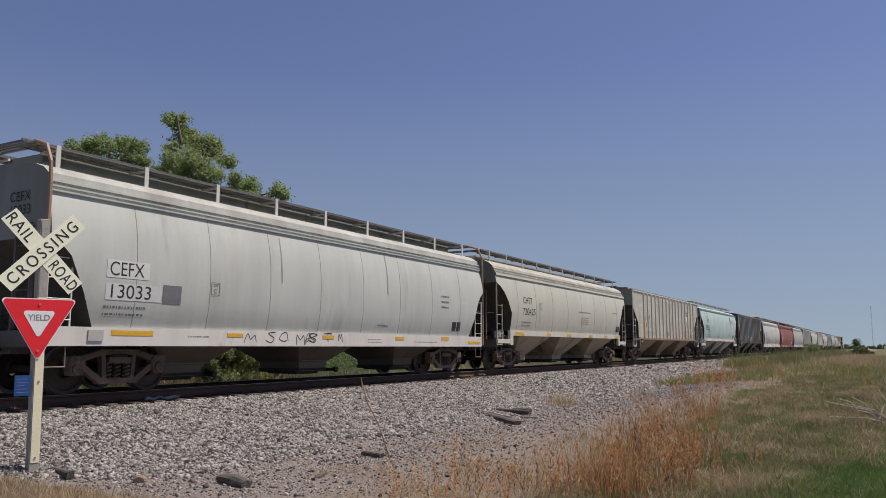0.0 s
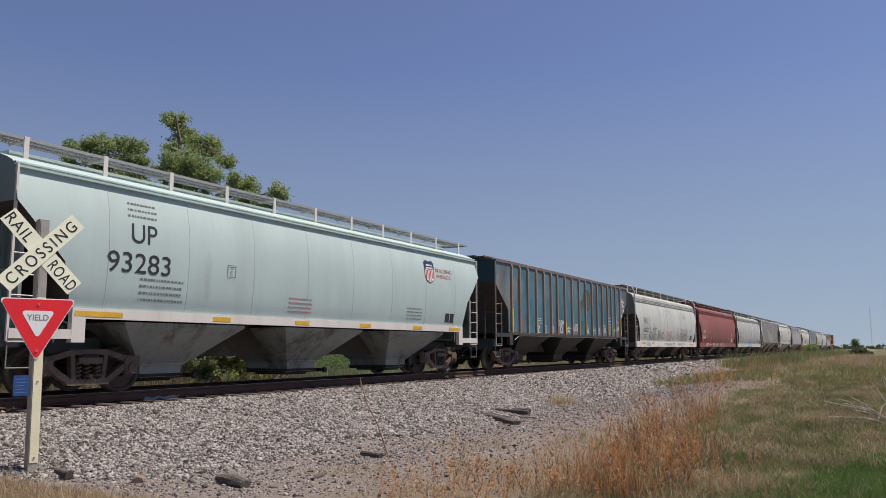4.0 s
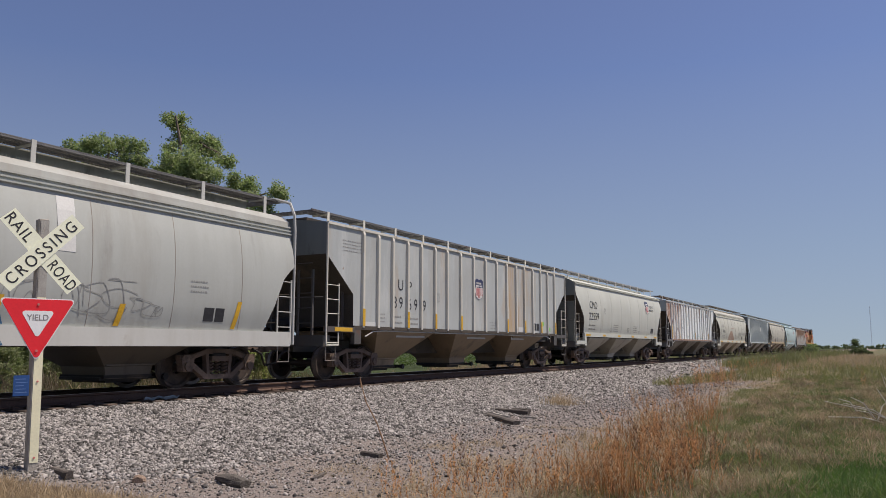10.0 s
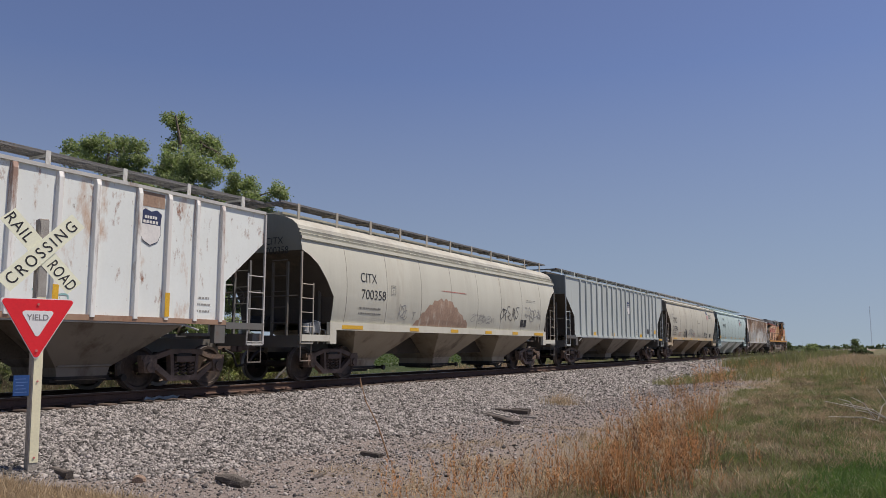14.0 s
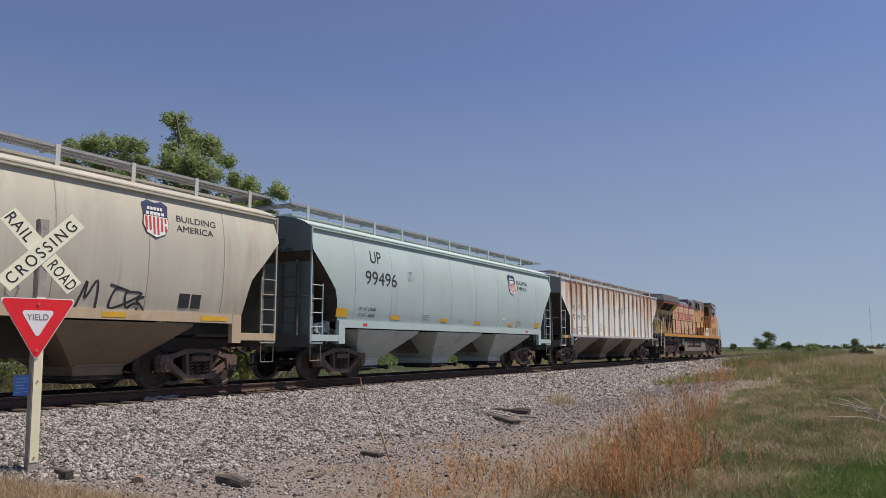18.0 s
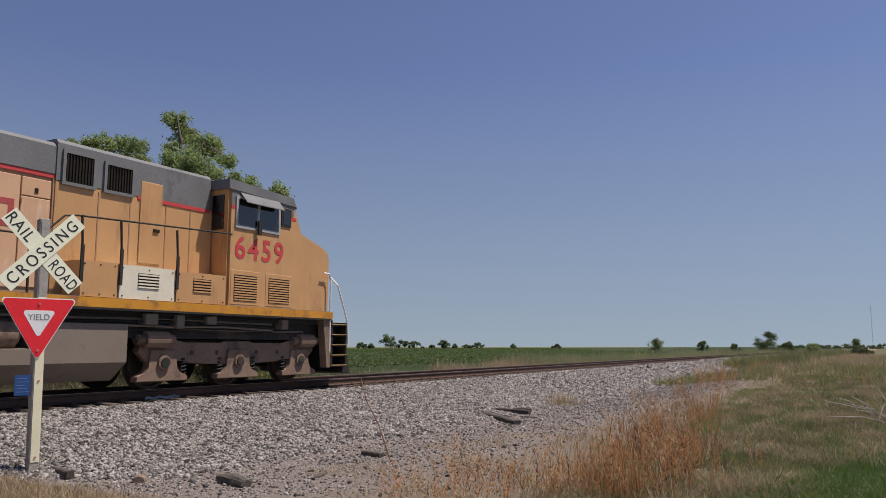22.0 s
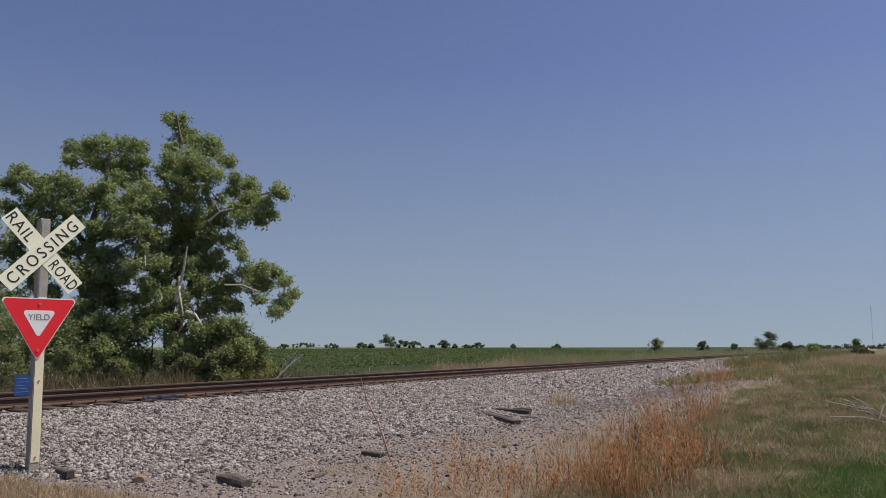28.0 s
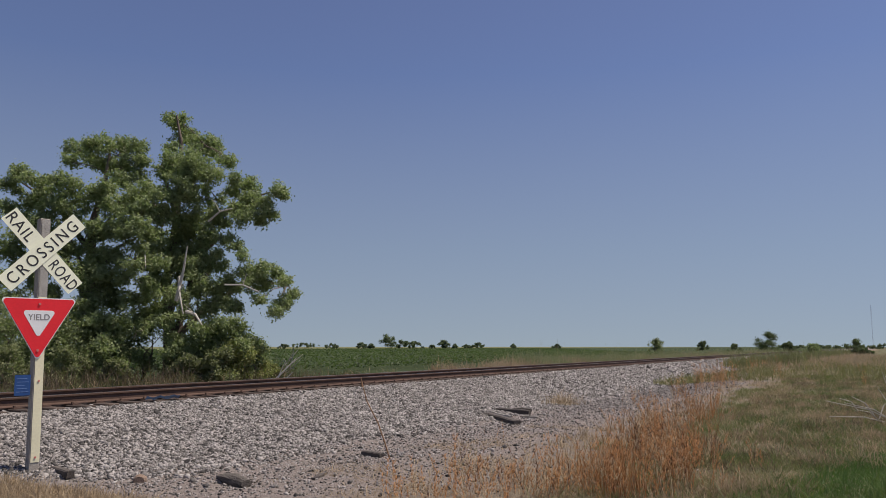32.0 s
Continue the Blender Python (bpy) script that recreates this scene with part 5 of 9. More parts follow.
        for s in (-1, 1):
            tube(bm, [(s * 1.5, e * (H - 0.25), 0.9), (s * 1.5, e * (H - 0.3), 1.5), (s * 1.48, e * (H - 0.7), 2.4), (s * 1.3, e * (H - 0.75), 2.6), (s * 0.6, e * (H - 0.75), 2.6)], 0.022, 7)
            tube(bm, [(s * 1.5, e * (H - 1.02), 0.7), (s * 1.5, e * (H - 1.02), 2.5), (s * 1.5, e * (H - 1.08), 2.66), (s * 1.5, e * (H - 1.3), 2.66)], 0.022, 7)
        part("grab_rail", bm, WHITE_PAINT, loco)
        bm = bm_new()
        box(bm, -1.45, 1.45, e * (H - 0.3), e * (H - 0.2), 1.0, 1.45)
        prism(bm, [(e * (H - 0.28), 1.2), (e * (H - 0.06), 0.3), (e * (H - 0.03), 0.15), (e * (H - 0.34), 0.2), (e * (H - 0.34), 1.2)], "x", -1.4, 1.4)
        part("pilot_plow", bm, STEEL_DARK, loco)
        bm = bm_new()
        box(bm, -0.12, 0.12, e * H, e * (H + 0.5), 0.76, 0.98)
        part("coupler", bm, FRAME_RUST, loco)
    bm = bm_new()
    tube(bm, [(1.5, -9.6, 2.66), (1.5, 1.92, 2.66), (1.5, 2.12, 2.70), (1.5, 2.5, 3.06), (1.5, 2.75, 3.1), (1.5, 6.42, 3.24)], 0.018, 6)
    part("handrail", bm, STEEL_DARK, loco)
    for y in (-9.06, -7.52, -6.53, -4.86, -3.9, -2.56, -1.05, 0.48, 1.9):
        bm = bm_new()
        tube(bm, [(1.52, y, 1.5), (1.52, y, 1.75), (1.5, y, 2.66)], 0.024, 6)
        part("stanchion", bm, STEEL_DARK, loco)
    for y in (2.83, 3.63, 4.93):
        bm = bm_new()
        box(bm, 1.545, 1.575, y - 0.03, y + 0.03, 1.95, 2.6)
        tube(bm, [(1.56, y, 2.5), (1.5, y, 3.12)], 0.024, 6)
        part("stanchion", bm, STEEL_DARK, loco)
    # number and company lettering
    ob = lettering("lettering", "6459", 0.68, pose(1.508, 6.5, 2.75, 90, 0, 90), LOCO_RED, loco, width=1.0, bold=0.012, spacing=1.22)
    lettering("lettering", "6459", 0.27, pose(0.96, -10.12, 3.92, 90, 0, 41.2), GALV, loco, width=0.95, spacing=1.1)
    # a painted company name, as plain hollow blocks
    for a, b in ((-4.31, -3.84), (-3.66, -3.17), (-3.06, -2.94), (-2.79, -2.31), (-2.2, -1.73), (-1.15, -0.74), (-0.70, -0.22), (-0.12, 0.32), (0.5, 0.61), (0.73, 1.09), (1.24, 1.35), (1.5, 1.92)):
        bm = bm_new()
        if b - a < 0.2:
            box(bm, 0.971, 0.978, a, b, 2.83, 3.30)
        else:
            for y0, y1, z0, z1 in ((a, a + 0.10, 2.83, 3.30), (b - 0.10, b, 2.83, 3.30), (a + 0.10, b - 0.10, 2.83, 2.93), (a + 0.10, b - 0.10, 3.20, 3.30)):
                box(bm, 0.971, 0.978, y0, y1, z0, z1)
        part("name_block", bm, LOCO_NAME, loco, "big faded red block of a painted name")
    return loco


_b = wheelset_mesh(0.755, 0.52)
LOCO_WHEEL = bpy.data.meshes.new("wheelset")
bmesh.ops.recalc_face_normals(_b, faces=_b.faces)
_b.to_mesh(LOCO_WHEEL)
_b.free()
LOCO_WHEEL.materials.append(WHEEL)


# ---- the train ----
def paint(name, color, stain=DIRT, amount=0.15, streak=6, sscale=1.3, vary=0.12, rough=0.55, zones=(), drip=0.22, shift=False, cover=None, layers=()):
    return material(name, color, rough, 0.0, vary, 0.6, 18, stain=stain, stain_amount=amount, stain_scale=sscale, streak=streak, zones=zones, drip=drip, shift=shift, cover=cover, grain=0.3, layers=layers)


TRAIN = []
# where the side posts stand along each ribbed car
RIBS = {"C": (-6.43, -5.54, -4.63, -3.71, -2.77, -1.84, -0.93, -0.05, 0.79, 1.63, 2.54, 3.52, 4.48, 5.41, 6.33, 7.25),
        "E": (-6.95, -6.2, -5.4, -4.55, -3.73, -2.92, -2.21, -1.28, -0.38, 0.56, 1.46, 2.4, 3.18, 3.98, 4.84, 5.5, 6.19, 6.99),
        "I": (-6.9, -6.18, -5.45, -4.64, -3.87, -3.03, -2.25, -1.33, -0.4, 0.52, 1.44, 2.32, 3.17, 3.95, 4.79, 5.6, 6.36, 7.15),
        "K": (-6.97, -6.27, -5.53, -4.75, -3.94, -3.14, -2.34, -1.4, -0.46, 0.48, 1.43, 2.37, 3.18, 3.91, 4.81, 5.52, 6.24, 6.94),
        "M": tuple(7.16 - 0.82 * k for k in range(18)),
        "P": (-7.02, -6.34, -5.66, -4.85, -4.04, -3.18, -2.39, -1.51, -0.57, 0.42, 1.3, 2.13, 2.99, 3.79, 4.54, 5.4, 6.13, 6.94)}


def post_near(key, y):
    return min(RIBS[key], key=lambda p: abs(p - y))



def place(car, near, far):
    TRAIN.append((car, (near + far) / 2))
    return car


def the_train():
    rg = random.Random(21)
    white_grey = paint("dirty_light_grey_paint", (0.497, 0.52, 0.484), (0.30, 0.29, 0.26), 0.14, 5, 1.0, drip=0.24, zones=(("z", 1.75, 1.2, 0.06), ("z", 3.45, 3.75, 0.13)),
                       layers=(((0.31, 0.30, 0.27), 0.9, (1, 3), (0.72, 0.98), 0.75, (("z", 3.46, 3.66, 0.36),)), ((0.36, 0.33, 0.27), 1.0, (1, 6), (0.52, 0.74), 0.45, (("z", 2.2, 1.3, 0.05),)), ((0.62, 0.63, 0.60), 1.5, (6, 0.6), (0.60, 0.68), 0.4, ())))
    ash_grey = paint("grimy_ash_grey_paint", (0.405, 0.42, 0.395), (0.25, 0.24, 0.215), 0.2, 5, 1.0, drip=0.26, zones=(("z", 1.9, 1.2, 0.06), ("z", 3.45, 3.75, 0.12)),
                     layers=(((0.31, 0.30, 0.27), 0.9, (1, 3), (0.72, 0.98), 0.75, (("z", 3.46, 3.66, 0.36),)), ((0.30, 0.275, 0.235), 1.1, (1, 7), (0.52, 0.72), 0.5, (("y", -5.0, -7.5, 0.08),)),))
    ivory = paint("clean_ivory_paint", (0.50, 0.512, 0.46), (0.34, 0.32, 0.27), 0.10, drip=0.16, zones=(("z", 3.6, 3.9, 0.10),))
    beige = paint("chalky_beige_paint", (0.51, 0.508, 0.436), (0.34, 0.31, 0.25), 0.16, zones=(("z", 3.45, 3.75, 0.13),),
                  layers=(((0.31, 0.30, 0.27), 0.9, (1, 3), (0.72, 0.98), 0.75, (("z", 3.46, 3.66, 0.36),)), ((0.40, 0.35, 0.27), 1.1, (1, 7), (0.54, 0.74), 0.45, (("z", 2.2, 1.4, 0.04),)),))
    pale_blue = paint("pale_blue_green_paint", (0.43, 0.54, 0.525), (0.30, 0.33, 0.32), 0.10)
    aqua = paint("clean_pale_aqua_paint", (0.39, 0.488, 0.482), (0.28, 0.35, 0.34), 0.06, drip=0.12)
    red = paint("oxide_red_paint", (0.268, 0.076, 0.056), (0.12, 0.05, 0.042), 0.26, 5, 0.8, zones=(("z", 2.0, 1.2, 0.10), ("z", 3.45, 3.75, 0.12)),
                layers=(((0.15, 0.08, 0.065), 1.4, (1, 4), (0.54, 0.72), 0.6, (("z", 2.4, 1.3, 0.07),)), ((0.34, 0.13, 0.095), 1.2, (5, 1), (0.56, 0.72), 0.4, ())))
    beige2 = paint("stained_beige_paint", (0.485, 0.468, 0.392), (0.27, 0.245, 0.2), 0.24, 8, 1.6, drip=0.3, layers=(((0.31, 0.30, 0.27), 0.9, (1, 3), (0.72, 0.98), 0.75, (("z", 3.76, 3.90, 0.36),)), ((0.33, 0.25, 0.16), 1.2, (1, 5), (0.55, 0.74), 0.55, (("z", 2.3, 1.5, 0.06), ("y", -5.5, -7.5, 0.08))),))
    seam_grime = paint("grimy_seam", (0.36, 0.33, 0.29), (0.2, 0.17, 0.14), 0.2)
    rib_grey = paint("grimy_tan_grey_paint", (0.495, 0.49, 0.41), (0.26, 0.175, 0.105), 0.31, 4, 1.3, 0.28, drip=0.30, zones=(("z", 2.2, 1.5, 0.06), ("y", 0.0, 2.5, 0.05)), cover=0.6,
                     layers=(((0.30, 0.22, 0.145), 1.3, (1, 7), (0.50, 0.70), 0.6, (("y", -2.0, 2.5, 0.05),)), ((0.74, 0.74, 0.70), 2.2, (7, 0.35), (0.59, 0.65), 0.75, (("z", 2.6, 3.8, 0.03),)), ((0.22, 0.205, 0.145), 0.9, (1, 3), (0.56, 0.70), 0.5, ()),
                             ((0.20, 0.085, 0.04), 6.0, (1.6, 1), (0.65, 0.70), 0.8, (("z", 1.85, 1.45, 0.06),))))
    post_c = paint("pale_grimy_posts", (0.62, 0.60, 0.53), (0.30, 0.23, 0.16), 0.3, 6, 2.5, shift=True)
    trim_beige = paint("dirty_beige_trim", (0.40, 0.37, 0.31), RUST, 0.2, 1)
    galv_white = paint("chipped_white_trim", (0.50, 0.50, 0.48), RUST, 0.28, 3, 3.0)
    rib_blue = paint("faded_teal_paint", (0.048, 0.15, 0.195), (0.30, 0.20, 0.14), 0.09, 1.8, 2.0, 0.35, zones=(("z", 2.3, 2.75, 0.12), ("z", 3.3, 3.6, -0.14), ("y", 6.2, 7.4, 0.12), ("y", -6.1, -7.2, 0.2)), drip=0.10, cover=0.6,
                     layers=(((0.022, 0.062, 0.115), 0.7, (1, 2.5), (0.50, 0.60), 0.7, ()), ((0.30, 0.26, 0.23), 1.3, (1, 1.5), (0.60, 0.74), 0.5, (("z", 2.6, 3.2, 0.03),)), ((0.24, 0.12, 0.07), 1.6, (1, 3.5), (0.56, 0.70), 0.7, (("z", 2.0, 1.5, 0.10), ("z", 3.4, 3.8, 0.05), ("y", 5.0, 7.4, 0.05))), ((0.12, 0.24, 0.28), 0.8, (1, 1.6), (0.46, 0.68), 0.6, ()), ((0.26, 0.13, 0.07), 7.0, (1, 2.5), (0.62, 0.70), 0.8, (("z", 2.2, 1.5, 0.04),))))
    eaten = (("y", -2.6, -4.8, 0.10), ("z", 1.8, 3.6, 0.04))
    rib_rust = paint("rusted_white_paint", (0.74, 0.785, 0.765), (0.50, 0.42, 0.33), 0.10, 3, 2.1, drip=0.10, cover=0.6,
                     layers=(((0.46, 0.28, 0.17), 1.5, (1, 2.6), (0.58, 0.70), 0.75, eaten), ((0.24, 0.095, 0.045), 2.8, (1, 2.2), (0.60, 0.69), 0.92, eaten),
                             ((0.12, 0.05, 0.03), 6.5, (1, 2.0), (0.66, 0.76), 0.85, eaten), ((0.24, 0.10, 0.05), 11.0, (1, 3.0), (0.66, 0.71), 0.8, ())))
    post_k = paint("rusted_white_posts", (0.78, 0.79, 0.76), (0.22, 0.10, 0.055), 0.30, 8, 3.0, zones=(("z", 2.2, 3.7, 0.12),), drip=0.25, shift=True, cover=0.85)
    rib_rust2 = paint("rust_streaked_white_paint", (0.73, 0.755, 0.715), (0.50, 0.38, 0.26), 0.12, 12, 3.4, zones=(("z", 1.9, 3.4, 0.10),), drip=0.08, cover=0.5,
                      layers=(((0.50, 0.29, 0.14), 2.2, (1, 9), (0.51, 0.68), 0.78, (("z", 1.9, 3.6, 0.12),)), ((0.36, 0.17, 0.075), 3.4, (1, 10), (0.58, 0.70), 0.8, (("z", 2.2, 3.7, 0.10),)), ((0.25, 0.11, 0.055), 4.5, (1, 8), (0.64, 0.74), 0.85, (("z", 1.9, 3.6, 0.10),)),
                              ((0.20, 0.09, 0.045), 11.0, (1, 2.2), (0.68, 0.73), 0.8, ())))
    post_p = paint("rust_streaked_posts", (0.72, 0.70, 0.64), (0.36, 0.19, 0.09), 0.30, 5, 4.0, zones=(("z", 1.9, 3.2, 0.24),), drip=0.2, shift=True, cover=0.85)
    rib_slate = paint("pale_slate_paint", (0.415, 0.44, 0.435), (0.33, 0.27, 0.205), 0.24, 5, 1.5, 0.18, drip=0.3, cover=0.5,
                      layers=(((0.44, 0.27, 0.12), 0.9, (1, 5), (0.57, 0.74), 0.75, (("y", 0.5, 2.6, 0.10), ("y", 4.6, 6.4, -0.09))), ((0.62, 0.63, 0.61), 1.6, (1, 4), (0.52, 0.72), 0.5, ()),
                              ((0.22, 0.10, 0.05), 7.0, (1, 2.4), (0.65, 0.72), 0.8, (("z", 2.2, 1.5, 0.04),))))
    rib_pale = paint("pale_blue_grey_paint", (0.45, 0.495, 0.485), (0.30, 0.28, 0.24), 0.16, 5, 1.2, 0.14, drip=0.2)
    post_rust = paint("rusty_teal_posts", (0.27, 0.23, 0.20), (0.30, 0.14, 0.075), 0.45, 8, 2.5, shift=True)
    brown_top = paint("rust_brown_chord", (0.19, 0.13, 0.11), (0.14, 0.07, 0.05), 0.3, 1)
    soot_bay = paint("black_olive_hopper_paint", (0.022, 0.022, 0.019), (0.05, 0.04, 0.03), 0.2, 2)
    # deep-silled cars: hopper colour darkened for the shade behind the sill
    dark_bay = paint("shaded_brown_hopper_paint", (0.12, 0.10, 0.08), (0.04, 0.035, 0.03), 0.3)
    sill_white = paint("off_white_sill_paint", (0.62, 0.60, 0.56), (0.30, 0.24, 0.18), 0.16, 2)
    sill_grey = paint("dusty_grey_sill_paint", (0.50, 0.50, 0.47), (0.28, 0.24, 0.19), 0.2, 2)
    sill_cream = paint("dusty_cream_sill_paint", (0.56, 0.55, 0.47), (0.30, 0.24, 0.18), 0.2, 2)
    sill_rust = paint("rusty_sill_paint", (0.46, 0.37, 0.25), RUST, 0.3, 1)
    pipe_rust = paint("rusty_pipe_paint", (0.34, 0.22, 0.15), RUST, 0.35, 1)
    spec = [
        ("A", 7.9, 24.07), ("B", 25.25, 41.4), ("C", 42.9, 60.5), ("D", 61.7, 78.2), ("E", 79.6, 96.4), ("F", 98.0, 114.38), ("G", 115.67, 132.5),
        ("H", 133.8, 150.15), ("I", 151.4, 168.4), ("J", 169.7, 185.5), ("K", 187.0, 203.6), ("L", 204.84, 221.5), ("M", 222.8, 240.3), ("N", 241.44, 258.4),
        ("O", 259.6, 275.4), ("P", 276.6, 293.4)]
    bay_beige = paint("grimy_beige_hopper_paint", (0.33, 0.28, 0.21), (0.12, 0.085, 0.06), 0.4, 3, 1.6)
    bay_ivory = paint("dusty_ivory_hopper_paint", (0.36, 0.335, 0.28), (0.15, 0.12, 0.09), 0.3, 3, 1.6)
    bay_brown = paint("grimy_olive_brown_hopper_paint", (0.235, 0.175, 0.115), (0.07, 0.055, 0.042), 0.3, 3, 1.6)
    bay_blue = paint("grimy_pale_blue_hopper_paint", (0.46, 0.52, 0.51), (0.22, 0.22, 0.20), 0.25, 3, 1.4)
    bay_dirty = paint("soot_streaked_pale_hopper_paint", (0.26, 0.275, 0.26), (0.06, 0.05, 0.042), 0.5, 3, 1.2, cover=0.9)
    bay_slate = paint("grimy_slate_hopper_paint", (0.20, 0.175, 0.145), (0.085, 0.058, 0.042), 0.46, 2, 1.6)
    # ends and their gear: paint darkened for their shade, stained with grime
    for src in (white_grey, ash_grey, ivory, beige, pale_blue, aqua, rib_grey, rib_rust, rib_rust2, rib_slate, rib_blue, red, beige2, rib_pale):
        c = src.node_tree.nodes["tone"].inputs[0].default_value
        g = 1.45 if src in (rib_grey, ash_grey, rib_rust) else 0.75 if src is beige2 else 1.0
        END_OF[src.name] = paint("shaded_grimy_end_" + src.name, (c[0] * 0.46 * g, c[1] * 0.46 * g, c[2] * 0.44 * g), (0.06, 0.05, 0.042), 0.34, 2)
        GEAR_OF[src.name] = paint("shaded_grimy_gear_" + src.name, (c[0] * 0.16 + 0.02, c[1] * 0.155 + 0.016, c[2] * 0.15 + 0.014), RUST, 0.25, 1, 3.0)
    rib_trim = {"K": galv_white, "P": galv_white}
    kinds = {
        "A": ("deep", white_grey, sill_white, dark_bay, "dirty light grey rounded hopper car with scribbled sill"),
        "B": ("step", beige, sill_cream, bay_beige, "chalky beige rounded hopper car with yellow sill strips"),
        "C": (4.05, rib_grey, post_c, bay_brown, "grimy grey ribbed hopper car with shield emblem"),
        "D": ("flange", pale_blue, sill_white, bay_dirty, "pale blue rounded hopper car with shield emblem"),
        "E": (4.0, rib_blue, post_rust, soot_bay, "faded teal ribbed hopper car with rusty posts and white graffiti"),
        "F": ("deep", white_grey, sill_white, dark_bay, "light grey rounded hopper car with sprayed graffiti"),
        "G": ("deep", red, red, dark_bay, "oxide red rounded hopper car with white scribbles on its sill"),
        "H": ("deep", ash_grey, sill_grey, dark_bay, "light grey rounded hopper car with blue graffiti"),
        "I": (4.0, rib_slate, post_c, bay_brown, "grey ribbed hopper car with yellow strips and shield"),
        "J": ("flange", ivory, ivory, bay_ivory, "clean ivory rounded hopper car with shield emblem"),
        "K": (3.87, rib_rust, post_k, bay_slate, "white ribbed hopper car eaten by rust"),
        "L": ("step", beige, sill_cream, bay_beige, "beige rounded hopper car with a rusty overpainted patch"),
        "M": (4.0, rib_pale, rib_pale, bay_slate, "pale slate ribbed hopper car"),
        "N": ("flange", beige2, sill_rust, bay_brown, "stained beige rounded hopper car with black graffiti"),
        "O": ("flange", aqua, aqua, bay_blue, "clean pale aqua rounded hopper car with shield emblem"),
        "P": (3.85, rib_rust2, post_p, bay_slate, "rust-streaked white ribbed hopper car")}
    trim_of = {"B": trim_beige, "L": trim_beige, "N": trim_beige, "J": trim_beige}
    for key, a, b in spec:
        style, p, q, bay, label = kinds[key]
        if isinstance(style, str):
            car, side = rounded_car(b - a, p, q, label, style, bay, pipe=pipe_rust if key == "A" else None, trim=trim_of.get(key), seam_paint=seam_grime if key in "ABHLN" else None, mesh=PALE_MESH if key in "DGJNO" else None, seams=0 if key == "G" else 8,
                                    rails=galv_white if key in "JN" else None)
        else:
            car, side = ribbed_car(b - a, p, q, label, top=style, bay_paint=bay, board=0.14 if key in "CE" else 0.32, mesh={"P": PALE_MESH, "E": brown_top}.get(key), posts=RIBS[key], trim=rib_trim.get(key), chord={"P": galv_white, "K": pipe_rust, "C": pipe_rust, "M": rib_pale}.get(key),
                                   top_paint=brown_top if key == "E" else None)
        DETAIL[key](car, b - a, side)
        place(car, a, b)
    place(locomotive(), 293.95, 315.85)


# ---- paint marks on the cars: lettering, strips, emblems, graffiti ----
MARK_RED = material("faded_red_print", (0.42, 0.13, 0.11), 0.6, 0.0, 0.2, 3, 30)
SHIELD_NAVY = material("navy_shield_paint", (0.03, 0.04, 0.10), 0.55, 0.0, 0.2, 3, 30)
SHIELD_WHITE = material("white_shield_paint", (0.68, 0.67, 0.65), 0.55, 0.0, 0.15, 3, 30)
SHIELD_RED = material("red_shield_paint", (0.45, 0.06, 0.06), 0.55, 0.0, 0.15, 3, 30)
GREEN_TAG = material("green_card", (0.22, 0.55, 0.13), 0.5, 0.0, 0.1)
PLATE_GREY = material("grey_patch_paint", (0.16, 0.16, 0.17), 0.6, 0.0, 0.2, 3, 30)
REPAINT_RED = material("newer_oxide_red_paint", (0.285, 0.10, 0.08), 0.5, 0.0, 0.12, 2, 30, grain=0.3)
PATCH_GREY = material("grey_repaint_patch", (0.40, 0.40, 0.385), 0.6, 0.0, 0.12, 2, 30)
PATCH_WHITE = material("white_patch_paint", (0.60, 0.60, 0.58), 0.55, 0.0, 0.12, 2, 30)
SPRAY_BLACK = material("black_spray", (0.035, 0.035, 0.04), 0.6, 0.0, 0.3, 4, 40)
SPRAY_DUST = material("dusty_grey_spray", (0.28, 0.28, 0.27), 0.7, 0.0, 0.3, 4, 40)
SPRAY_GREEN = material("dark_grey_green_spray", (0.24, 0.26, 0.225), 0.7, 0.0, 0.35, 3, 30)
SPRAY_PINK = material("dull_pink_spray", (0.46, 0.37, 0.32), 0.7, 0.0, 0.3, 3, 30)
SPRAY_WHITE = material("white_spray", (0.70, 0.70, 0.70), 0.6, 0.0, 0.15, 3, 30)
SPRAY_BLUE = material("pale_blue_spray", (0.34, 0.44, 0.50), 0.6, 0.0, 0.2, 3, 30)
SPRAY_NAVY = material("blue_spray_outline", (0.04, 0.13, 0.24), 0.6, 0.0, 0.2, 3, 30)
SPRAY_RED = material("red_spray", (0.45, 0.10, 0.12), 0.6, 0.0, 0.2, 3, 30)
SPRAY_TEAL = material("teal_spray", (0.25, 0.45, 0.45), 0.6, 0.0, 0.2, 3, 30)
BROWN_SPRAY = material("rusty_brown_spray", (0.33, 0.225, 0.165), 0.75, 0.0, 0.3, 3, 20, stain=(0.46, 0.41, 0.34), stain_amount=0.45, stain_scale=4, streak=3)
OCHRE_SPRAY = material("faded_ochre_emblem_paint", (0.17, 0.125, 0.05), 0.6, 0.0, 0.3, 2, 30, stain=(0.03, 0.09, 0.12), stain_amount=0.55, stain_scale=4)
HERALD_DARK = material("faded_dark_emblem_paint", (0.035, 0.05, 0.055), 0.6, 0.0, 0.3, 2, 30, stain=(0.05, 0.13, 0.16), stain_amount=0.5, stain_scale=3)
PRINT = material("faded_small_print", (0.15, 0.15, 0.145), 0.6, 0.0, 0.3, 3, 30)
MARKS_RG = random.Random(77)


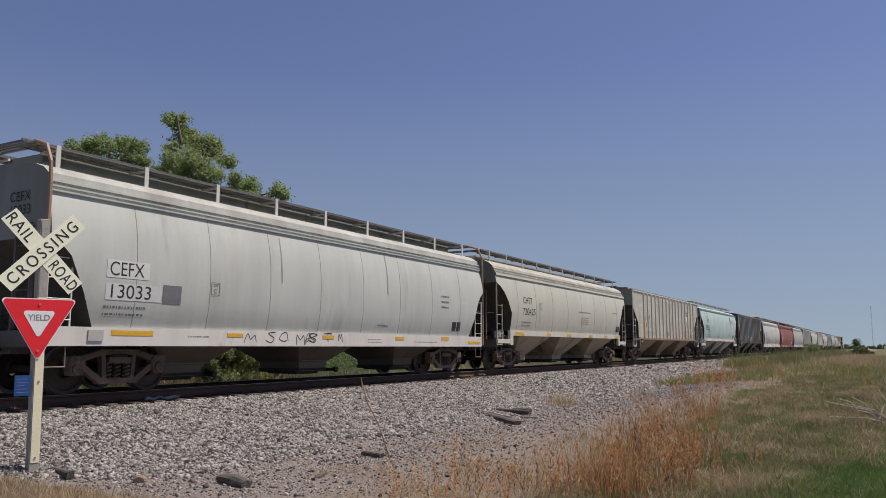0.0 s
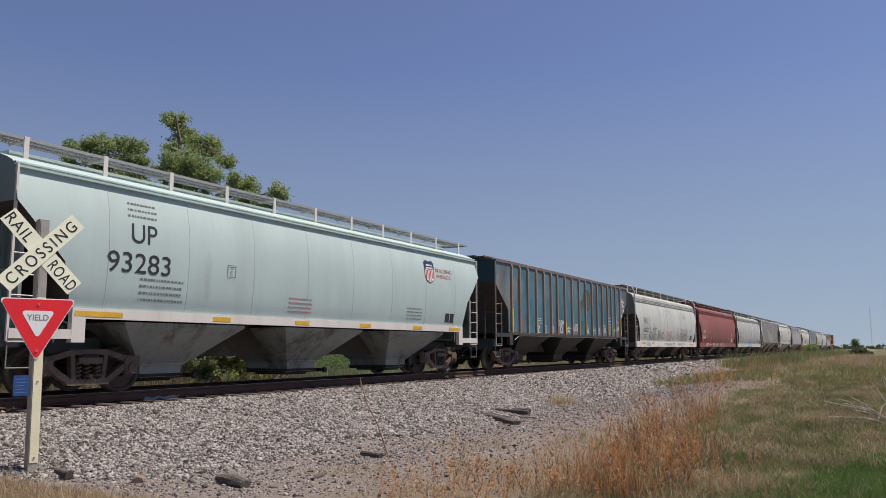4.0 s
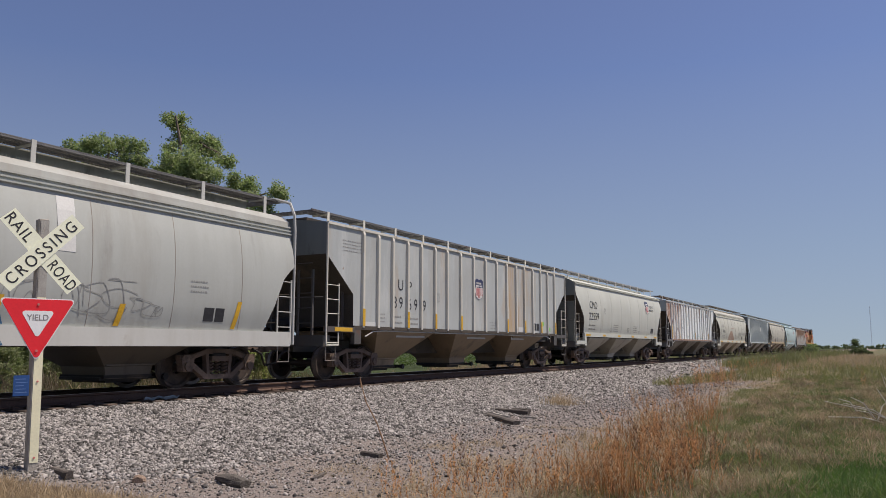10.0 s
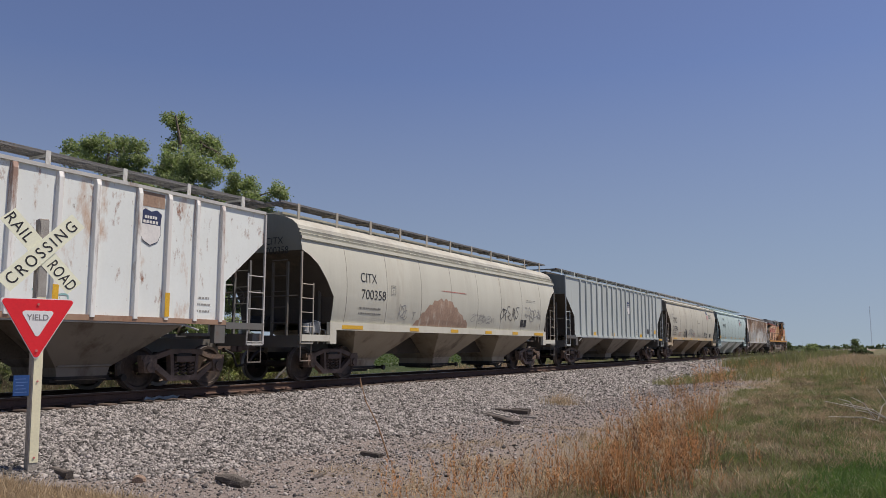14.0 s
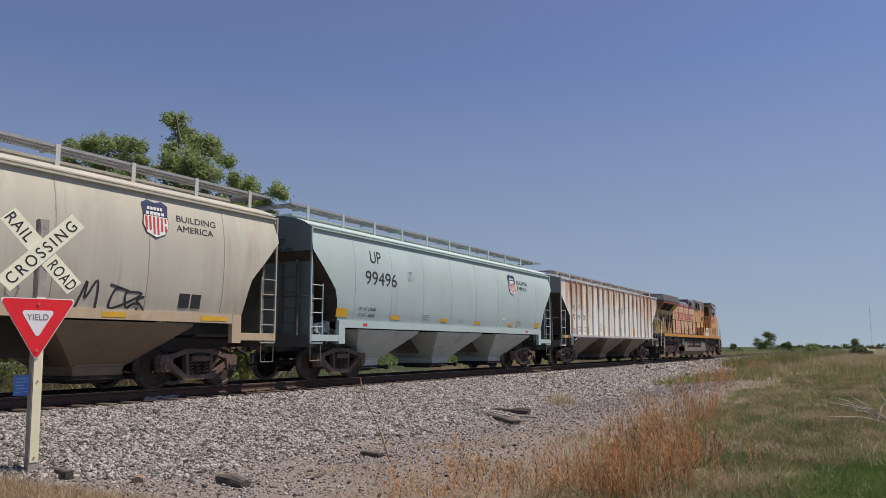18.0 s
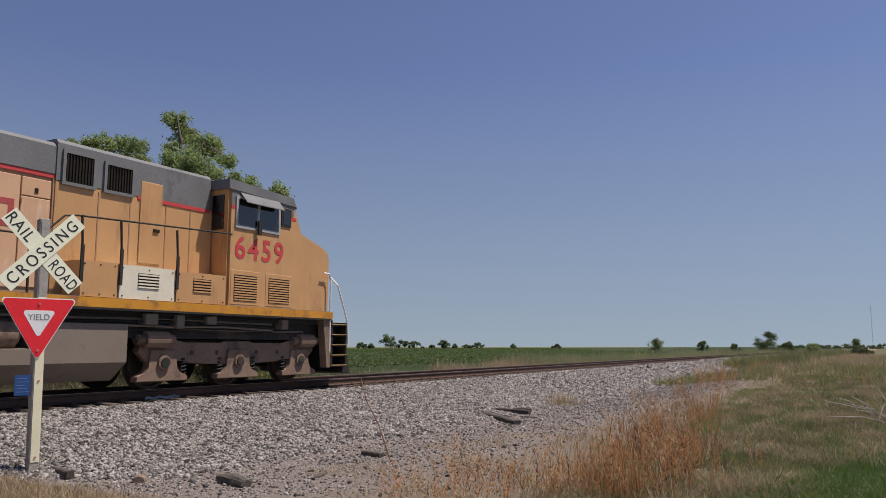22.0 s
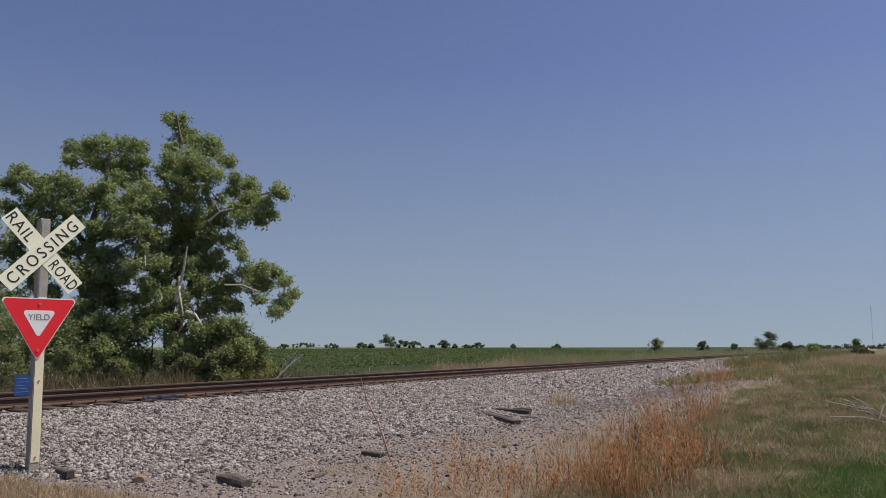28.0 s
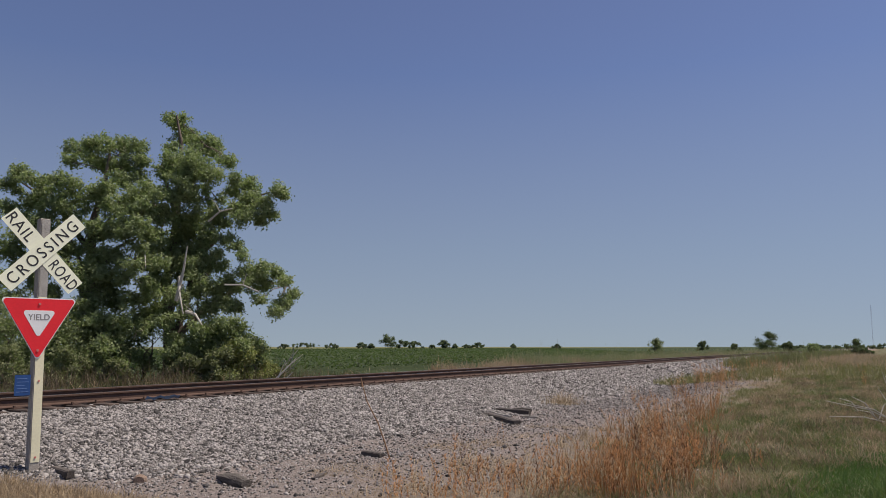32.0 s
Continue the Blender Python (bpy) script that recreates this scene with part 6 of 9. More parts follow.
def shield(car, side, y, z, w, h, striped=True):
    """A heraldic shield emblem as plain coloured shapes."""
    def outline(k):
        q = w / 2 * k
        return [(-q * 0.55, h * 0.50 * k), (0, h * 0.44 * k), (q * 0.55, h * 0.50 * k), (q, h * 0.40 * k), (q * 0.92, h * 0.1 * k), (q, -h * 0.15 * k),
                (q * 0.72, -h * 0.38 * k), (0, -h * 0.5 * k), (-q * 0.72, -h * 0.38 * k), (-q, -h * 0.15 * k), (-q * 0.92, h * 0.1 * k), (-q, h * 0.40 * k)]

    def face(name, pts, mat, lift, parent):
        bm = bm_new()
        bm.faces.new([bm.verts.new((side(z + b) + lift, y + a, z + b)) for a, b in pts])
        return part(name, bm, mat, parent)
    emb = face("shield_emblem", outline(1.0), SHIELD_NAVY, 0.012, car)
    low = [(a, min(b, h * 0.08)) for a, b in outline(0.955) if b < h * 0.3]
    face("shield_field", low, SHIELD_WHITE, 0.016, emb)
    bm = bm_new()
    for r, half in ((h * 0.28, 0.30), (h * 0.15, 0.36)):       # two lines of lettering as plain bars
        for k in range(5):
            a = -w * half + w * 2 * half * k / 5
            bm.faces.new([bm.verts.new((side(z + q) + 0.016, y + p, z + q)) for p, q in ((a, r - h * 0.04), (a + w * half * 0.30, r - h * 0.04), (a + w * half * 0.30, r + h * 0.04), (a, r + h * 0.04))])
    tagged(part("shield_lines", bm, SHIELD_WHITE, emb), kind="stuff")
    if striped:
        bm = bm_new()
        for k in range(6):
            a = -w * 0.40 + w * 0.80 * k / 5.5
            d = -h * (0.40 if abs(a + w * 0.035) < w * 0.2 else 0.30)
            bm.faces.new([bm.verts.new((side(z + q) + 0.019, y + p, z + q)) for p, q in ((a, d), (a + w * 0.075, d), (a + w * 0.075, h * 0.06), (a, h * 0.06))])
        tagged(part("shield_stripes", bm, SHIELD_RED, emb), kind="stuff")


def slogan(car, side, y, z, w, h, mat=None):
    """Two short lines of a painted motto."""
    for text, up in (("BUILDING", 0.58), ("AMERICA", 0.0)):
        ob = lettering("lettering", text, 0.52 * h, Matrix.Identity(4), mat or INK, car)
        wide = max(v.co.x for v in ob.data.vertices)
        ob.data.transform(Matrix.Diagonal((w * (1.0 if up else 0.92) / wide, 1, 1, 1)))
        ob.data.transform(pose(0, y, z + up * h, 90, 0, 90))
        conform(ob.data, side, 0.006)


def placard(car, side, y, z, mat=None):
    """The little framed plate-C box."""
    bm = bm_new()
    for a, b, c, d in ((0, 0.24, 0, 0.012), (0, 0.24, 0.248, 0.26), (0, 0.012, 0, 0.26), (0.228, 0.24, 0, 0.26), (0.06, 0.18, 0.20, 0.215)):
        bm.faces.new([bm.verts.new((side(z + q) + 0.010, y + p, z + q)) for p, q in ((a, c), (b, c), (b, d), (a, d))])
    part("plate_box", bm, mat or PRINT, car)
    marks(car, [("C", 0.12, y + 0.075, z + 0.05, mat or PRINT, 1.0)], side)


def reflectors(car, x, rects, mat=None):
    for y0, y1, z0, z1 in rects:
        bm = bm_new()
        box(bm, x, x + 0.006, y0, y1, z0, z1)
        part("reflector_strip", bm, mat or YELLOW_MARK, car, "yellow reflective strip")


def inspection_block(car, side, y, z, mat=None):
    patch(car, "stencil_block", side, [(y, y + 0.27, z, z + 0.28), (y + 0.31, y + 0.56, z, z + 0.28)], mat or INK)


def end_marks(car, L, text1, text2, mat=None):
    for k, t in enumerate((text1, text2)):
        ob = lettering("lettering", t, 0.25, pose(0.35, -L / 2 + 0.012 if not k else -L / 2 + 0.012, 3.35 - 0.24 * k, 90, 0, 0), mat or INK, car)


def block_piece(car, side, y0, z0, width, height, n):
    """A sprayed piece of fat, slanted block shapes with dark outlines, across the sill and the side above it."""
    for k in range(n):
        a = y0 + width * k / n
        w = width / n * 1.08
        top = z0 + height * (0.92 + 0.10 * (k % 2))
        lean = (-0.06, 0.05, -0.03, 0.08)[k % 4]
        for name, grow_by, lift, mat in (("spray_outline", 0.03, 0.004, SPRAY_NAVY), ("spray_fill", 0.0, 0.007, SPRAY_BLUE)):
            bm = bm_new()
            for lo, hi, f in ((z0 - grow_by, 1.186, lambda z: 1.536), (1.20, top + grow_by, side)):
                for j in range(3):
                    za, zb = lo + (hi - lo) * j / 3, lo + (hi - lo) * (j + 1) / 3
                    q = [(a - grow_by + lean * (za - z0), za), (a + w + grow_by - 0.06 * j - lean * 0.5, za), (a + w + grow_by - 0.06 * (j + 1) - lean * 0.5, zb), (a - grow_by + lean * (zb - z0), zb)]
                    bm.faces.new([bm.verts.new((f(z) + lift, y, z)) for y, z in q])
            part(name, bm, mat, car)
        bm = bm_new()
        c = a + w * 0.45
        bm.faces.new([bm.verts.new((side(z) + 0.010, y, z)) for y, z in ((c - 0.07, 1.24), (c + 0.10, 1.24), (c + 0.04, 1.40), (c - 0.05, 1.42))])
        part("spray_hole", bm, SPRAY_NAVY, car)


def detail_a(car, L, side):
    patches(car, "repaint_patch", side, [(-6.98, -6.05, 2.08, 2.40), (-6.98, -5.75, 1.68, 1.98)], PATCH_WHITE)
    marks(car, [("CEFX", 0.36, -6.93, 2.12, INK, 0.88), ("13033", 0.35, -6.95, 1.72, INK, 1.12)], side)
    patch(car, "grey_patch", side, [(-5.72, -5.27, 1.66, 2.02)], PLATE_GREY)
    placard(car, side, -4.5, 1.90)
    small_print(car, side, [(-7.0, 1.36, 0.95, 0.26, 2), (5.1, 2.0, 0.5, 0.5, 3), (1.6, 1.35, 0.6, 0.16, 1)], PRINT, MARKS_RG)
    inspection_block(car, side, 5.85, 1.36)
    x = 1.536
    reflectors(car, x, [(-6.78, -5.86, 1.05, 1.14), (-3.94, -3.48, 1.05, 1.13), (-0.74, -0.28, 1.04, 1.13), (2.55, 3.01, 1.04, 1.13), (5.21, 5.66, 1.04, 1.15), (7.0, 7.9, 0.95, 1.03)])
    scrawl(car, lambda z: x - 0.004, -3.3, 0.89, 3.4, 0.28, 13, SPRAY_BLACK, MARKS_RG, 0.022)
    patches(car, "dark_streak", side, [(-2.36, -2.32, 2.3, 3.35), (2.04, 2.09, 2.3, 3.40)], SPRAY_DUST)
    small_print(car, lambda z: x - 0.004, [(-5.0, 1.0, 0.6, 0.1, 1), (1.2, 0.94, 0.7, 0.14, 2), (3.6, 0.95, 1.4, 0.08, 1)], PRINT, MARKS_RG)
    bm = bm_new()
    box(bm, 1.535, 1.56, -7.25, -6.95, 0.95, 1.14)
    part("jacking_bracket", bm, PATCH_GREY, car)
    end_marks(car, L, "CEFX", "13033")


def detail_b(car, L, side):
    marks(car, [("CHTT", 0.36, -5.82, 2.52, INK, 0.95), ("720425", 0.36, -5.88, 2.09, INK, 1.18)], side)
    small_print(car, side, [(-5.95, 1.60, 0.95, 0.26, 2), (5.6, 2.5, 1.0, 0.12, 1), (-6.3, 1.50, 1.0, 0.05, 1)], PRINT, MARKS_RG)
    small_print(car, side, [(0.46, 2.36, 1.85, 0.14, 1), (0.8, 1.86, 1.1, 0.36, 4)], MARK_RED, MARKS_RG)
    placard(car, side, -4.2, 2.35)
    inspection_block(car, side, 6.2, 1.62)
    reflectors(car, 1.536, [(-6.53, -5.65, 1.30, 1.40), (-3.3, -2.85, 1.30, 1.40), (-0.9, -0.4, 1.30, 1.40), (2.0, 2.5, 1.30, 1.40), (4.3, 4.8, 1.30, 1.40), (6.1, 6.8, 1.30, 1.40)])
    end_marks(car, L, "CHTT", "720425")


def patches(car, name, side, rects, mat):
    for r in rects:
        patch(car, name, side, [r], mat)


def split_marks(car, side, chars, size, mat=None, width=1.0):
    marks(car, [(c, size, y, z, mat or INK, width) for c, y, z in chars], side)


def detail_c(car, L, side):
    ink = SPRAY_BLACK
    split_marks(car, side, [("U", -6.18, 2.42), ("P", -5.25, 2.40)], 0.46, ink)
    split_marks(car, side, [("8", -6.38, 1.97), ("4", -6.0, 1.96), ("6", -5.49, 1.96), ("2", -5.16, 1.96), ("1", -4.52, 1.96)], 0.48, ink, 0.9)
    shield(car, side, 4.93, 2.92, 0.62, 0.74, False)
    scrawl(car, side, 3.72, 1.45, 0.6, 0.52, 4, SPRAY_RED, MARKS_RG, 0.03)
    scrawl(car, side, -2.0, 1.5, 2.2, 0.35, 6, SPRAY_DUST, MARKS_RG, 0.015)
    small_print(car, side, [(-6.3, 1.5, 0.8, 0.3, 3), (-5.4, 1.5, 0.7, 0.3, 3), (-4.5, 1.55, 0.4, 0.3, 3)], SPRAY_DUST, MARKS_RG)
    patches(car, "white_card", side, [(-6.5, -6.05, 1.55, 1.8)], PATCH_WHITE)
    patches(car, "green_card", side, [(5.5, 5.8, 1.45, 1.62), (6.2, 6.45, 1.75, 1.9)], GREEN_TAG)
    inspection_block(car, side, 6.1, 1.5)
    for y in (-L / 2 + 1.3, -3.78, -0.92, 1.72, 4.45, 7.4):
        y = post_near("C", y)
        reflectors(car, 1.571, [(y - 0.055, y + 0.055, 1.40, 1.86 if abs(y) < 6.4 else 2.32)])


def detail_d(car, L, side):
    marks(car, [("UP", 0.52, -6.06, 2.76, INK, 0.97), ("93283", 0.53, -6.55, 2.20, INK, 1.12)], side)
    shield(car, side, 4.88, 3.14, 0.6, 0.70)
    slogan(car, side, 5.25, 2.98, 1.05, 0.32, MARK_RED)
    placard(car, side, -3.6, 2.3)
    small_print(car, side, [(-5.8, 1.66, 1.1, 0.5, 4), (3.6, 1.62, 0.9, 0.4, 4), (-6.1, 3.2, 0.7, 0.35, 3)], PRINT, MARKS_RG)
    small_print(car, side, [(-1.6, 1.62, 0.9, 0.4, 4)], MARK_RED, MARKS_RG)
    inspection_block(car, side, 5.9, 1.62)
    reflectors(car, 1.536, [(-7.07, -6.1, 1.37, 1.46), (-3.9, -3.4, 1.37, 1.46), (-1.3, -0.8, 1.37, 1.46), (1.3, 1.8, 1.37, 1.46), (4.0, 4.5, 1.37, 1.46), (6.2, 6.9, 1.37, 1.46)])
    end_marks(car, L, "UP", "93283")


def detail_e(car, L, side):
    split_marks(car, side, [("Z", -4.43, 1.42), ("E", -3.63, 1.43), ("R", -2.87, 1.44), ("O", -1.9, 1.45), ("N", 1.56, 1.46), ("H", 2.58, 1.48), ("E", 3.42, 1.50), ("R", 4.28, 1.52)], 0.42, SPRAY_WHITE, 1.1)
    for y, z, w, h, n in ((-2.1, 1.72, 0.66, 0.28, 3), (-1.15, 1.46, 0.55, 0.26, 2), (-0.3, 1.52, 0.65, 0.32, 3), (7.35, 3.18, 0.5, 0.2, 3), (7.42, 2.92, 0.4, 0.2, 2), (7.5, 2.66, 0.36, 0.2, 2), (7.3, 2.38, 0.32, 0.2, 2), (6.42, 1.98, 0.42, 0.26, 3), (6.45, 1.66, 0.36, 0.28, 3)):
        scrawl(car, side, y, z, w, h, n, SPRAY_WHITE, MARKS_RG, 0.035)
    scrawl(car, side, 0.6, 1.74, 0.6, 0.26, 3, OCHRE_SPRAY, MARKS_RG, 0.03)
    # a faded round herald with a rising bar across it; the words on it are plain bars
    def round_field(name, r0, r1, lift, mat, parent, label=""):
        bm = bm_new()
        n = 28
        for k in range(n):
            a, b = 2 * math.pi * k / n, 2 * math.pi * (k + 1) / n
            bm.faces.new([bm.verts.new((1.5 + lift, 1.72 + r * math.cos(t), 3.02 + r * math.sin(t))) for r, t in ((r0, a), (r1, a), (r1, b), (r0, b))])
        return part(name, bm, mat, parent, label)
    herald = round_field("round_herald", 0.50, 0.56, 0.006, OCHRE_SPRAY, car, "faded ochre ring emblem with a rising bar")
    round_field("herald_field", 0.02, 0.50, 0.004, HERALD_DARK, herald)

    def rising(name, rects, lift, mat):
        bm = bm_new()
        for y0, y1, z0, z1 in rects:
            bm.faces.new([bm.verts.new((1.5 + lift, y, z + 0.32 * (y - 1.72))) for y, z in ((y0, z0), (y1, z0), (y1, z1), (y0, z1))])
        return part(name, bm, mat, herald)
    rising("herald_bar", [(0.75, 2.72, 2.84, 3.22)], 0.009, HERALD_DARK)
    rising("herald_edge", [(0.75, 2.72, 2.82, 2.86), (0.75, 2.72, 3.20, 3.24)], 0.012, OCHRE_SPRAY)
    tagged(rising("herald_lines", [(0.9 + 0.25 * k, 1.06 + 0.25 * k, 2.92, 3.13) for k in range(7)], 0.012, OCHRE_SPRAY), kind="stuff")
    tagged(rising("herald_lines", [(1.42 + 0.11 * k, 1.48 + 0.11 * k, 3.30, 3.40) for k in range(6)], 0.012, OCHRE_SPRAY), kind="stuff")
    placard(car, side, 4.2, 1.66, INK_WHITE)
    placard(car, side, 5.25, 1.62, INK_WHITE)
    small_print(car, side, [(-4.45, 1.76, 0.5, 0.28, 3), (5.0, 1.9, 0.6, 0.5, 3), (5.0, 1.5, 0.6, 0.1, 1)], INK_WHITE, MARKS_RG)
    patches(car, "green_card", side, [(5.95, 6.25, 1.6, 1.78)], GREEN_TAG)
    patches(car, "red_card", side, [(6.62, 6.8, 1.45, 1.55)], SHIELD_RED)
    for y in (-7.2, -4.3, -1.3, 1.5, 4.55, 7.12):
        y = post_near("E", y)
        reflectors(car, 1.571, [(y - 0.055, y + 0.055, 1.45, 1.92 if abs(y) < 6.5 else 2.3)])


def detail_f(car, L, side):
    patches(car, "repaint_patch", side, [(-6.78, -5.1, 1.85, 2.62)], PATCH_GREY)
    marks(car, [("FURX", 0.42, -6.68, 2.23, INK, 0.82), ("840826", 0.38, -6.82, 1.72, INK, 1.05)], side)
    small_print(car, side, [(-6.7, 1.36, 0.8, 0.28, 2), (5.7, 1.8, 0.5, 0.3, 3)], PRINT, MARKS_RG)
    scrawl(car, side, -5.3, 1.24, 3.2, 0.74, 7, SPRAY_GREEN, MARKS_RG, 0.10)
    scrawl(car, side, -5.3, 1.24, 3.2, 0.78, 7, SPRAY_DUST, MARKS_RG, 0.03)
    scrawl(car, side, -2.0, 1.26, 3.5, 0.70, 8, SPRAY_PINK, MARKS_RG, 0.12)
    scrawl(car, side, -1.9, 1.30, 3.3, 0.66, 8, PATCH_WHITE, MARKS_RG, 0.03)
    scrawl(car, side, 1.75, 1.24, 3.5, 0.85, 8, PLATE_GREY, MARKS_RG, 0.022)
    scrawl(car, side, 1.85, 1.30, 3.3, 0.72, 8, SPRAY_DUST, MARKS_RG, 0.025)
    scrawl(car, side, -0.9, 2.85, 1.5, 0.4, 6, SPRAY_DUST, MARKS_RG, 0.018)
    scrawl(car, side, 3.1, 2.8, 1.5, 0.4, 6, SPRAY_DUST, MARKS_RG, 0.018)
    patch(car, "white_streak", side, [(-2.22, -2.10, 2.48, 3.40)], PATCH_WHITE)
    placard(car, side, -4.4, 1.90)
    inspection_block(car, side, 5.9, 1.36)
    x = 1.536
    reflectors(car, x, [(-6.9, -6.1, 1.04, 1.13), (-4.67, -4.19, 1.02, 1.13), (-1.56, -1.06, 1.02, 1.12), (0.82, 1.31, 1.02, 1.12), (3.7, 4.2, 1.02, 1.12), (6.0, 6.9, 1.0, 1.08)])
    reflectors(car, x, [(-3.51, -2.49, 0.90, 1.17)], PATCH_WHITE)
    reflectors(car, x, [(-5.9, -5.0, 0.94, 1.15), (-0.9, 0.5, 0.96, 1.12), (2.2, 3.4, 0.96, 1.12)], SPRAY_BLUE)
    end_marks(car, L, "FURX", "840826")


def detail_g(car, L, side):
    patches(car, "repaint_patch", side, [(-7.35, -5.05, 1.62, 3.0), (-8.0, -7.0, 3.02, 3.3)], REPAINT_RED)
    marks(car, [("NDYX", 0.36, -7.05, 1.92, INK_WHITE, 0.95), ("843445", 0.36, -7.2, 1.50, INK_WHITE, 1.0)], side)
    placard(car, side, -4.42, 1.92, INK_WHITE)
    small_print(car, side, [(5.7, 1.75, 0.5, 0.3, 3)], INK_WHITE, MARKS_RG)
    inspection_block(car, side, 5.75, 1.34, INK_WHITE)
    x = 1.532
    for y, w in ((-5.8, 0.95), (-3.0, 0.8), (-1.6, 0.75)):
        scrawl(car, lambda z: x, y, 0.90, w, 0.26, 5, SPRAY_WHITE, MARKS_RG, 0.045)
    scrawl(car, lambda z: x, 0.3, 0.92, 1.1, 0.26, 6, SPRAY_BLUE, MARKS_RG, 0.04)
    small_print(car, lambda z: x, [(-4.9, 1.0, 1.5, 0.1, 1), (1.7, 0.92, 0.5, 0.2, 3), (3.0, 0.98, 1.4, 0.08, 1)], INK_WHITE, MARKS_RG)
    for y in (-7.0, -4.0, -1.45, 1.5, 4.1, 6.6):
        bm = bm_new()
        zz = (1.24, 1.45, 1.66)
        for a, b in zip(zz, zz[1:]):
            bm.faces.new([bm.verts.new((side(z) + 0.010, y + d + (z - 1.24) * 0.25, z)) for d, z in ((0, a), (0.11, a), (0.11, b), (0, b))])
        part("reflector_strip", bm, YELLOW_MARK, car)


def detail_h(car, L, side):
    marks(car, [("NDYX", 0.34, -6.82, 2.13, PLATE_GREY, 0.98), ("515370", 0.34, -6.87, 1.70, PLATE_GREY, 1.0)], side)
    small_print(car, side, [(-6.9, 1.38, 1.0, 0.22, 2), (5.0, 1.9, 0.5, 0.3, 3)], SPRAY_DUST, MARKS_RG)
    placard(car, side, -4.45, 1.9, SPRAY_DUST)
    block_piece(car, side, -1.35, 0.90, 2.6, 0.68, 4)
    scrawl(car, side, 1.1, 1.28, 2.6, 0.75, 5, SPRAY_DUST, MARKS_RG, 0.016)
    scrawl(car, side, 1.15, 1.32, 2.5, 0.62, 5, SPRAY_DUST, MARKS_RG, 0.016)
    scrawl(car, side, 3.6, 1.4, 0.9, 0.35, 4, SPRAY_DUST, MARKS_RG, 0.014)
    scrawl(car, lambda z: 1.53, -6.0, 0.9, 1.6, 0.22, 6, SPRAY_DUST, MARKS_RG, 0.018)
    patch(car, "white_patch", side, [(2.08, 2.42, 2.45, 3.40)], PATCH_WHITE)
    patches(car, "white_card", lambda z: 1.533, [(-6.6, -6.2, 1.0, 1.14)], PATCH_WHITE)
    inspection_block(car, side, 5.4, 1.36)
    for y, zt in ((-7.1, 2.05), (-3.92, 1.64), (-1.6, 1.62), (1.03, 1.66), (3.3, 1.62), (6.2, 1.8)):
        bm = bm_new()
        zz = [1.22 + (zt - 1.22) * k / 4 for k in range(5)]
        for a, b in zip(zz, zz[1:]):
            bm.faces.new([bm.verts.new((side(z) + 0.010, y + d + (z - 1.24) * 0.22, z)) for d, z in ((0, a), (0.12, a), (0.12, b), (0, b))])
        part("reflector_strip", bm, YELLOW_MARK, car)


def detail_i(car, L, side):
    split_marks(car, side, [("U", -5.15, 2.47), ("P", -4.61, 2.45)], 0.45, SPRAY_BLACK)
    split_marks(car, side, [("8", -5.4, 1.95), ("9", -5.08, 1.95), ("6", -4.6, 1.93), ("9", -4.26, 1.93), ("9", -3.76, 1.92)], 0.47, SPRAY_BLACK, 0.9)
    shield(car, side, 0.04, 2.82, 0.62, 0.74)
    small_print(car, side, [(-5.4, 1.45, 0.5, 0.34, 2), (-4.5, 1.45, 0.5, 0.3, 2), (-7.8, 3.3, 1.0, 0.35, 4), (-6.1, 1.5, 0.3, 0.3, 3), (0.9, 1.45, 0.5, 0.3, 3)], SPRAY_DUST, MARKS_RG)
    placard(car, side, -2.95, 2.25, SPRAY_DUST)
    patches(car, "white_card", side, [(-6.8, -6.15, 1.40, 1.52), (3.4, 3.9, 1.42, 1.6)], PATCH_WHITE)
    patches(car, "green_card", side, [(5.7, 6.0, 1.7, 1.85), (6.4, 6.7, 1.5, 1.65)], GREEN_TAG)
    inspection_block(car, side, 4.9, 1.5)
    for y in (-L / 2 + 1.3, -4.72, -3.05, -1.33, 1.9, 3.8, 5.6, 7.2):
        y = post_near("I", y)
        reflectors(car, 1.571, [(y - 0.055, y + 0.055, 1.40, 1.86)])
    reflectors(car, 1.552, [(-L / 2 + 0.35, -L / 2 + 1.1, 1.24, 1.34)])
    patches(car, "stencil_panel", lambda z: 1.36, [(-5.0, -3.4, 1.12, 1.26), (-0.6, 0.8, 1.12, 1.26), (3.0, 4.2, 1.12, 1.26)], PATCH_GREY)


def detail_j(car, L, side):
    marks(car, [("CMO", 0.50, -6.12, 2.68, INK, 0.98), ("22559", 0.50, -6.24, 2.14, INK, 1.2)], side)
    shield(car, side, 4.36, 3.14, 0.66, 0.76)
    slogan(car, side, 4.85, 2.95, 1.0, 0.36)
    placard(car, side, -3.95, 2.49)
    small_print(car, side, [(-6.2, 1.62, 1.0, 0.34, 2), (-2.3, 1.62, 0.85, 0.4, 4), (-2.9, 1.6, 0.45, 0.2, 3), (0.2, 1.62, 0.4, 0.3, 3), (1.4, 1.62, 0.8, 0.4, 4), (2.4, 1.6, 0.4, 0.15, 2)], PRINT, MARKS_RG)
    inspection_block(car, side, 5.15, 1.66)
    reflectors(car, 1.536, [(-6.6, -5.9, 1.37, 1.46), (-4.03, -3.59, 1.37, 1.46), (-1.47, -1.05, 1.37, 1.46), (1.1, 1.55, 1.37, 1.46), (3.8, 4.3, 1.37, 1.46), (5.9, 6.6, 1.37, 1.46)])
    end_marks(car, L, "CMO", "22559")


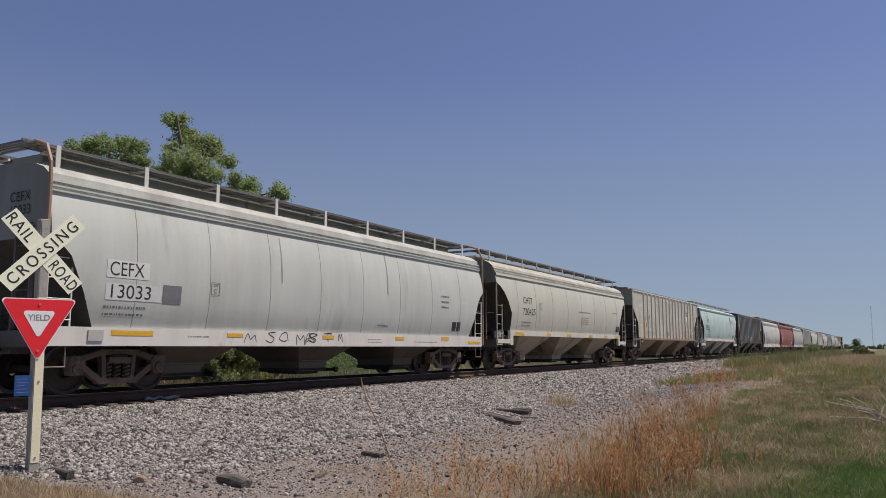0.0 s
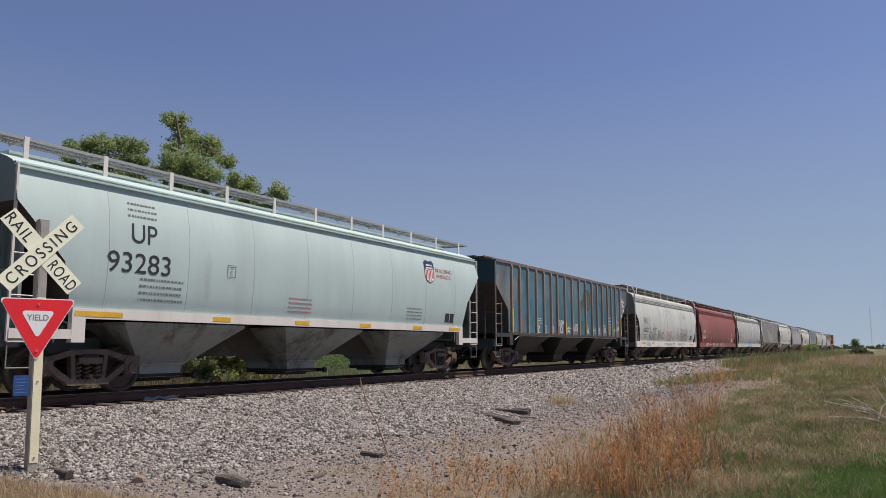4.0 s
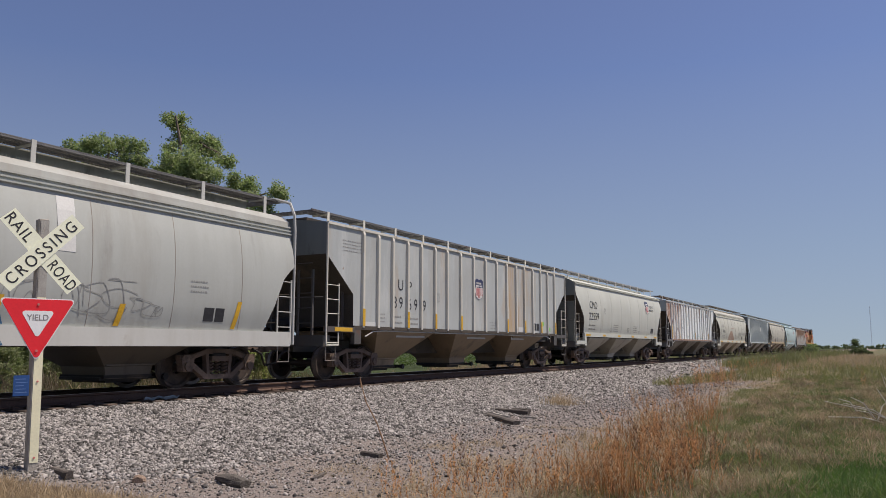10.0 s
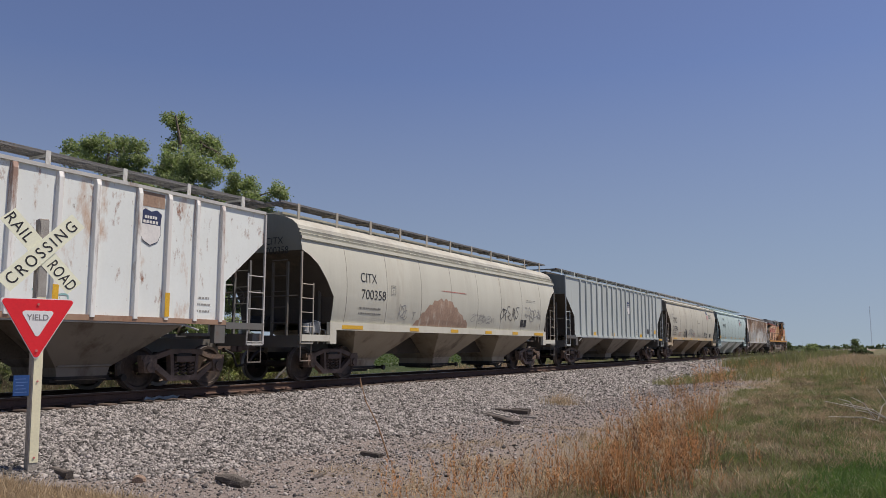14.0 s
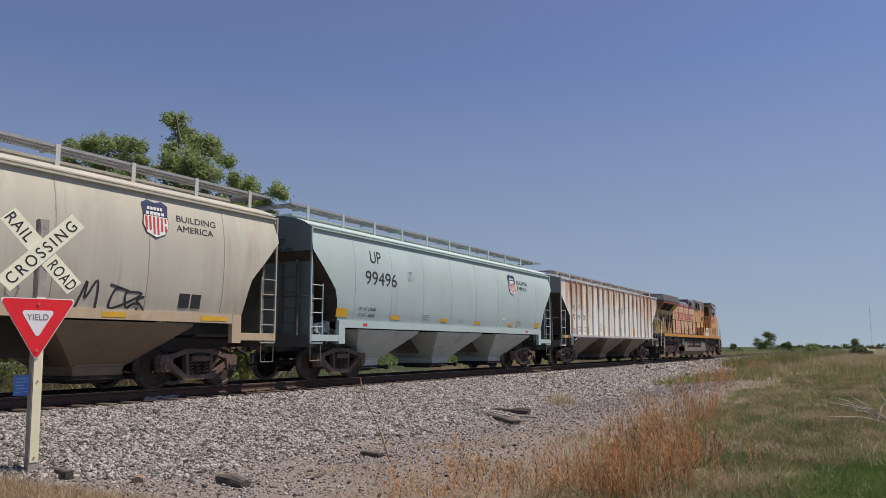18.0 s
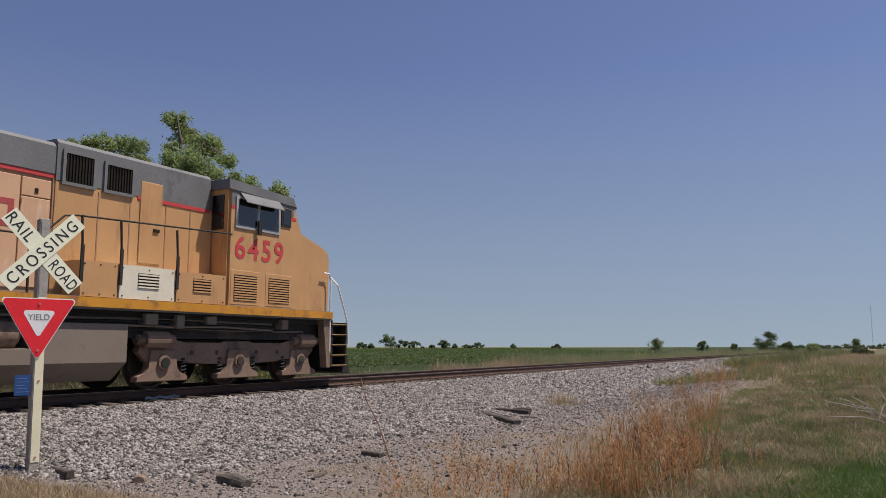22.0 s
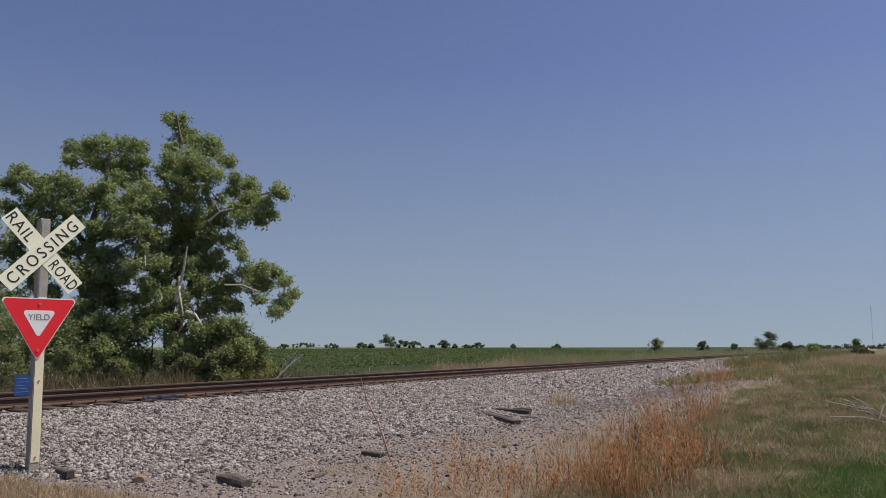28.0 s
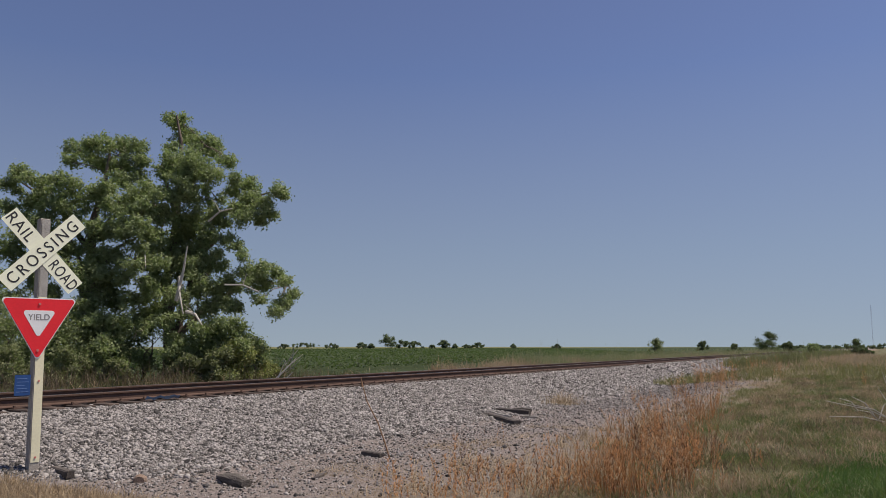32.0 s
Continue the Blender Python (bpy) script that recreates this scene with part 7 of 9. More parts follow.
def detail_k(car, L, side):
    split_marks(car, side, [("U", -6.82, 2.38), ("P", -6.17, 2.38)], 0.48, SPRAY_BLACK)
    split_marks(car, side, [("7", -6.81, 1.97), ("8", -6.15, 1.98), ("5", -5.35, 2.0), ("3", -4.58, 1.97), ("0", -3.76, 1.96)], 0.46, SPRAY_BLACK)
    small_print(car, side, [(-6.8, 1.45, 0.4, 0.4, 4), (-6.1, 1.5, 0.4, 0.3, 3), (-5.3, 1.5, 0.4, 0.3, 3), (-4.6, 1.5, 0.4, 0.35, 3), (6.2, 1.5, 0.5, 0.4, 3)], SPRAY_DUST, MARKS_RG)
    for y in (-2.0, -0.4, 1.2, 2.8):
        scrawl(car, side, y, 1.45, 0.8, 0.36, 3, SPRAY_TEAL, MARKS_RG, 0.03)
    patches(car, "spray_dash", side, [(-3.98, -3.72, 2.15, 2.19), (-3.86, -3.82, 2.02, 2.32), (-3.46, -3.30, 2.15, 2.19)], SPRAY_BLACK)
    for y in (-L / 2 + 1.3, -4.78, 0.6, 3.1, 5.6):
        y = post_near("K", y)
        reflectors(car, 1.571, [(y - 0.055, y + 0.055, 1.42, 1.88 if abs(y) < 6.4 else 2.35)])
    shield(car, side, 5.1, 3.1, 0.5, 0.7, False)
    patch(car, "rust_stain", side, [(4.82, 5.42, 3.5, 3.78)], BROWN_SPRAY)
    end_marks(car, L, "UP", "78530", SPRAY_DUST)


def detail_l(car, L, side):
    marks(car, [("CITX", 0.36, -5.98, 2.56, INK, 0.95), ("700358", 0.36, -5.94, 2.12, INK, 1.1)], side)
    small_print(car, side, [(-6.0, 1.66, 1.1, 0.28, 2), (5.1, 2.55, 1.0, 0.12, 2)], PRINT, MARKS_RG)
    small_print(car, side, [(-1.6, 2.53, 1.85, 0.12, 1)], MARK_RED, MARKS_RG)
    placard(car, side, -4.5, 2.30)
    # a ragged overpainted patch
    bm = bm_new()
    rg = random.Random(8)
    n = 24
    for k in range(n):
        y0, y1 = -3.2 + 3.45 * k / n, -3.2 + 3.45 * (k + 1) / n
        def hi(t):
            return 1.47 + (0.85 * math.sin(min(1, t * 2.2) * 1.5) * (1.0 if t < 0.62 else max(0.18, 1 - (t - 0.62) * 2.2)) + 0.05 * math.sin(t * 60))
        a, b = hi(k / n), hi((k + 1) / n)
        for q in range(4):
            f0, f1 = q / 4, (q + 1) / 4
            bm.faces.new([bm.verts.new((side(z) + 0.010, y, z)) for y, z in ((y0, 1.47 + (a - 1.47) * f0), (y1, 1.47 + (b - 1.47) * f0), (y1, 1.47 + (b - 1.47) * f1), (y0, 1.47 + (a - 1.47) * f1))])
    part("overpaint_patch", bm, BROWN_SPRAY, car, "ragged rusty brown overpainted patch")
    scrawl(car, side, -4.1, 1.62, 0.9, 0.4, 5, SPRAY_DUST, MARKS_RG, 0.022)
    scrawl(car, side, 0.5, 1.62, 1.8, 0.34, 6, SPRAY_DUST, MARKS_RG, 0.016)
    scrawl(car, side, 2.75, 1.82, 1.6, 0.5, 5, SPRAY_BLACK, MARKS_RG, 0.028)
    scrawl(car, side, 5.0, 1.85, 1.5, 0.5, 5, SPRAY_DUST, MARKS_RG, 0.028)
    inspection_block(car, side, 4.6, 1.6)
    reflectors(car, 1.536, [(-6.69, -5.78, 1.30, 1.40), (-3.4, -2.9, 1.30, 1.40), (-0.9, -0.4, 1.30, 1.40), (1.6, 2.1, 1.30, 1.40), (3.9, 4.4, 1.30, 1.40), (6.0, 6.9, 1.30, 1.40)])
    end_marks(car, L, "CITX", "700358")


def detail_m(car, L, side):
    split_marks(car, side, [("CH-100", 5.72, 1.50)], 0.155, INK)
    small_print(car, side, [(6.0, 1.75, 0.6, 0.5, 3), (2.6, 1.5, 0.5, 0.3, 3), (0.4, 1.5, 0.5, 0.3, 3)], SPRAY_DUST, MARKS_RG)
    inspection_block(car, side, 5.0, 1.6)
    shield(car, side, 1.2, 2.95, 0.62, 0.74, False)
    patches(car, "yellow_card", side, [(3.36, 3.88, 1.40, 1.56), (6.5, 7.0, 1.62, 1.85), (-2.0, -1.5, 1.4, 1.56), (-5.0, -4.5, 1.4, 1.56)], YELLOW_MARK)
    reflectors(car, 1.552, [(L / 2 - 1.15, L / 2 - 0.4, 1.24, 1.34)])


def detail_n(car, L, side):
    marks(car, [("CMO", 0.52, -6.98, 2.46, INK, 0.98), ("21394", 0.52, -7.07, 1.89, INK, 1.13)], side)
    shield(car, side, 4.95, 3.26, 0.62, 0.74)
    slogan(car, side, 5.45, 3.1, 1.05, 0.34)
    placard(car, side, -3.8, 2.1)
    small_print(car, side, [(-6.85, 1.62, 0.9, 0.25, 2), (1.0, 2.55, 0.9, 0.14, 1)], PRINT, MARKS_RG)
    small_print(car, side, [(-5.3, 1.56, 0.9, 0.34, 3), (-0.7, 1.56, 0.9, 0.34, 3)], MARK_RED, MARKS_RG)
    scrawl(car, side, -3.65, 1.4, 1.0, 0.7, 5, SPRAY_BLACK, MARKS_RG, 0.05)
    scrawl(car, side, -2.1, 1.6, 1.9, 0.5, 5, SPRAY_DUST, MARKS_RG, 0.045)
    scrawl(car, side, 1.15, 1.56, 1.2, 0.3, 5, SPRAY_DUST, MARKS_RG, 0.025)
    scrawl(car, side, 3.5, 1.45, 1.4, 0.55, 5, SPRAY_BLACK, MARKS_RG, 0.045)
    scrawl(car, side, -8.0, 2.6, 1.0, 0.5, 5, SPRAY_DUST, MARKS_RG, 0.014)
    inspection_block(car, side, 5.6, 1.6)
    reflectors(car, 1.536, [(-6.71, -5.77, 1.37, 1.46), (-4.0, -3.5, 1.37, 1.46), (-1.4, -0.9, 1.37, 1.46), (1.2, 1.7, 1.37, 1.46), (3.9, 4.4, 1.37, 1.46), (6.2, 6.9, 1.37, 1.46)])
    end_marks(car, L, "CMO", "21394")


def detail_o(car, L, side):
    marks(car, [("UP", 0.48, -5.46, 3.11, INK, 0.95), ("99496", 0.52, -5.72, 2.52, INK, 1.22), ("LD LMT 223400", 0.12, -5.95, 1.80, INK, 1.0), ("LT WT   60600", 0.12, -5.95, 1.64, INK, 1.0)], side)
    shield(car, side, 3.87, 3.14, 0.64, 0.78)
    slogan(car, side, 4.32, 2.98, 1.0, 0.38)
    placard(car, side, -3.55, 2.75)
    small_print(car, side, [(-2.6, 1.62, 0.4, 0.2, 3), (-0.4, 1.62, 0.4, 0.12, 2), (4.2, 1.62, 0.6, 0.2, 3)], PRINT, MARKS_RG)
    patches(car, "yellow_card", side, [(-6.9, -6.42, 1.60, 1.82), (-4.36, -3.89, 1.60, 1.72), (-1.54, -1.07, 1.61, 1.72), (0.82, 1.27, 1.59, 1.70), (3.6, 4.0, 1.6, 1.7), (6.1, 6.55, 1.6, 1.78)], YELLOW_MARK)
    patches(car, "white_card", side, [(3.0, 3.3, 1.8, 1.9)], PATCH_WHITE)
    patches(car, "red_card", lambda z: 1.533, [(-5.7, -5.5, 1.38, 1.46), (5.2, 5.4, 1.38, 1.46)], SHIELD_RED)
    end_marks(car, L, "UP", "99496")


def detail_p(car, L, side):
    split_marks(car, side, [("M.", -6.84, 2.52), ("P.", -6.06, 2.55)], 0.32, SPRAY_BLACK)
    split_marks(car, side, [("72", -6.85, 2.08), ("29", -6.21, 2.08), ("30", -5.45, 2.08)], 0.32, SPRAY_BLACK)
    small_print(car, side, [(-6.1, 1.5, 0.4, 0.3, 2), (-5.3, 1.5, 0.4, 0.3, 2), (-3.0, 1.6, 0.3, 0.4, 4)], SPRAY_DUST, MARKS_RG)
    # ring emblem with three bars
    bm = bm_new()
    n = 20
    for k in range(n):
        a, b = 2 * math.pi * k / n, 2 * math.pi * (k + 1) / n
        bm.faces.new([bm.verts.new((1.508, 0.4 + r * math.cos(t), 2.65 + r * math.sin(t))) for r, t in ((0.2, a), (0.24, a), (0.24, b), (0.2, b))])
    for k in range(3):
        z = 2.6 + k * 0.1
        bm.faces.new([bm.verts.new((1.508, y, q)) for y, q in ((0.1 + k * 0.1, z), (1.0, z + 0.03), (1.0, z + 0.07), (0.1 + k * 0.1, z + 0.05))])
    part("ring_emblem", bm, SPRAY_DUST, car)
    patches(car, "white_card", side, [(-6.9, -6.5, 1.42, 1.7)], PATCH_GREY)
    for y in (-L / 2 + 1.3, -4.9, -2.3, 0.2, 2.7, 5.2):
        y = post_near("P", y)
        reflectors(car, 1.571, [(y - 0.05, y + 0.05, 1.42, 1.84 if abs(y) < 6.5 else 2.3)])
    reflectors(car, 1.552, [(-L / 2 + 0.3, -L / 2 + 0.75, 1.24, 1.34)])


DETAIL = {"A": detail_a, "B": detail_b, "C": detail_c, "D": detail_d, "E": detail_e, "F": detail_f, "G": detail_g, "H": detail_h, "I": detail_i, "J": detail_j, "K": detail_k,
          "L": detail_l, "M": detail_m, "N": detail_n, "O": detail_o, "P": detail_p}


the_train()


# ---- crossing sign ----
def crossing_sign():
    post_wood = material("weathered_grey_post_wood", (0.34, 0.31, 0.27), 0.9, 0.0, 0.3, 6, 60, bump=0.4, stain=(0.2, 0.16, 0.13), stain_amount=0.3, streak=8, stain_scale=8)
    tape = material("dirty_cream_reflective_strip", (0.78, 0.74, 0.52), 0.5, 0.0, 0.12, 3, 40, stain=(0.45, 0.40, 0.3), stain_amount=0.15)
    blade_mat = material("yellowed_white_sign_sheet", (0.90, 0.915, 0.71), 0.45, 0.0, 0.08, 4, 40, stain=(0.5, 0.45, 0.35), stain_amount=0.1)
    red = material("red_sign_sheet", (0.80, 0.026, 0.036), 0.4, 0.0, 0.08, 4, 40)
    white = material("white_sign_sheet", (0.80, 0.81, 0.81), 0.4, 0.0, 0.08, 4, 40)
    blue = material("blue_sign_sheet", (0.02, 0.07, 0.22), 0.45, 0.0, 0.1, 4, 40)
    bolt = material("painted_sign_bolt", (0.62, 0.20, 0.18), 0.4, 0.2, 0.2)
    X, Y = SIGN_AT
    zg = ground_z(X, Y) - 0.1
    FACE = SIGN_FACE
    s = thing("crossing_sign", pose(X, Y, 0, 0, SIGN_LEAN, 0) @ pose(0, 0, 0, 0, 0, FACE), "weathered wooden post with railroad crossbuck and red yield sign", "road sign")
    # local space: x to the reader's right, -y towards the reader
    bm = bm_new()
    box(bm, -0.078, 0.041, -0.02, 0.11, zg, 3.22)
    bmesh.ops.bevel(bm, geom=bm.edges[:], offset=0.008, segments=1, affect="EDGES")
    part("post", bm, post_wood, s)
    bm = bm_new()
    box(bm, -0.060, 0.041, -0.026, -0.0205, 0.2, 2.22)
    part("reflective_strip", bm, tape, s, "dirty cream strip down the post")
    bm = bm_new()
    box(bm, -0.060, 0.041, -0.026, -0.0205, 2.222, 3.20)
    part("post_sleeve", bm, material("weathered_grey_board", (0.36, 0.345, 0.315), 0.85, 0.0, 0.3, 5, 60, bump=0.4, stain=(0.17, 0.145, 0.12), stain_amount=0.42, stain_scale=9, streak=14, grain=0.5), s, "grey weathered board at the post's top")
    for k, (ang, dy, words) in enumerate(((46, -0.036, "CROSSING"), (-47.5, -0.028, "RAIL ROAD"))):
        m = pose(-0.035, dy, 2.795, 0, -ang, 0)
        bm = bm_new()
        box(bm, -0.61, 0.61, -0.002, 0.002, -0.114, 0.114)
        b = part("crossbuck_blade", bm, blade_mat, s, "cream blade with black capitals")
        b.matrix_basis = m
        if k == 0:
            t = lettering("lettering", "CROSSING", 0.205, pose(0, -0.004, -0.072, 90), INK, b, "CENTER", width=0.88, bold=0.001, spacing=1.36)
        else:
            for w, x, wide in (("RAIL", -0.40, 0.90), ("ROAD", 0.385, 0.70)):
                lettering("lettering", w, 0.205, pose(x, -0.004, -0.072, 90), INK, b, "CENTER", width=wide, bold=0.001, spacing=1.12)
    # yield triangle, hung a little off the middle
    XO = -0.045
    def tri(w, top, r):
        h = w * 0.866
        pts = []
        for cx, cz, a0 in ((XO - w / 2 + r * 1.732, top - r, 90), (XO, top - h + 2 * r, 210), (XO + w / 2 - r * 1.732, top - r, 330)):
            for q in range(7):
                a = radians(a0 + 120 * q / 6)
                pts.append((cx + r * math.cos(a), cz + r * math.sin(a)))
        return pts
    top = 2.205
    for name, w, dz, y0, y1, mt in (("yield_sign", 0.905, 0.0, -0.030, -0.036, white), ("red_border", 0.872, -0.012, -0.036, -0.039, red), ("white_field", 0.40, -0.155, -0.039, -0.042, white)):
        bm = bm_new()
        prism(bm, tri(w, top + dz, 0.035 if w > 0.5 else 0.03), "y", y0, y1)
        ob = part(name, bm, mt, s if name == "yield_sign" else plate)
        if name == "yield_sign":
            plate = ob
    lettering("lettering", "YIELD", 0.105, pose(XO, -0.044, top - 0.274, 90), INK_GREY, plate, "CENTER", width=0.93, bold=0.0014)
    bm = bm_new()
    for z in (top - 0.075, top - 0.65):
        cyl(bm, (XO, z), 0.016, "y", -0.039, -0.05, 8)
    part("bolt", bm, bolt, plate)
    # small blue emergency notice on the side of the post
    bm = bm_new()
    box(bm, -0.275, -0.095, -0.004, 0.0, 1.01, 1.26)
    bl = part("notice_plate", bm, blue, s, "small blue notice with white lines")
    bm = bm_new()
    for k in range(5):
        box(bm, -0.255 + 0.01 * (k % 2), -0.115 - 0.02 * (k % 3), -0.006, -0.0045, 1.05 + k * 0.04, 1.058 + k * 0.04)
    part("notice_lines", bm, material("pale_blue_print", (0.12, 0.20, 0.40), 0.5), bl)
    bm = bm_new()
    for z in (0.26, 1.18):
        cyl(bm, (-0.01, z), 0.012, "y", -0.027, -0.036, 8)
    part("bolt", bm, bolt, s)


INK_GREY = material("faded_grey_sign_ink", (0.25, 0.24, 0.24), 0.5, 0.0, 0.2)
SIGN_AT = (-9.11, 6.03)
SIGN_FACE = 74.0
SIGN_LEAN = -1.5
crossing_sign()


# ---- trees, bushes ----
def leaf_cloud(centres, count, size, rng):
    """Small crossed leaves scattered through a set of clumps (x, y, z, radius): one mesh of loose quads."""
    tot = sum(c[3] ** 2 for c in centres)
    vs, fs = [], []
    for cx, cy, cz, r in centres:
        for _ in range(max(3, int(count * r * r / tot))):
            p = Vector((rng.gauss(0, 0.52), rng.gauss(0, 0.52), rng.gauss(0, 0.46)))
            c = Vector((cx, cy, cz)) + p * r
            a = Vector((rng.gauss(0, 1), rng.gauss(0, 1), rng.gauss(-0.3, 0.7))).normalized()
            b = a.cross(Vector((rng.gauss(0, 1), rng.gauss(0, 1), rng.gauss(0, 1)))).normalized()
            s = size * rng.uniform(0.6, 1.3)
            k = len(vs)
            vs += [c - a * s, c - b * s * 0.55, c + a * s, c + b * s * 0.55]
            fs.append((k, k + 1, k + 2, k + 3))
    return [tuple(v) for v in vs], fs


BARK = material("grey_brown_bark", (0.16, 0.125, 0.10), 0.95, 0.0, 0.35, 3, 30, bump=0.6)
DEADWOOD = material("bleached_dead_wood", (0.52, 0.48, 0.42), 0.9, 0.0, 0.25, 3, 30)
COTTON_LEAF = leaf_material("cottonwood_leaves", (0.265, 0.305, 0.155), 0.34)
BUSH_LEAF = leaf_material("bush_leaves", (0.25, 0.29, 0.15))
BRUSH_LEAF = leaf_material("dusty_olive_brush_leaves", (0.215, 0.23, 0.125))
SHRUB_LEAF = leaf_material("dark_shrub_leaves", (0.13, 0.155, 0.085))
FAR_LEAF = leaf_material("far_tree_leaves", (0.17, 0.20, 0.13))


def aimed(px, r):
    """A spot r metres off, at a bearing given as the tangent right of the camera's middle line."""
    a = radians(YAW) - math.atan(px)
    return -r * math.sin(a), r * math.cos(a)


rgt = random.Random(5)
LEAF_RS = np.random.RandomState(31)


def grove_tree(across, away, line, r, label):
    """A tree at that many metres across and away from the camera's middle line; line: its trunk as (x, height) from the foot up."""
    a = radians(YAW)
    x, y = across * math.cos(a) - away * math.sin(a), across * math.sin(a) + away * math.cos(a)
    t = thing("tree", pose(x, y, 0, 0, 0, YAW), label, "tree", "trees beyond the track")
    bm = bm_new()
    tube(bm, [(dx, 0.12 * math.sin(k * 1.7), z) for k, (dx, z) in enumerate(line)], r, 9, 0.03)
    part("trunk", bm, BARK, t)
    STANDS[t.name] = (across, away)
    return t


STANDS = {}


def tuft_leaves(masses, size, density):
    """Leaves in small bunches over the outside of each mass (x, y, z, radius), tilted outwards and up, with a thin filling inside."""
    rs = LEAF_RS
    centre, way = [], []
    for x, y, z, r in masses:
        n = int(7 + 16 * r * r * density / 0.16)
        d = rs.normal(0, 1, (n, 3))
        d /= np.linalg.norm(d, axis=1)[:, None]
        d *= (0.2 + 0.92 * rs.uniform(0, 1, n) ** 0.8)[:, None]
        at = np.array((x, y, z)) + d * np.array((1.0, 1.35, 0.92)) * r
        rc = rs.uniform(0.10, 0.26, n) * (0.7 + r * 0.6)
        m = (46 * (rc / 0.17) ** 2).astype(int) + 6
        c = np.repeat(at, m, axis=0) + rs.normal(0, 0.52, (m.sum(), 3)) * np.repeat(rc, m)[:, None] * np.array((1.1, 1.2, 0.95))
        centre.append(c)
        way.append(np.repeat(d, m, axis=0) * 0.9 + (c - np.repeat(at, m, axis=0)) / np.repeat(rc, m)[:, None] * 0.7)
    c, w = np.concatenate(centre), np.concatenate(way)
    c[:, 2] = np.maximum(c[:, 2], 0.3)
    n = len(c)
    nor = w * 0.6 + np.array((0, 0, 0.3)) + rs.normal(0, 0.9, (n, 3))
    nor /= np.linalg.norm(nor, axis=1)[:, None]
    a = np.cross(nor, rs.normal(0, 1, (n, 3)))
    a /= np.linalg.norm(a, axis=1)[:, None]
    b = np.cross(nor, a)
    s = (size * rs.uniform(0.6, 1.3, n))[:, None]
    v = np.stack([c - a * s, c - b * s * 0.62, c + a * s, c + b * s * 0.62], 1).reshape(-1, 3)
    return v, np.arange(n * 4).reshape(n, 4)


def bough(tree, line, masses, density=1.0):
    """A limb along line, (x, height) pairs, and the foliage (x, height, radius) that it carries, on twigs of its own."""
    y = rgt.uniform(-0.7, 0.7)
    bm = bm_new()
    pts = [(dx, y * k / (len(line) - 1), z) for k, (dx, z) in enumerate(line)]
    tube(bm, pts, 0.07 + 0.02 * len(line), 7, 0.02)
    limb = part("bough", bm, BARK, tree)
    if not masses:
        return
    across, away = STANDS[tree.name]
    full = []
    for x, z, r in masses:          # lower boughs reach further out
        d = y + rgt.uniform(-1.0, 1.0) * (0.3 + r) - 0.36 * max(0.0, 9.5 - z)
        k = (away + d) / away
        full.append(((across + x) * k - across, d, 1.6 + (z - 1.6) * k, r * 0.9))
    bm = bm_new()
    for x, yy, z, r in full:
        p = Vector(min(pts, key=lambda q: (Vector(q) - Vector((x, yy, z))).length))
        e = Vector((x, yy, z))
        tube(bm, [tuple(p), tuple(p.lerp(e, 0.5) + Vector((0, 0, 0.12))), tuple(e)], 0.028, 5, 0.008)
        for _ in range(3):
            q = e + Vector((rgt.uniform(-1, 1), rgt.uniform(-1, 1), rgt.uniform(-0.6, 1))) * r * 0.9
            tube(bm, [tuple(p.lerp(e, 0.7)), tuple(e.lerp(q, 0.5)), tuple(q)], 0.012, 4, 0.004)
    part("twig_work", bm, BARK, limb)
    v, f = tuft_leaves(full, 0.052, density)
    me = bpy.data.meshes.new("foliage")
    me.vertices.add(len(v))
    me.vertices.foreach_set("co", v.astype(np.float32).ravel())
    me.loops.add(f.size)
    me.loops.foreach_set("vertex_index", f.astype(np.int32).ravel())
    me.polygons.add(len(f))
    me.polygons.foreach_set("loop_start", np.arange(0, f.size, 4, dtype=np.int32))
    me.update(calc_edges=True)
    me.materials.append(COTTON_LEAF)
    new("foliage", me).parent = limb


t = grove_tree(-11.24, 32.06, [(0.01, -0.14), (0.00, 1.00), (-0.06, 2.85), (-0.19, 4.25), (-0.07, 5.91), (0.13, 8.31), (0.14, 10.27), (-0.10, 11.38)], 0.3, "tall ragged cottonwood in full green leaf beyond the track")
bough(t, [(0.08, 0.77), (0.37, 2.62), (0.77, 4.25), (1.35, 5.67), (1.78, 6.87), (2.39, 7.71)], [])
bough(t, [(0.13, 8.31), (0.49, 9.53), (1.06, 10.15)],
      [(-0.11, 11.21, 0.53), (0.28, 10.52, 0.58), (0.82, 10.07, 0.58), (1.36, 9.98, 0.62), (2.00, 9.46, 0.34), (2.29, 9.34, 0.19)])
bough(t, [(0.04, 7.11), (-0.30, 8.31), (-0.43, 9.04)],
      [(-0.37, 9.98, 0.31), (-0.52, 8.92, 0.41), (-0.05, 9.29, 0.62), (0.51, 9.04, 0.81), (1.23, 8.92, 0.62), (0.31, 8.07, 0.71), (-0.28, 8.02, 0.38)])
bough(t, [(2.01, 7.11), (2.82, 7.64), (4.24, 8.02)],
      [(2.51, 8.61, 0.38), (2.38, 8.07, 0.36), (3.11, 8.27, 0.45), (3.06, 7.71, 0.50), (3.73, 7.54, 0.45), (4.24, 8.07, 0.40), (4.55, 7.88, 0.19), (2.84, 7.11, 0.47), (3.55, 7.01, 0.40), (4.05, 7.11, 0.26), (2.48, 7.30, 0.28)])
bough(t, [(-0.06, 5.67), (0.62, 6.39), (1.66, 6.87)],
      [(0.05, 6.99, 0.55), (0.83, 6.91, 0.55), (1.66, 6.99, 0.45), (0.62, 6.39, 0.59), (1.45, 6.34, 0.45), (2.09, 6.75, 0.31), (0.04, 6.03, 0.50)])
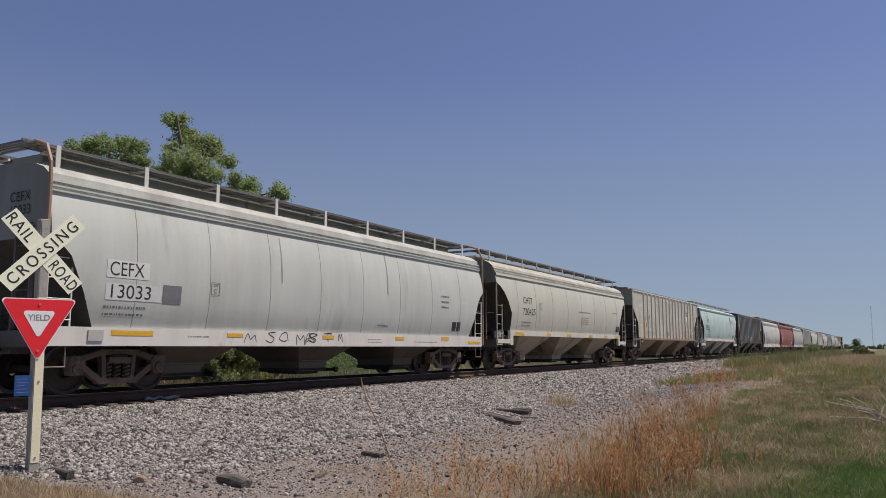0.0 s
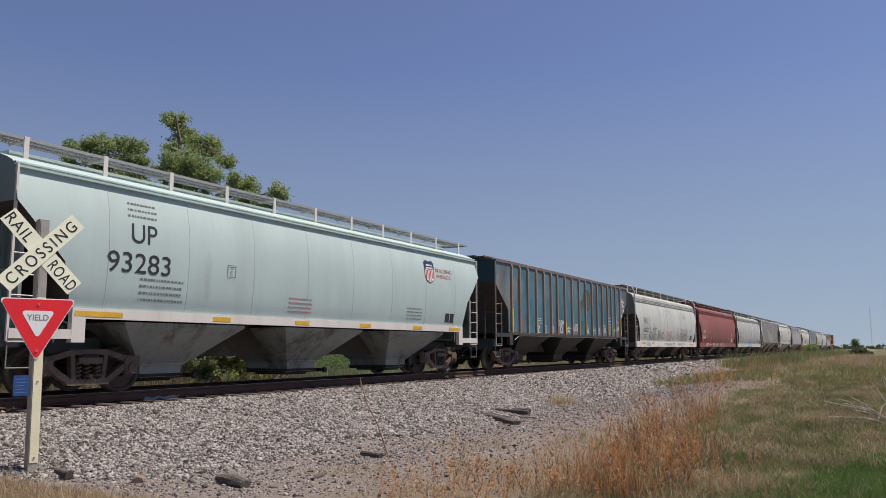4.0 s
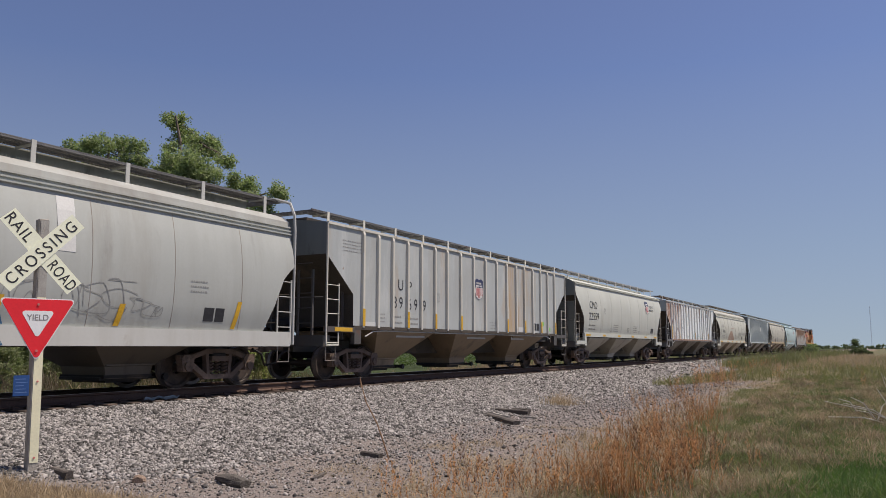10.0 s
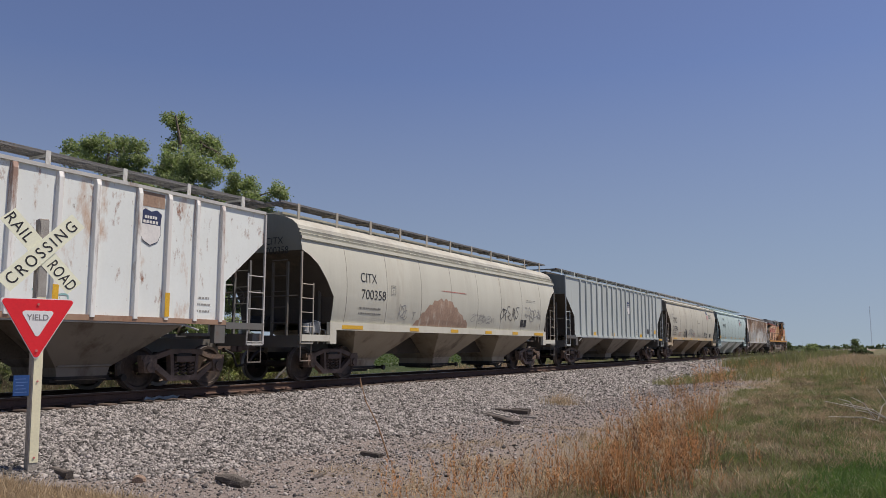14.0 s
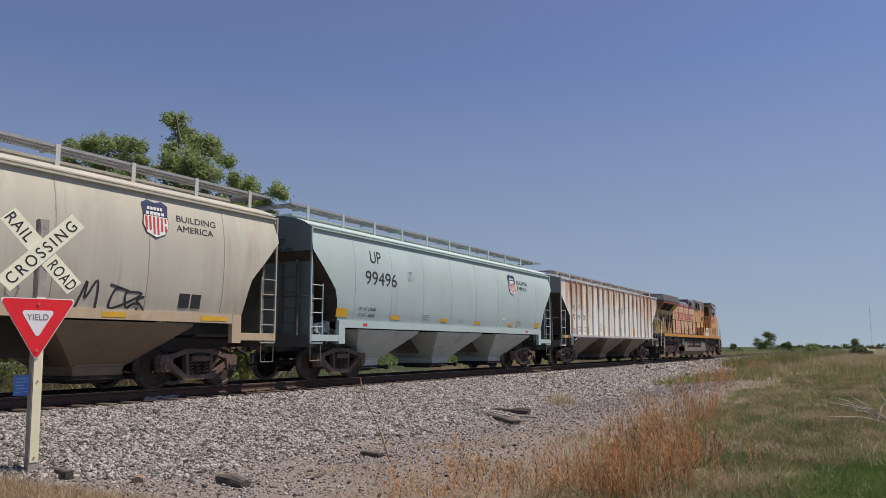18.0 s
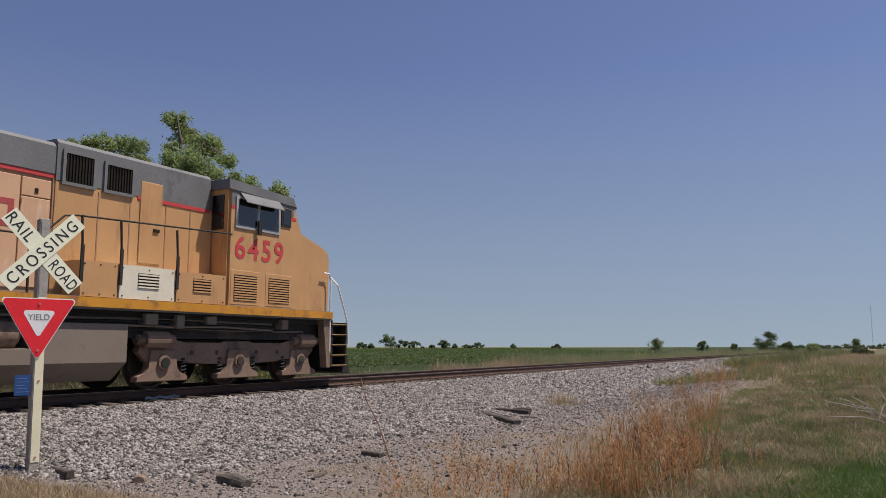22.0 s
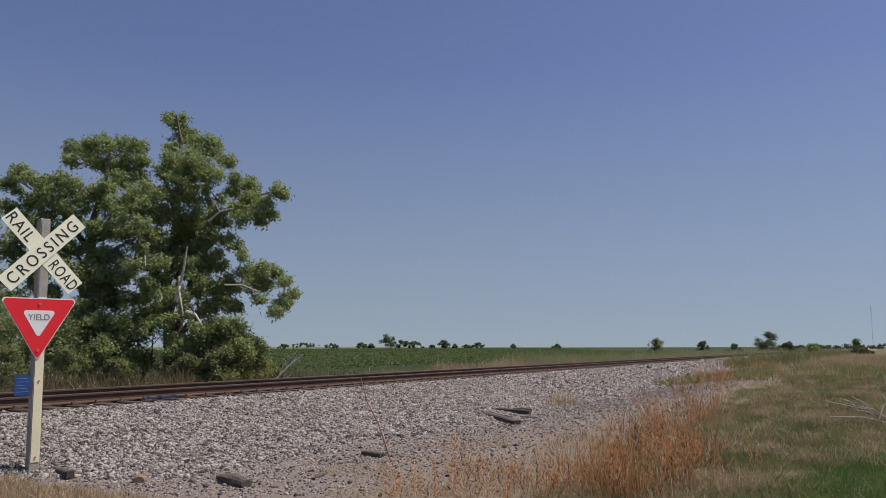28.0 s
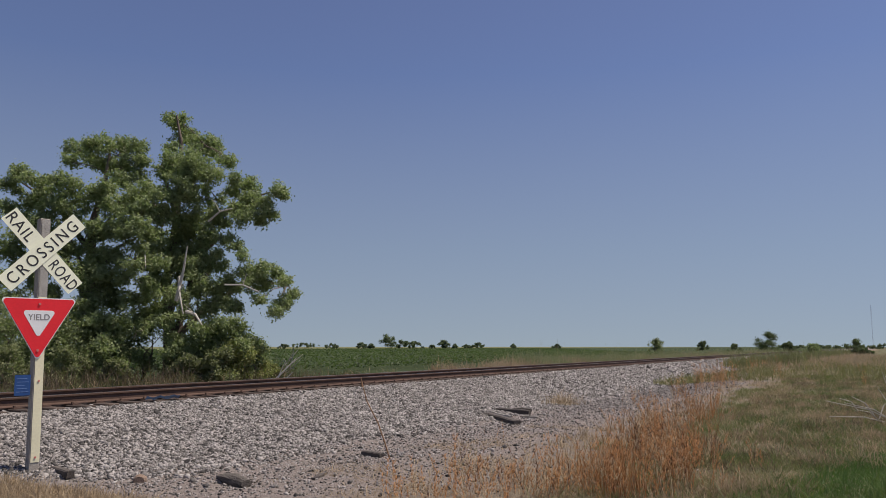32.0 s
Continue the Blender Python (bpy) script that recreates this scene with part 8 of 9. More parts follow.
bough(t, [(0.77, 4.25), (1.10, 6.4), (1.6, 7.8)],
      [(0.92, 7.75, 0.26), (1.50, 7.63, 0.28), (1.95, 7.78, 0.24), (1.22, 8.2, 0.3)], 0.6)
bough(t, [(1.35, 5.67), (2.04, 6.15), (2.84, 5.55)],
      [(2.24, 6.05, 0.28), (2.62, 5.81, 0.33), (2.87, 5.39, 0.26), (1.85, 5.51, 0.19)])
bough(t, [(0.39, 2.15), (1.79, 3.43), (3.16, 4.37), (4.69, 4.14)],
      [(3.15, 4.77, 0.40), (3.67, 4.77, 0.45), (4.28, 4.72, 0.35), (4.69, 4.25, 0.30), (5.01, 3.74, 0.33), (4.60, 3.39, 0.30), (4.37, 3.04, 0.28), (3.87, 4.18, 0.38), (3.17, 4.14, 0.35), (2.59, 4.07, 0.33), (3.61, 3.55, 0.19)])
bough(t, [(0.33, 1.92), (0.99, 2.97), (2.14, 3.55)],
      [(2.14, 3.43, 0.49), (2.73, 3.18, 0.30), (1.65, 4.02, 0.49), (1.07, 3.90, 0.40), (2.23, 4.25, 0.35), (1.45, 3.20, 0.44)])
bough(t, [(-0.12, 3.32), (0.33, 4.72)],
      [(0.53, 5.55, 0.54), (0.13, 5.15, 0.49), (0.91, 4.96, 0.45), (0.34, 4.61, 0.40), (-0.47, 4.25, 0.47), (-0.87, 4.25, 0.42), (1.00, 5.67, 0.40)])
bough(t, [(-0.07, 2.15), (-0.77, 3.20)],
      [(-0.98, 3.55, 0.47), (-0.58, 3.13, 0.40), (-1.18, 2.85, 0.42)])
bough(t, [(0.04, 0.77), (1.15, 1.81), (2.53, 2.27)],
      [(1.18, 2.27, 0.44), (1.83, 2.39, 0.49), (2.52, 2.50, 0.49), (2.89, 2.11, 0.35), (1.39, 1.69, 0.44), (2.32, 1.69, 0.49), (0.57, 1.81, 0.44), (0.10, 1.88, 0.35), (0.01, 1.32, 0.30), (0.94, 1.23, 0.37), (3.02, 1.65, 0.26)])
bough(t, [(-0.06, 2.85), (-0.3, 5.0), (-0.7, 6.5)],
      [(-0.75, 7.2, 0.5), (-0.95, 6.4, 0.55), (-0.6, 5.6, 0.55), (-1.0, 5.0, 0.5), (-0.5, 4.8, 0.45), (0.2, 3.7, 0.5), (0.5, 3.0, 0.45), (-0.3, 2.6, 0.45), (0.9, 4.4, 0.4)], 0.6)
bough(t, [(0.37, 2.62), (0.9, 4.0), (1.6, 5.0)],
      [(1.5, 5.2, 0.42), (2.0, 4.9, 0.36), (1.2, 4.6, 0.4), (1.3, 6.0, 0.36)], 0.8)
t = grove_tree(-14.36, 30.80, [(0.65, -0.07), (0.50, 1.91), (0.30, 4.15), (0.28, 6.43), (0.64, 8.28), (0.78, 9.81)], 0.34, "broad leafy cottonwood with foliage down to the ground")
bough(t, [(0.46, 7.35), (0.85, 8.52), (1.27, 9.34)],
      [(-0.64, 9.65, 0.39), (-0.06, 9.69, 0.44), (0.56, 9.74, 0.48), (1.25, 9.81, 0.48), (1.90, 9.69, 0.39), (2.13, 9.10, 0.34), (1.51, 9.10, 0.53), (0.83, 9.03, 0.53), (0.13, 9.10, 0.48), (-0.79, 9.10, 0.34), (2.00, 8.52, 0.34), (1.32, 8.40, 0.48)])
bough(t, [(0.30, 5.28), (-1.01, 7.12), (-2.69, 8.28)],
      [(-2.94, 8.63, 0.39), (-2.47, 8.47, 0.34), (-3.32, 8.17, 0.34), (-2.88, 7.82, 0.21), (-1.76, 8.17, 0.44), (-1.20, 8.28, 0.39), (-0.72, 8.05, 0.43), (-1.38, 7.59, 0.48), (-2.17, 7.47, 0.48), (-0.90, 7.12, 0.48), (-1.79, 6.89, 0.43), (-0.34, 7.35, 0.43)])
bough(t, [(0.31, 5.97), (1.50, 7.12), (2.61, 7.70)],
      [(2.42, 7.93, 0.43), (2.84, 7.70, 0.30), (1.93, 7.70, 0.43), (2.18, 7.12, 0.48), (2.76, 7.01, 0.34), (1.62, 7.01, 0.43), (0.78, 7.82, 0.53), (0.33, 7.70, 0.43), (0.92, 7.24, 0.48), (3.01, 6.54, 0.20)])
bough(t, [(0.30, 4.15), (1.36, 5.51), (2.35, 5.97)],
      [(2.11, 6.31, 0.48), (2.58, 6.08, 0.34), (1.67, 5.97, 0.43), (1.09, 6.20, 0.36), (2.27, 5.40, 0.39), (1.96, 4.83, 0.43), (2.41, 4.83, 0.29), (1.26, 5.17, 0.45), (1.53, 4.38, 0.43)])
bough(t, [(0.33, 3.70), (-0.33, 5.28), (-0.71, 5.97)],
      [(0.28, 6.43, 0.41), (-0.51, 6.43, 0.45), (0.05, 4.65, 0.43), (0.74, 4.38, 0.47), (-0.63, 4.60, 0.43), (-1.04, 5.74, 0.50)])
bough(t, [(0.46, 2.13), (-1.25, 3.70), (-2.79, 4.83)],
      [(-2.95, 5.51, 0.48), (-2.56, 4.83, 0.47), (-3.10, 4.38, 0.43), (-1.95, 4.15, 0.43), (-2.58, 3.47, 0.47), (-1.25, 3.70, 0.47)])
bough(t, [(0.55, 1.03), (1.29, 2.58), (2.04, 3.25)],
      [(1.24, 3.47, 0.52), (2.02, 3.47, 0.43), (0.45, 3.47, 0.52), (-0.20, 3.14, 0.47), (0.84, 2.58, 0.52), (1.63, 2.47, 0.47), (0.19, 2.13, 0.51), (-0.83, 2.47, 0.51), (2.30, 2.35, 0.29), (1.11, 1.69, 0.47), (0.24, 1.25, 0.47)])
bough(t, [(0.52, 0.37), (-1.11, 1.47), (-2.25, 1.91)],
      [(-1.83, 2.35, 0.56), (-2.73, 2.35, 0.51), (-1.43, 1.36, 0.51), (-2.43, 1.25, 0.51), (-0.63, 1.03, 0.47), (-2.94, 0.59, 0.42), (-1.71, 0.48, 0.38), (0.07, 0.48, 0.36), (1.06, 0.59, 0.31), (1.71, 0.81, 0.24)])
bough(t, [(0.45, 3.6), (0.5, 5.0), (0.6, 6.0)],
      [(0.45, 6.0, 0.4), (0.95, 5.3, 0.36), (0.05, 4.3, 0.42), (0.6, 4.7, 0.34)], 0.8)
bough(t, [(0.40, 3.0), (-0.6, 5.0), (-2.0, 6.3)],
      [(-2.6, 7.0, 0.5), (-2.0, 6.3, 0.55), (-1.2, 6.2, 0.5), (-0.4, 5.5, 0.55), (-1.6, 5.4, 0.5), (-2.6, 6.0, 0.5), (-1.2, 4.7, 0.5), (-3.2, 7.2, 0.4)], 0.6)
bough(t, [(0.35, 3.6), (1.3, 4.8), (2.6, 5.4)],
      [(0.4, 5.2, 0.5), (1.4, 6.5, 0.5), (2.7, 5.6, 0.45), (3.0, 4.9, 0.45), (2.6, 4.0, 0.5), (2.9, 7.0, 0.4), (1.0, 4.0, 0.5), (1.7, 7.4, 0.45)], 0.6)
t = grove_tree(-18.46, 29.50, [(0.13, 0.00), (-0.05, 2.75), (-0.42, 5.57), (-0.25, 7.56)], 0.3, "leafy cottonwood at the end of the grove")
bough(t, [(-0.28, 5.13), (-0.20, 6.89)],
      [(-0.04, 7.67, 0.66), (-0.85, 6.89, 0.74), (0.49, 6.45, 0.65), (-0.22, 5.79, 0.74)])
bough(t, [(-0.09, 2.75), (0.44, 4.26)],
      [(0.70, 5.13, 0.65), (-0.89, 4.69, 0.78), (0.27, 3.61, 0.78), (1.15, 3.39, 0.56)])
bough(t, [(0.08, 0.63), (0.63, 1.68)],
      [(-0.49, 2.32, 0.77), (0.82, 2.11, 0.73), (1.52, 1.26, 0.55), (-0.15, 0.84, 0.72), (0.93, 0.63, 0.60)])


def dead_limbs():
    """Bleached broken limbs showing among the leaves of the grove."""
    x, y = aimed(-0.353, 30.2)
    for k, (a, b) in enumerate((((0.2, 3.9), (0.55, 2.5)), ((0.5, 2.6), (1.25, 2.1)), ((0.1, 3.0), (0.6, 5.0)), ((-1.3, 4.9), (-0.9, 4.2)), ((-1.4, 1.6), (-0.9, 1.9)), ((1.9, 3.6), (3.3, 3.3)), ((1.2, 6.0), (2.2, 6.4)))):
        t = thing("dead_branch", pose(x, y, ground_z(x, y), 0, 0, YAW), "bleached dead limb caught among green leaves", "branch", "dead limbs in the grove")
        mid = ((a[0] + b[0]) / 2 + rgt.uniform(-0.1, 0.1), 0.1, (a[1] + b[1]) / 2 + 0.12)
        bm = bm_new()
        tube(bm, [(a[0], 0.4, a[1]), mid, (b[0], -0.1, b[1])], 0.075 if k < 3 else 0.04, 6, 0.02)
        part("limb", bm, DEADWOOD, t)
        bm = bm_new()
        tube(bm, [mid, (mid[0] + rgt.uniform(-0.4, 0.4), -0.1, mid[2] + 0.4)], 0.022, 5, 0.008)
        part("twig", bm, DEADWOOD, t)


dead_limbs()


def bush(bearing, r, w, h, leaves, label, group, leaf=None, lift=0.0, size=None):
    """A shrub or far small tree of width w and height h."""
    x, y = aimed(bearing, r)
    z = ground_z(x, y) + lift
    t = thing("bush", pose(x, y, z - 0.05, 0, 0, YAW), label, "bush", group)
    bm = bm_new()
    for k in range(3):
        tube(bm, [(0, 0, 0), (rgt.uniform(-0.15, 0.15) * w, 0, h * 0.4), (rgt.uniform(-0.3, 0.3) * w, 0, h * 0.7)], h * 0.02, 5, h * 0.006)
    part("stem", bm, BARK, t)
    cl = []
    for k in range(24):
        a, q = rgt.uniform(0, 6.28), rgt.random() ** 0.6
        zz = rgt.uniform(0.12, 0.92)
        room = w * 0.42 * math.sin(math.pi * min(0.95, 0.25 + zz * 0.72))
        cl.append((q * room * math.cos(a), q * room * math.sin(a), zz * h, h * rgt.uniform(0.10, 0.2)))
    part("foliage", leaf_cloud(cl, leaves, size or h * 0.045, rgt), leaf or FAR_LEAF, t)


def px(x):
    return (x - 784) / 1380.0


GROVE_LEAF = leaf_material("shaded_thicket_leaves", (0.235, 0.265, 0.14))
for x, r, h, w in ((-20, 31, 3.0, 3.6), (40, 30.5, 2.6, 3.4), (95, 31, 3.0, 3.2), (150, 31.5, 2.7, 3.2), (205, 32, 2.4, 2.8), (255, 33.5, 2.6, 2.4), (350, 33, 2.2, 2.6), (395, 32.5, 2.5, 2.8), (440, 33, 1.9, 2.4)):
    bush(px(x), r, w, h, 6200, "dense leafy thicket under the cottonwoods", "brush beyond the track", GROVE_LEAF, size=0.052)
YELLOW_LEAF = leaf_material("sunlit_yellow_green_brush_leaves", (0.27, 0.28, 0.12))
for x, r, h, w in ((18, 28.5, 1.5, 2.4), (118, 29.5, 1.3, 2.2), (205, 29, 0.9, 1.6)):
    bush(px(x), r, w, h, 4200, "tangled grey green brush at the foot of the trees", "brush beyond the track", BRUSH_LEAF, size=0.05)
for x, r, h, w in ((335, 30, 1.1, 1.6), (388, 29.5, 1.35, 1.8), (418, 30, 1.7, 2.0), (446, 31, 1.5, 1.9), (472, 32, 0.8, 1.4)):
    bush(px(x), r, w, h, 4600, "sunlit yellow green brush at the edge of the grove", "brush beyond the track", BRUSH_LEAF if x < 400 else YELLOW_LEAF, size=0.05)
FIELD_BUSHES = [(687, 21, 24), (712, 12, 32), (735, 9, 26), (785, 12, 18), (640, 7, 17), (656, 5, 10), (540, 7, 42), (585, 6, 22), (501, 5, 16), (765, 4, 9), (805, 5, 7),
                (826, 4, 13), (845, 7, 17), (908, 5, 8), (985, 5, 12), (455, 8, 30)]
for x, h, w in FIELD_BUSHES:
    bush(px(x), 560, w * 0.66, h * 0.41 + 1.2, 3000, "small dark green tree at the far edge of the field", "trees along the horizon", size=0.4)
for x, r, h, w in ((1163, 150, 2.9, 5.0), (1243, 260, 3.0, 5.0), (1362, 185, 4.4, 7.4), (1395, 200, 2.6, 4), (1300, 210, 2.0, 5)):
    thin = x == 1163
    bush(px(x), r, w, h, 2200 if thin else 6400, "airy pale green shrub beyond the railway bank" if thin else "green shrub beyond the railway bank", "shrubs beyond the track", BRUSH_LEAF if thin else SHRUB_LEAF, size=0.12)
for x, r, h, w in ((1515, 150, 2.7, 3.4), (1528, 130, 1.2, 3.0), (1440, 92, 1.7, 3.6), (1432, 100, 1.5, 3)):
    bush(px(x), r, w, h, 3600, "green shrub on the grassy verge", "shrubs on the verge", SHRUB_LEAF if x > 1500 else BUSH_LEAF, size=0.09)
for x in range(1385, 1570, 16):
    bush(px(x), 640, 13, rgt.uniform(2.2, 3.6), 1000, "low dark line of distant trees", "trees along the horizon", size=0.5)


def fallen_branch():
    """Bleached broken sticks lying in the undergrowth."""
    x, y = aimed(px(500), 25.8)
    t = thing("fallen_branch", pose(x, y, ground_z(x, y), 0, 0, YAW), "bleached dead branch with broken twigs on the ground", "branch")
    for a, b, r in (((-0.55, 0, 0.02), (0.42, 0.1, 0.66), 0.035), ((-0.3, 0, 0.03), (0.38, -0.1, 0.40), 0.028), ((-0.5, 0.1, 0.05), (0.1, 0, 0.28), 0.022), ((-0.2, 0, 0.22), (0.12, 0, 0.62), 0.016)):
        bm = bm_new()
        tube(bm, [a, ((a[0] + b[0]) / 2, 0.05, (a[2] + b[2]) * 0.85 - 0.04), (b[0], b[1], b[2] * 1.6)], r * 1.3, 6, 0.014)
        part("stick", bm, DEADWOOD, t)


fallen_branch()


# ---- radio mast ----
def mast():
    x, y = aimed(px(1545), 1300)
    m = thing("radio_mast", pose(x, y, 0), "thin grey radio mast on the horizon", "mast")
    bm = bm_new()
    for a in range(3):
        c, s = math.cos(a * 2.094) * 0.5, math.sin(a * 2.094) * 0.5
        tube(bm, [(c, s, 0), (c, s, 62)], 0.09, 4)
    for k in range(31):
        z = k * 2.0
        for a in range(3):
            c, s = math.cos(a * 2.094) * 0.5, math.sin(a * 2.094) * 0.5
            c2, s2 = math.cos((a + 1) * 2.094) * 0.5, math.sin((a + 1) * 2.094) * 0.5
            tube(bm, [(c, s, z), (c2, s2, z + 2)], 0.05, 3)
    part("lattice", bm, material("hazy_pale_steel", (0.62, 0.64, 0.68), 0.6, 0.2, 0.1), m)


mast()


# ---- loose ground cover: ballast stones, grass, weeds ----
def loose_mesh(name, verts, tris, mat, label, category):
    me = bpy.data.meshes.new(name)
    me.vertices.add(len(verts))
    me.vertices.foreach_set("co", np.asarray(verts, dtype=np.float32).ravel())
    me.loops.add(tris.size)
    me.loops.foreach_set("vertex_index", tris.astype(np.int32).ravel())
    me.polygons.add(len(tris))
    me.polygons.foreach_set("loop_start", np.arange(0, tris.size, 3, dtype=np.int32))
    me.update(calc_edges=True)
    me.materials.append(mat)
    return tagged(new(name, me), label, category, kind="stuff")


def ballast():
    rs = np.random.RandomState(4)
    ico = np.array([(x, y, z) for x in (-1, 1) for y in (-1, 1) for z in (-1, 1)]) * 0.62
    tri = np.array([(0, 1, 3), (0, 3, 2), (4, 6, 7), (4, 7, 5), (0, 4, 5), (0, 5, 1), (2, 3, 7), (2, 7, 6), (0, 2, 6), (0, 6, 4), (1, 5, 7), (1, 7, 3)])
    spots = []

    def sow(n, y0, y1, u0, size, far=False):
        for _ in range(n):
            y = rs.uniform(y0, y1)
            edge = ballast_edge(y) + 0.35 * noise.noise((y * 1.3, 0.7, 2)) if not far else 3.4
            u = u0 + (edge + 0.15 - u0) * rs.uniform()
            if u > edge - 0.6 and rs.uniform() < (u - edge + 0.6) / 0.75:
                continue
            s = size * math.exp(rs.normal(0, 0.32))
            x = TRACK_X + (-u if far else u)
            spots.append((x, y, ground_z(x, y) + s * 0.10, s))
    sow(138000, 3.0, 24.0, 1.30, 0.0182)
    sow(34000, 24.0, 42.0, 1.30, 0.027)
    sow(11000, 42.0, 70.0, 1.28, 0.045)
    sow(900, 4.0, 30.0, 1.28, 0.05, True)
    for _ in range(3500):                     # between the rails and the ties
        y, u = rs.uniform(2, 40), rs.uniform(-1.28, 1.28)
        spots.append((TRACK_X + u, y, RAIL_Z - 0.235, 0.027 * math.exp(rs.normal(0, 0.3))))
    for _ in range(26000):                    # strays on the dirt
        y = rs.uniform(4.5, 34)
        u = ballast_edge(y) + abs(rs.normal(0, 1.5))
        x = TRACK_X + u
        s = 0.0105 * math.exp(rs.normal(0, 0.42))
        spots.append((x, y, ground_z(x, y) + s * 0.3, s))
    sp = np.array(spots)
    n = len(sp)
    shape = ico[None] * (1 + rs.normal(0, 0.36, (n, 8, 3))) * rs.uniform(0.5, 1.5, (n, 1, 3))
    q = rs.normal(0, 1, (n, 4))
    q /= np.linalg.norm(q, axis=1)[:, None]
    w, x, y, z = q.T
    rot = np.stack([1 - 2 * (y * y + z * z), 2 * (x * y - z * w), 2 * (x * z + y * w), 2 * (x * y + z * w), 1 - 2 * (x * x + z * z), 2 * (y * z - x * w),
                    2 * (x * z - y * w), 2 * (y * z + x * w), 1 - 2 * (x * x + y * y)], 1).reshape(n, 3, 3)
    v = np.einsum("nij,nkj->nki", rot, shape) * sp[:, 3, None, None]
    v[:, :, 2] *= 0.8
    v += sp[:, None, :3]
    f = tri[None] + (np.arange(n) * 8)[:, None, None]
    m = material("crushed_grey_pink_ballast", (0.215, 0.20, 0.19), 0.9, 0.0, 0.72, 3, 60, island=True, random_value=1.3, specular=0.2)
    loose_mesh("ballast_stones", v.reshape(-1, 3), f.reshape(-1, 3), m, "crushed grey and pinkish ballast stones heaped along the track", "ballast")


def blades(spots, height, width, rs, lean=0.35, curl=0.3):
    """Thin bent blades: spots (x, y, z, scale)."""
    sp = np.array(spots)
    n = len(sp)
    h = height * sp[:, 3] * np.exp(rs.normal(0, 0.25, n))
    a = rs.uniform(0, 2 * np.pi, n)
    side = np.stack([np.cos(a), np.sin(a), np.zeros(n)], 1) * (width * rs.uniform(0.6, 1.3, n))[:, None]
    d = rs.uniform(0, 2 * np.pi, n)
    ln = np.abs(rs.normal(0, lean, n))
    bend = np.stack([np.cos(d) * ln, np.sin(d) * ln, np.ones(n)], 1)
    p0 = sp[:, :3]
    p1 = p0 + bend * (h * 0.55)[:, None]
    bend2 = bend + np.stack([np.cos(d), np.sin(d), -0.3 * np.ones(n)], 1) * (np.abs(rs.normal(0, curl, n)))[:, None]
    p2 = p1 + bend2 * (h * 0.45)[:, None]
    v = np.stack([p0 - side, p0 + side, p1 - side * 0.7, p1 + side * 0.7, p2], 1)
    t = np.array([(0, 1, 3), (0, 3, 2), (2, 3, 4)])
    f = t[None] + (np.arange(n) * 5)[:, None, None]
    return v.reshape(-1, 3), f.reshape(-1, 3)


def grow(name, n, region, height, width, mat, label, category, rs, lean=0.35, clump=0.0, patch_scale=0.5, patch_cut=-1.0, seed=0.0):
    """n blades inside region(rs) -> (u, y), thinned by patches of noise."""
    spots = []
    tries = 0
    while len(spots) < n and tries < n * 4:
        tries += 1
        u, y, s = region(rs)
        x = TRACK_X + u
        if noise.noise((x * patch_scale, y * patch_scale, seed)) < patch_cut + rs.uniform(0, 0.25):
            continue
        k = 1 if not clump else rs.randint(2, 7)
        for _ in range(k):
            xx, yy = x + rs.normal(0, clump + 0.001), y + rs.normal(0, clump + 0.001)
            spots.append((xx, yy, ground_z(xx, yy) - 0.02, s))
    v, f = blades(spots, height, width, rs, lean)
    return loose_mesh(name, v, f, mat, label, category)


def grass_material(name, color, vary=0.45, dry=False):
    return leaf_material(name, color, vary, dry)


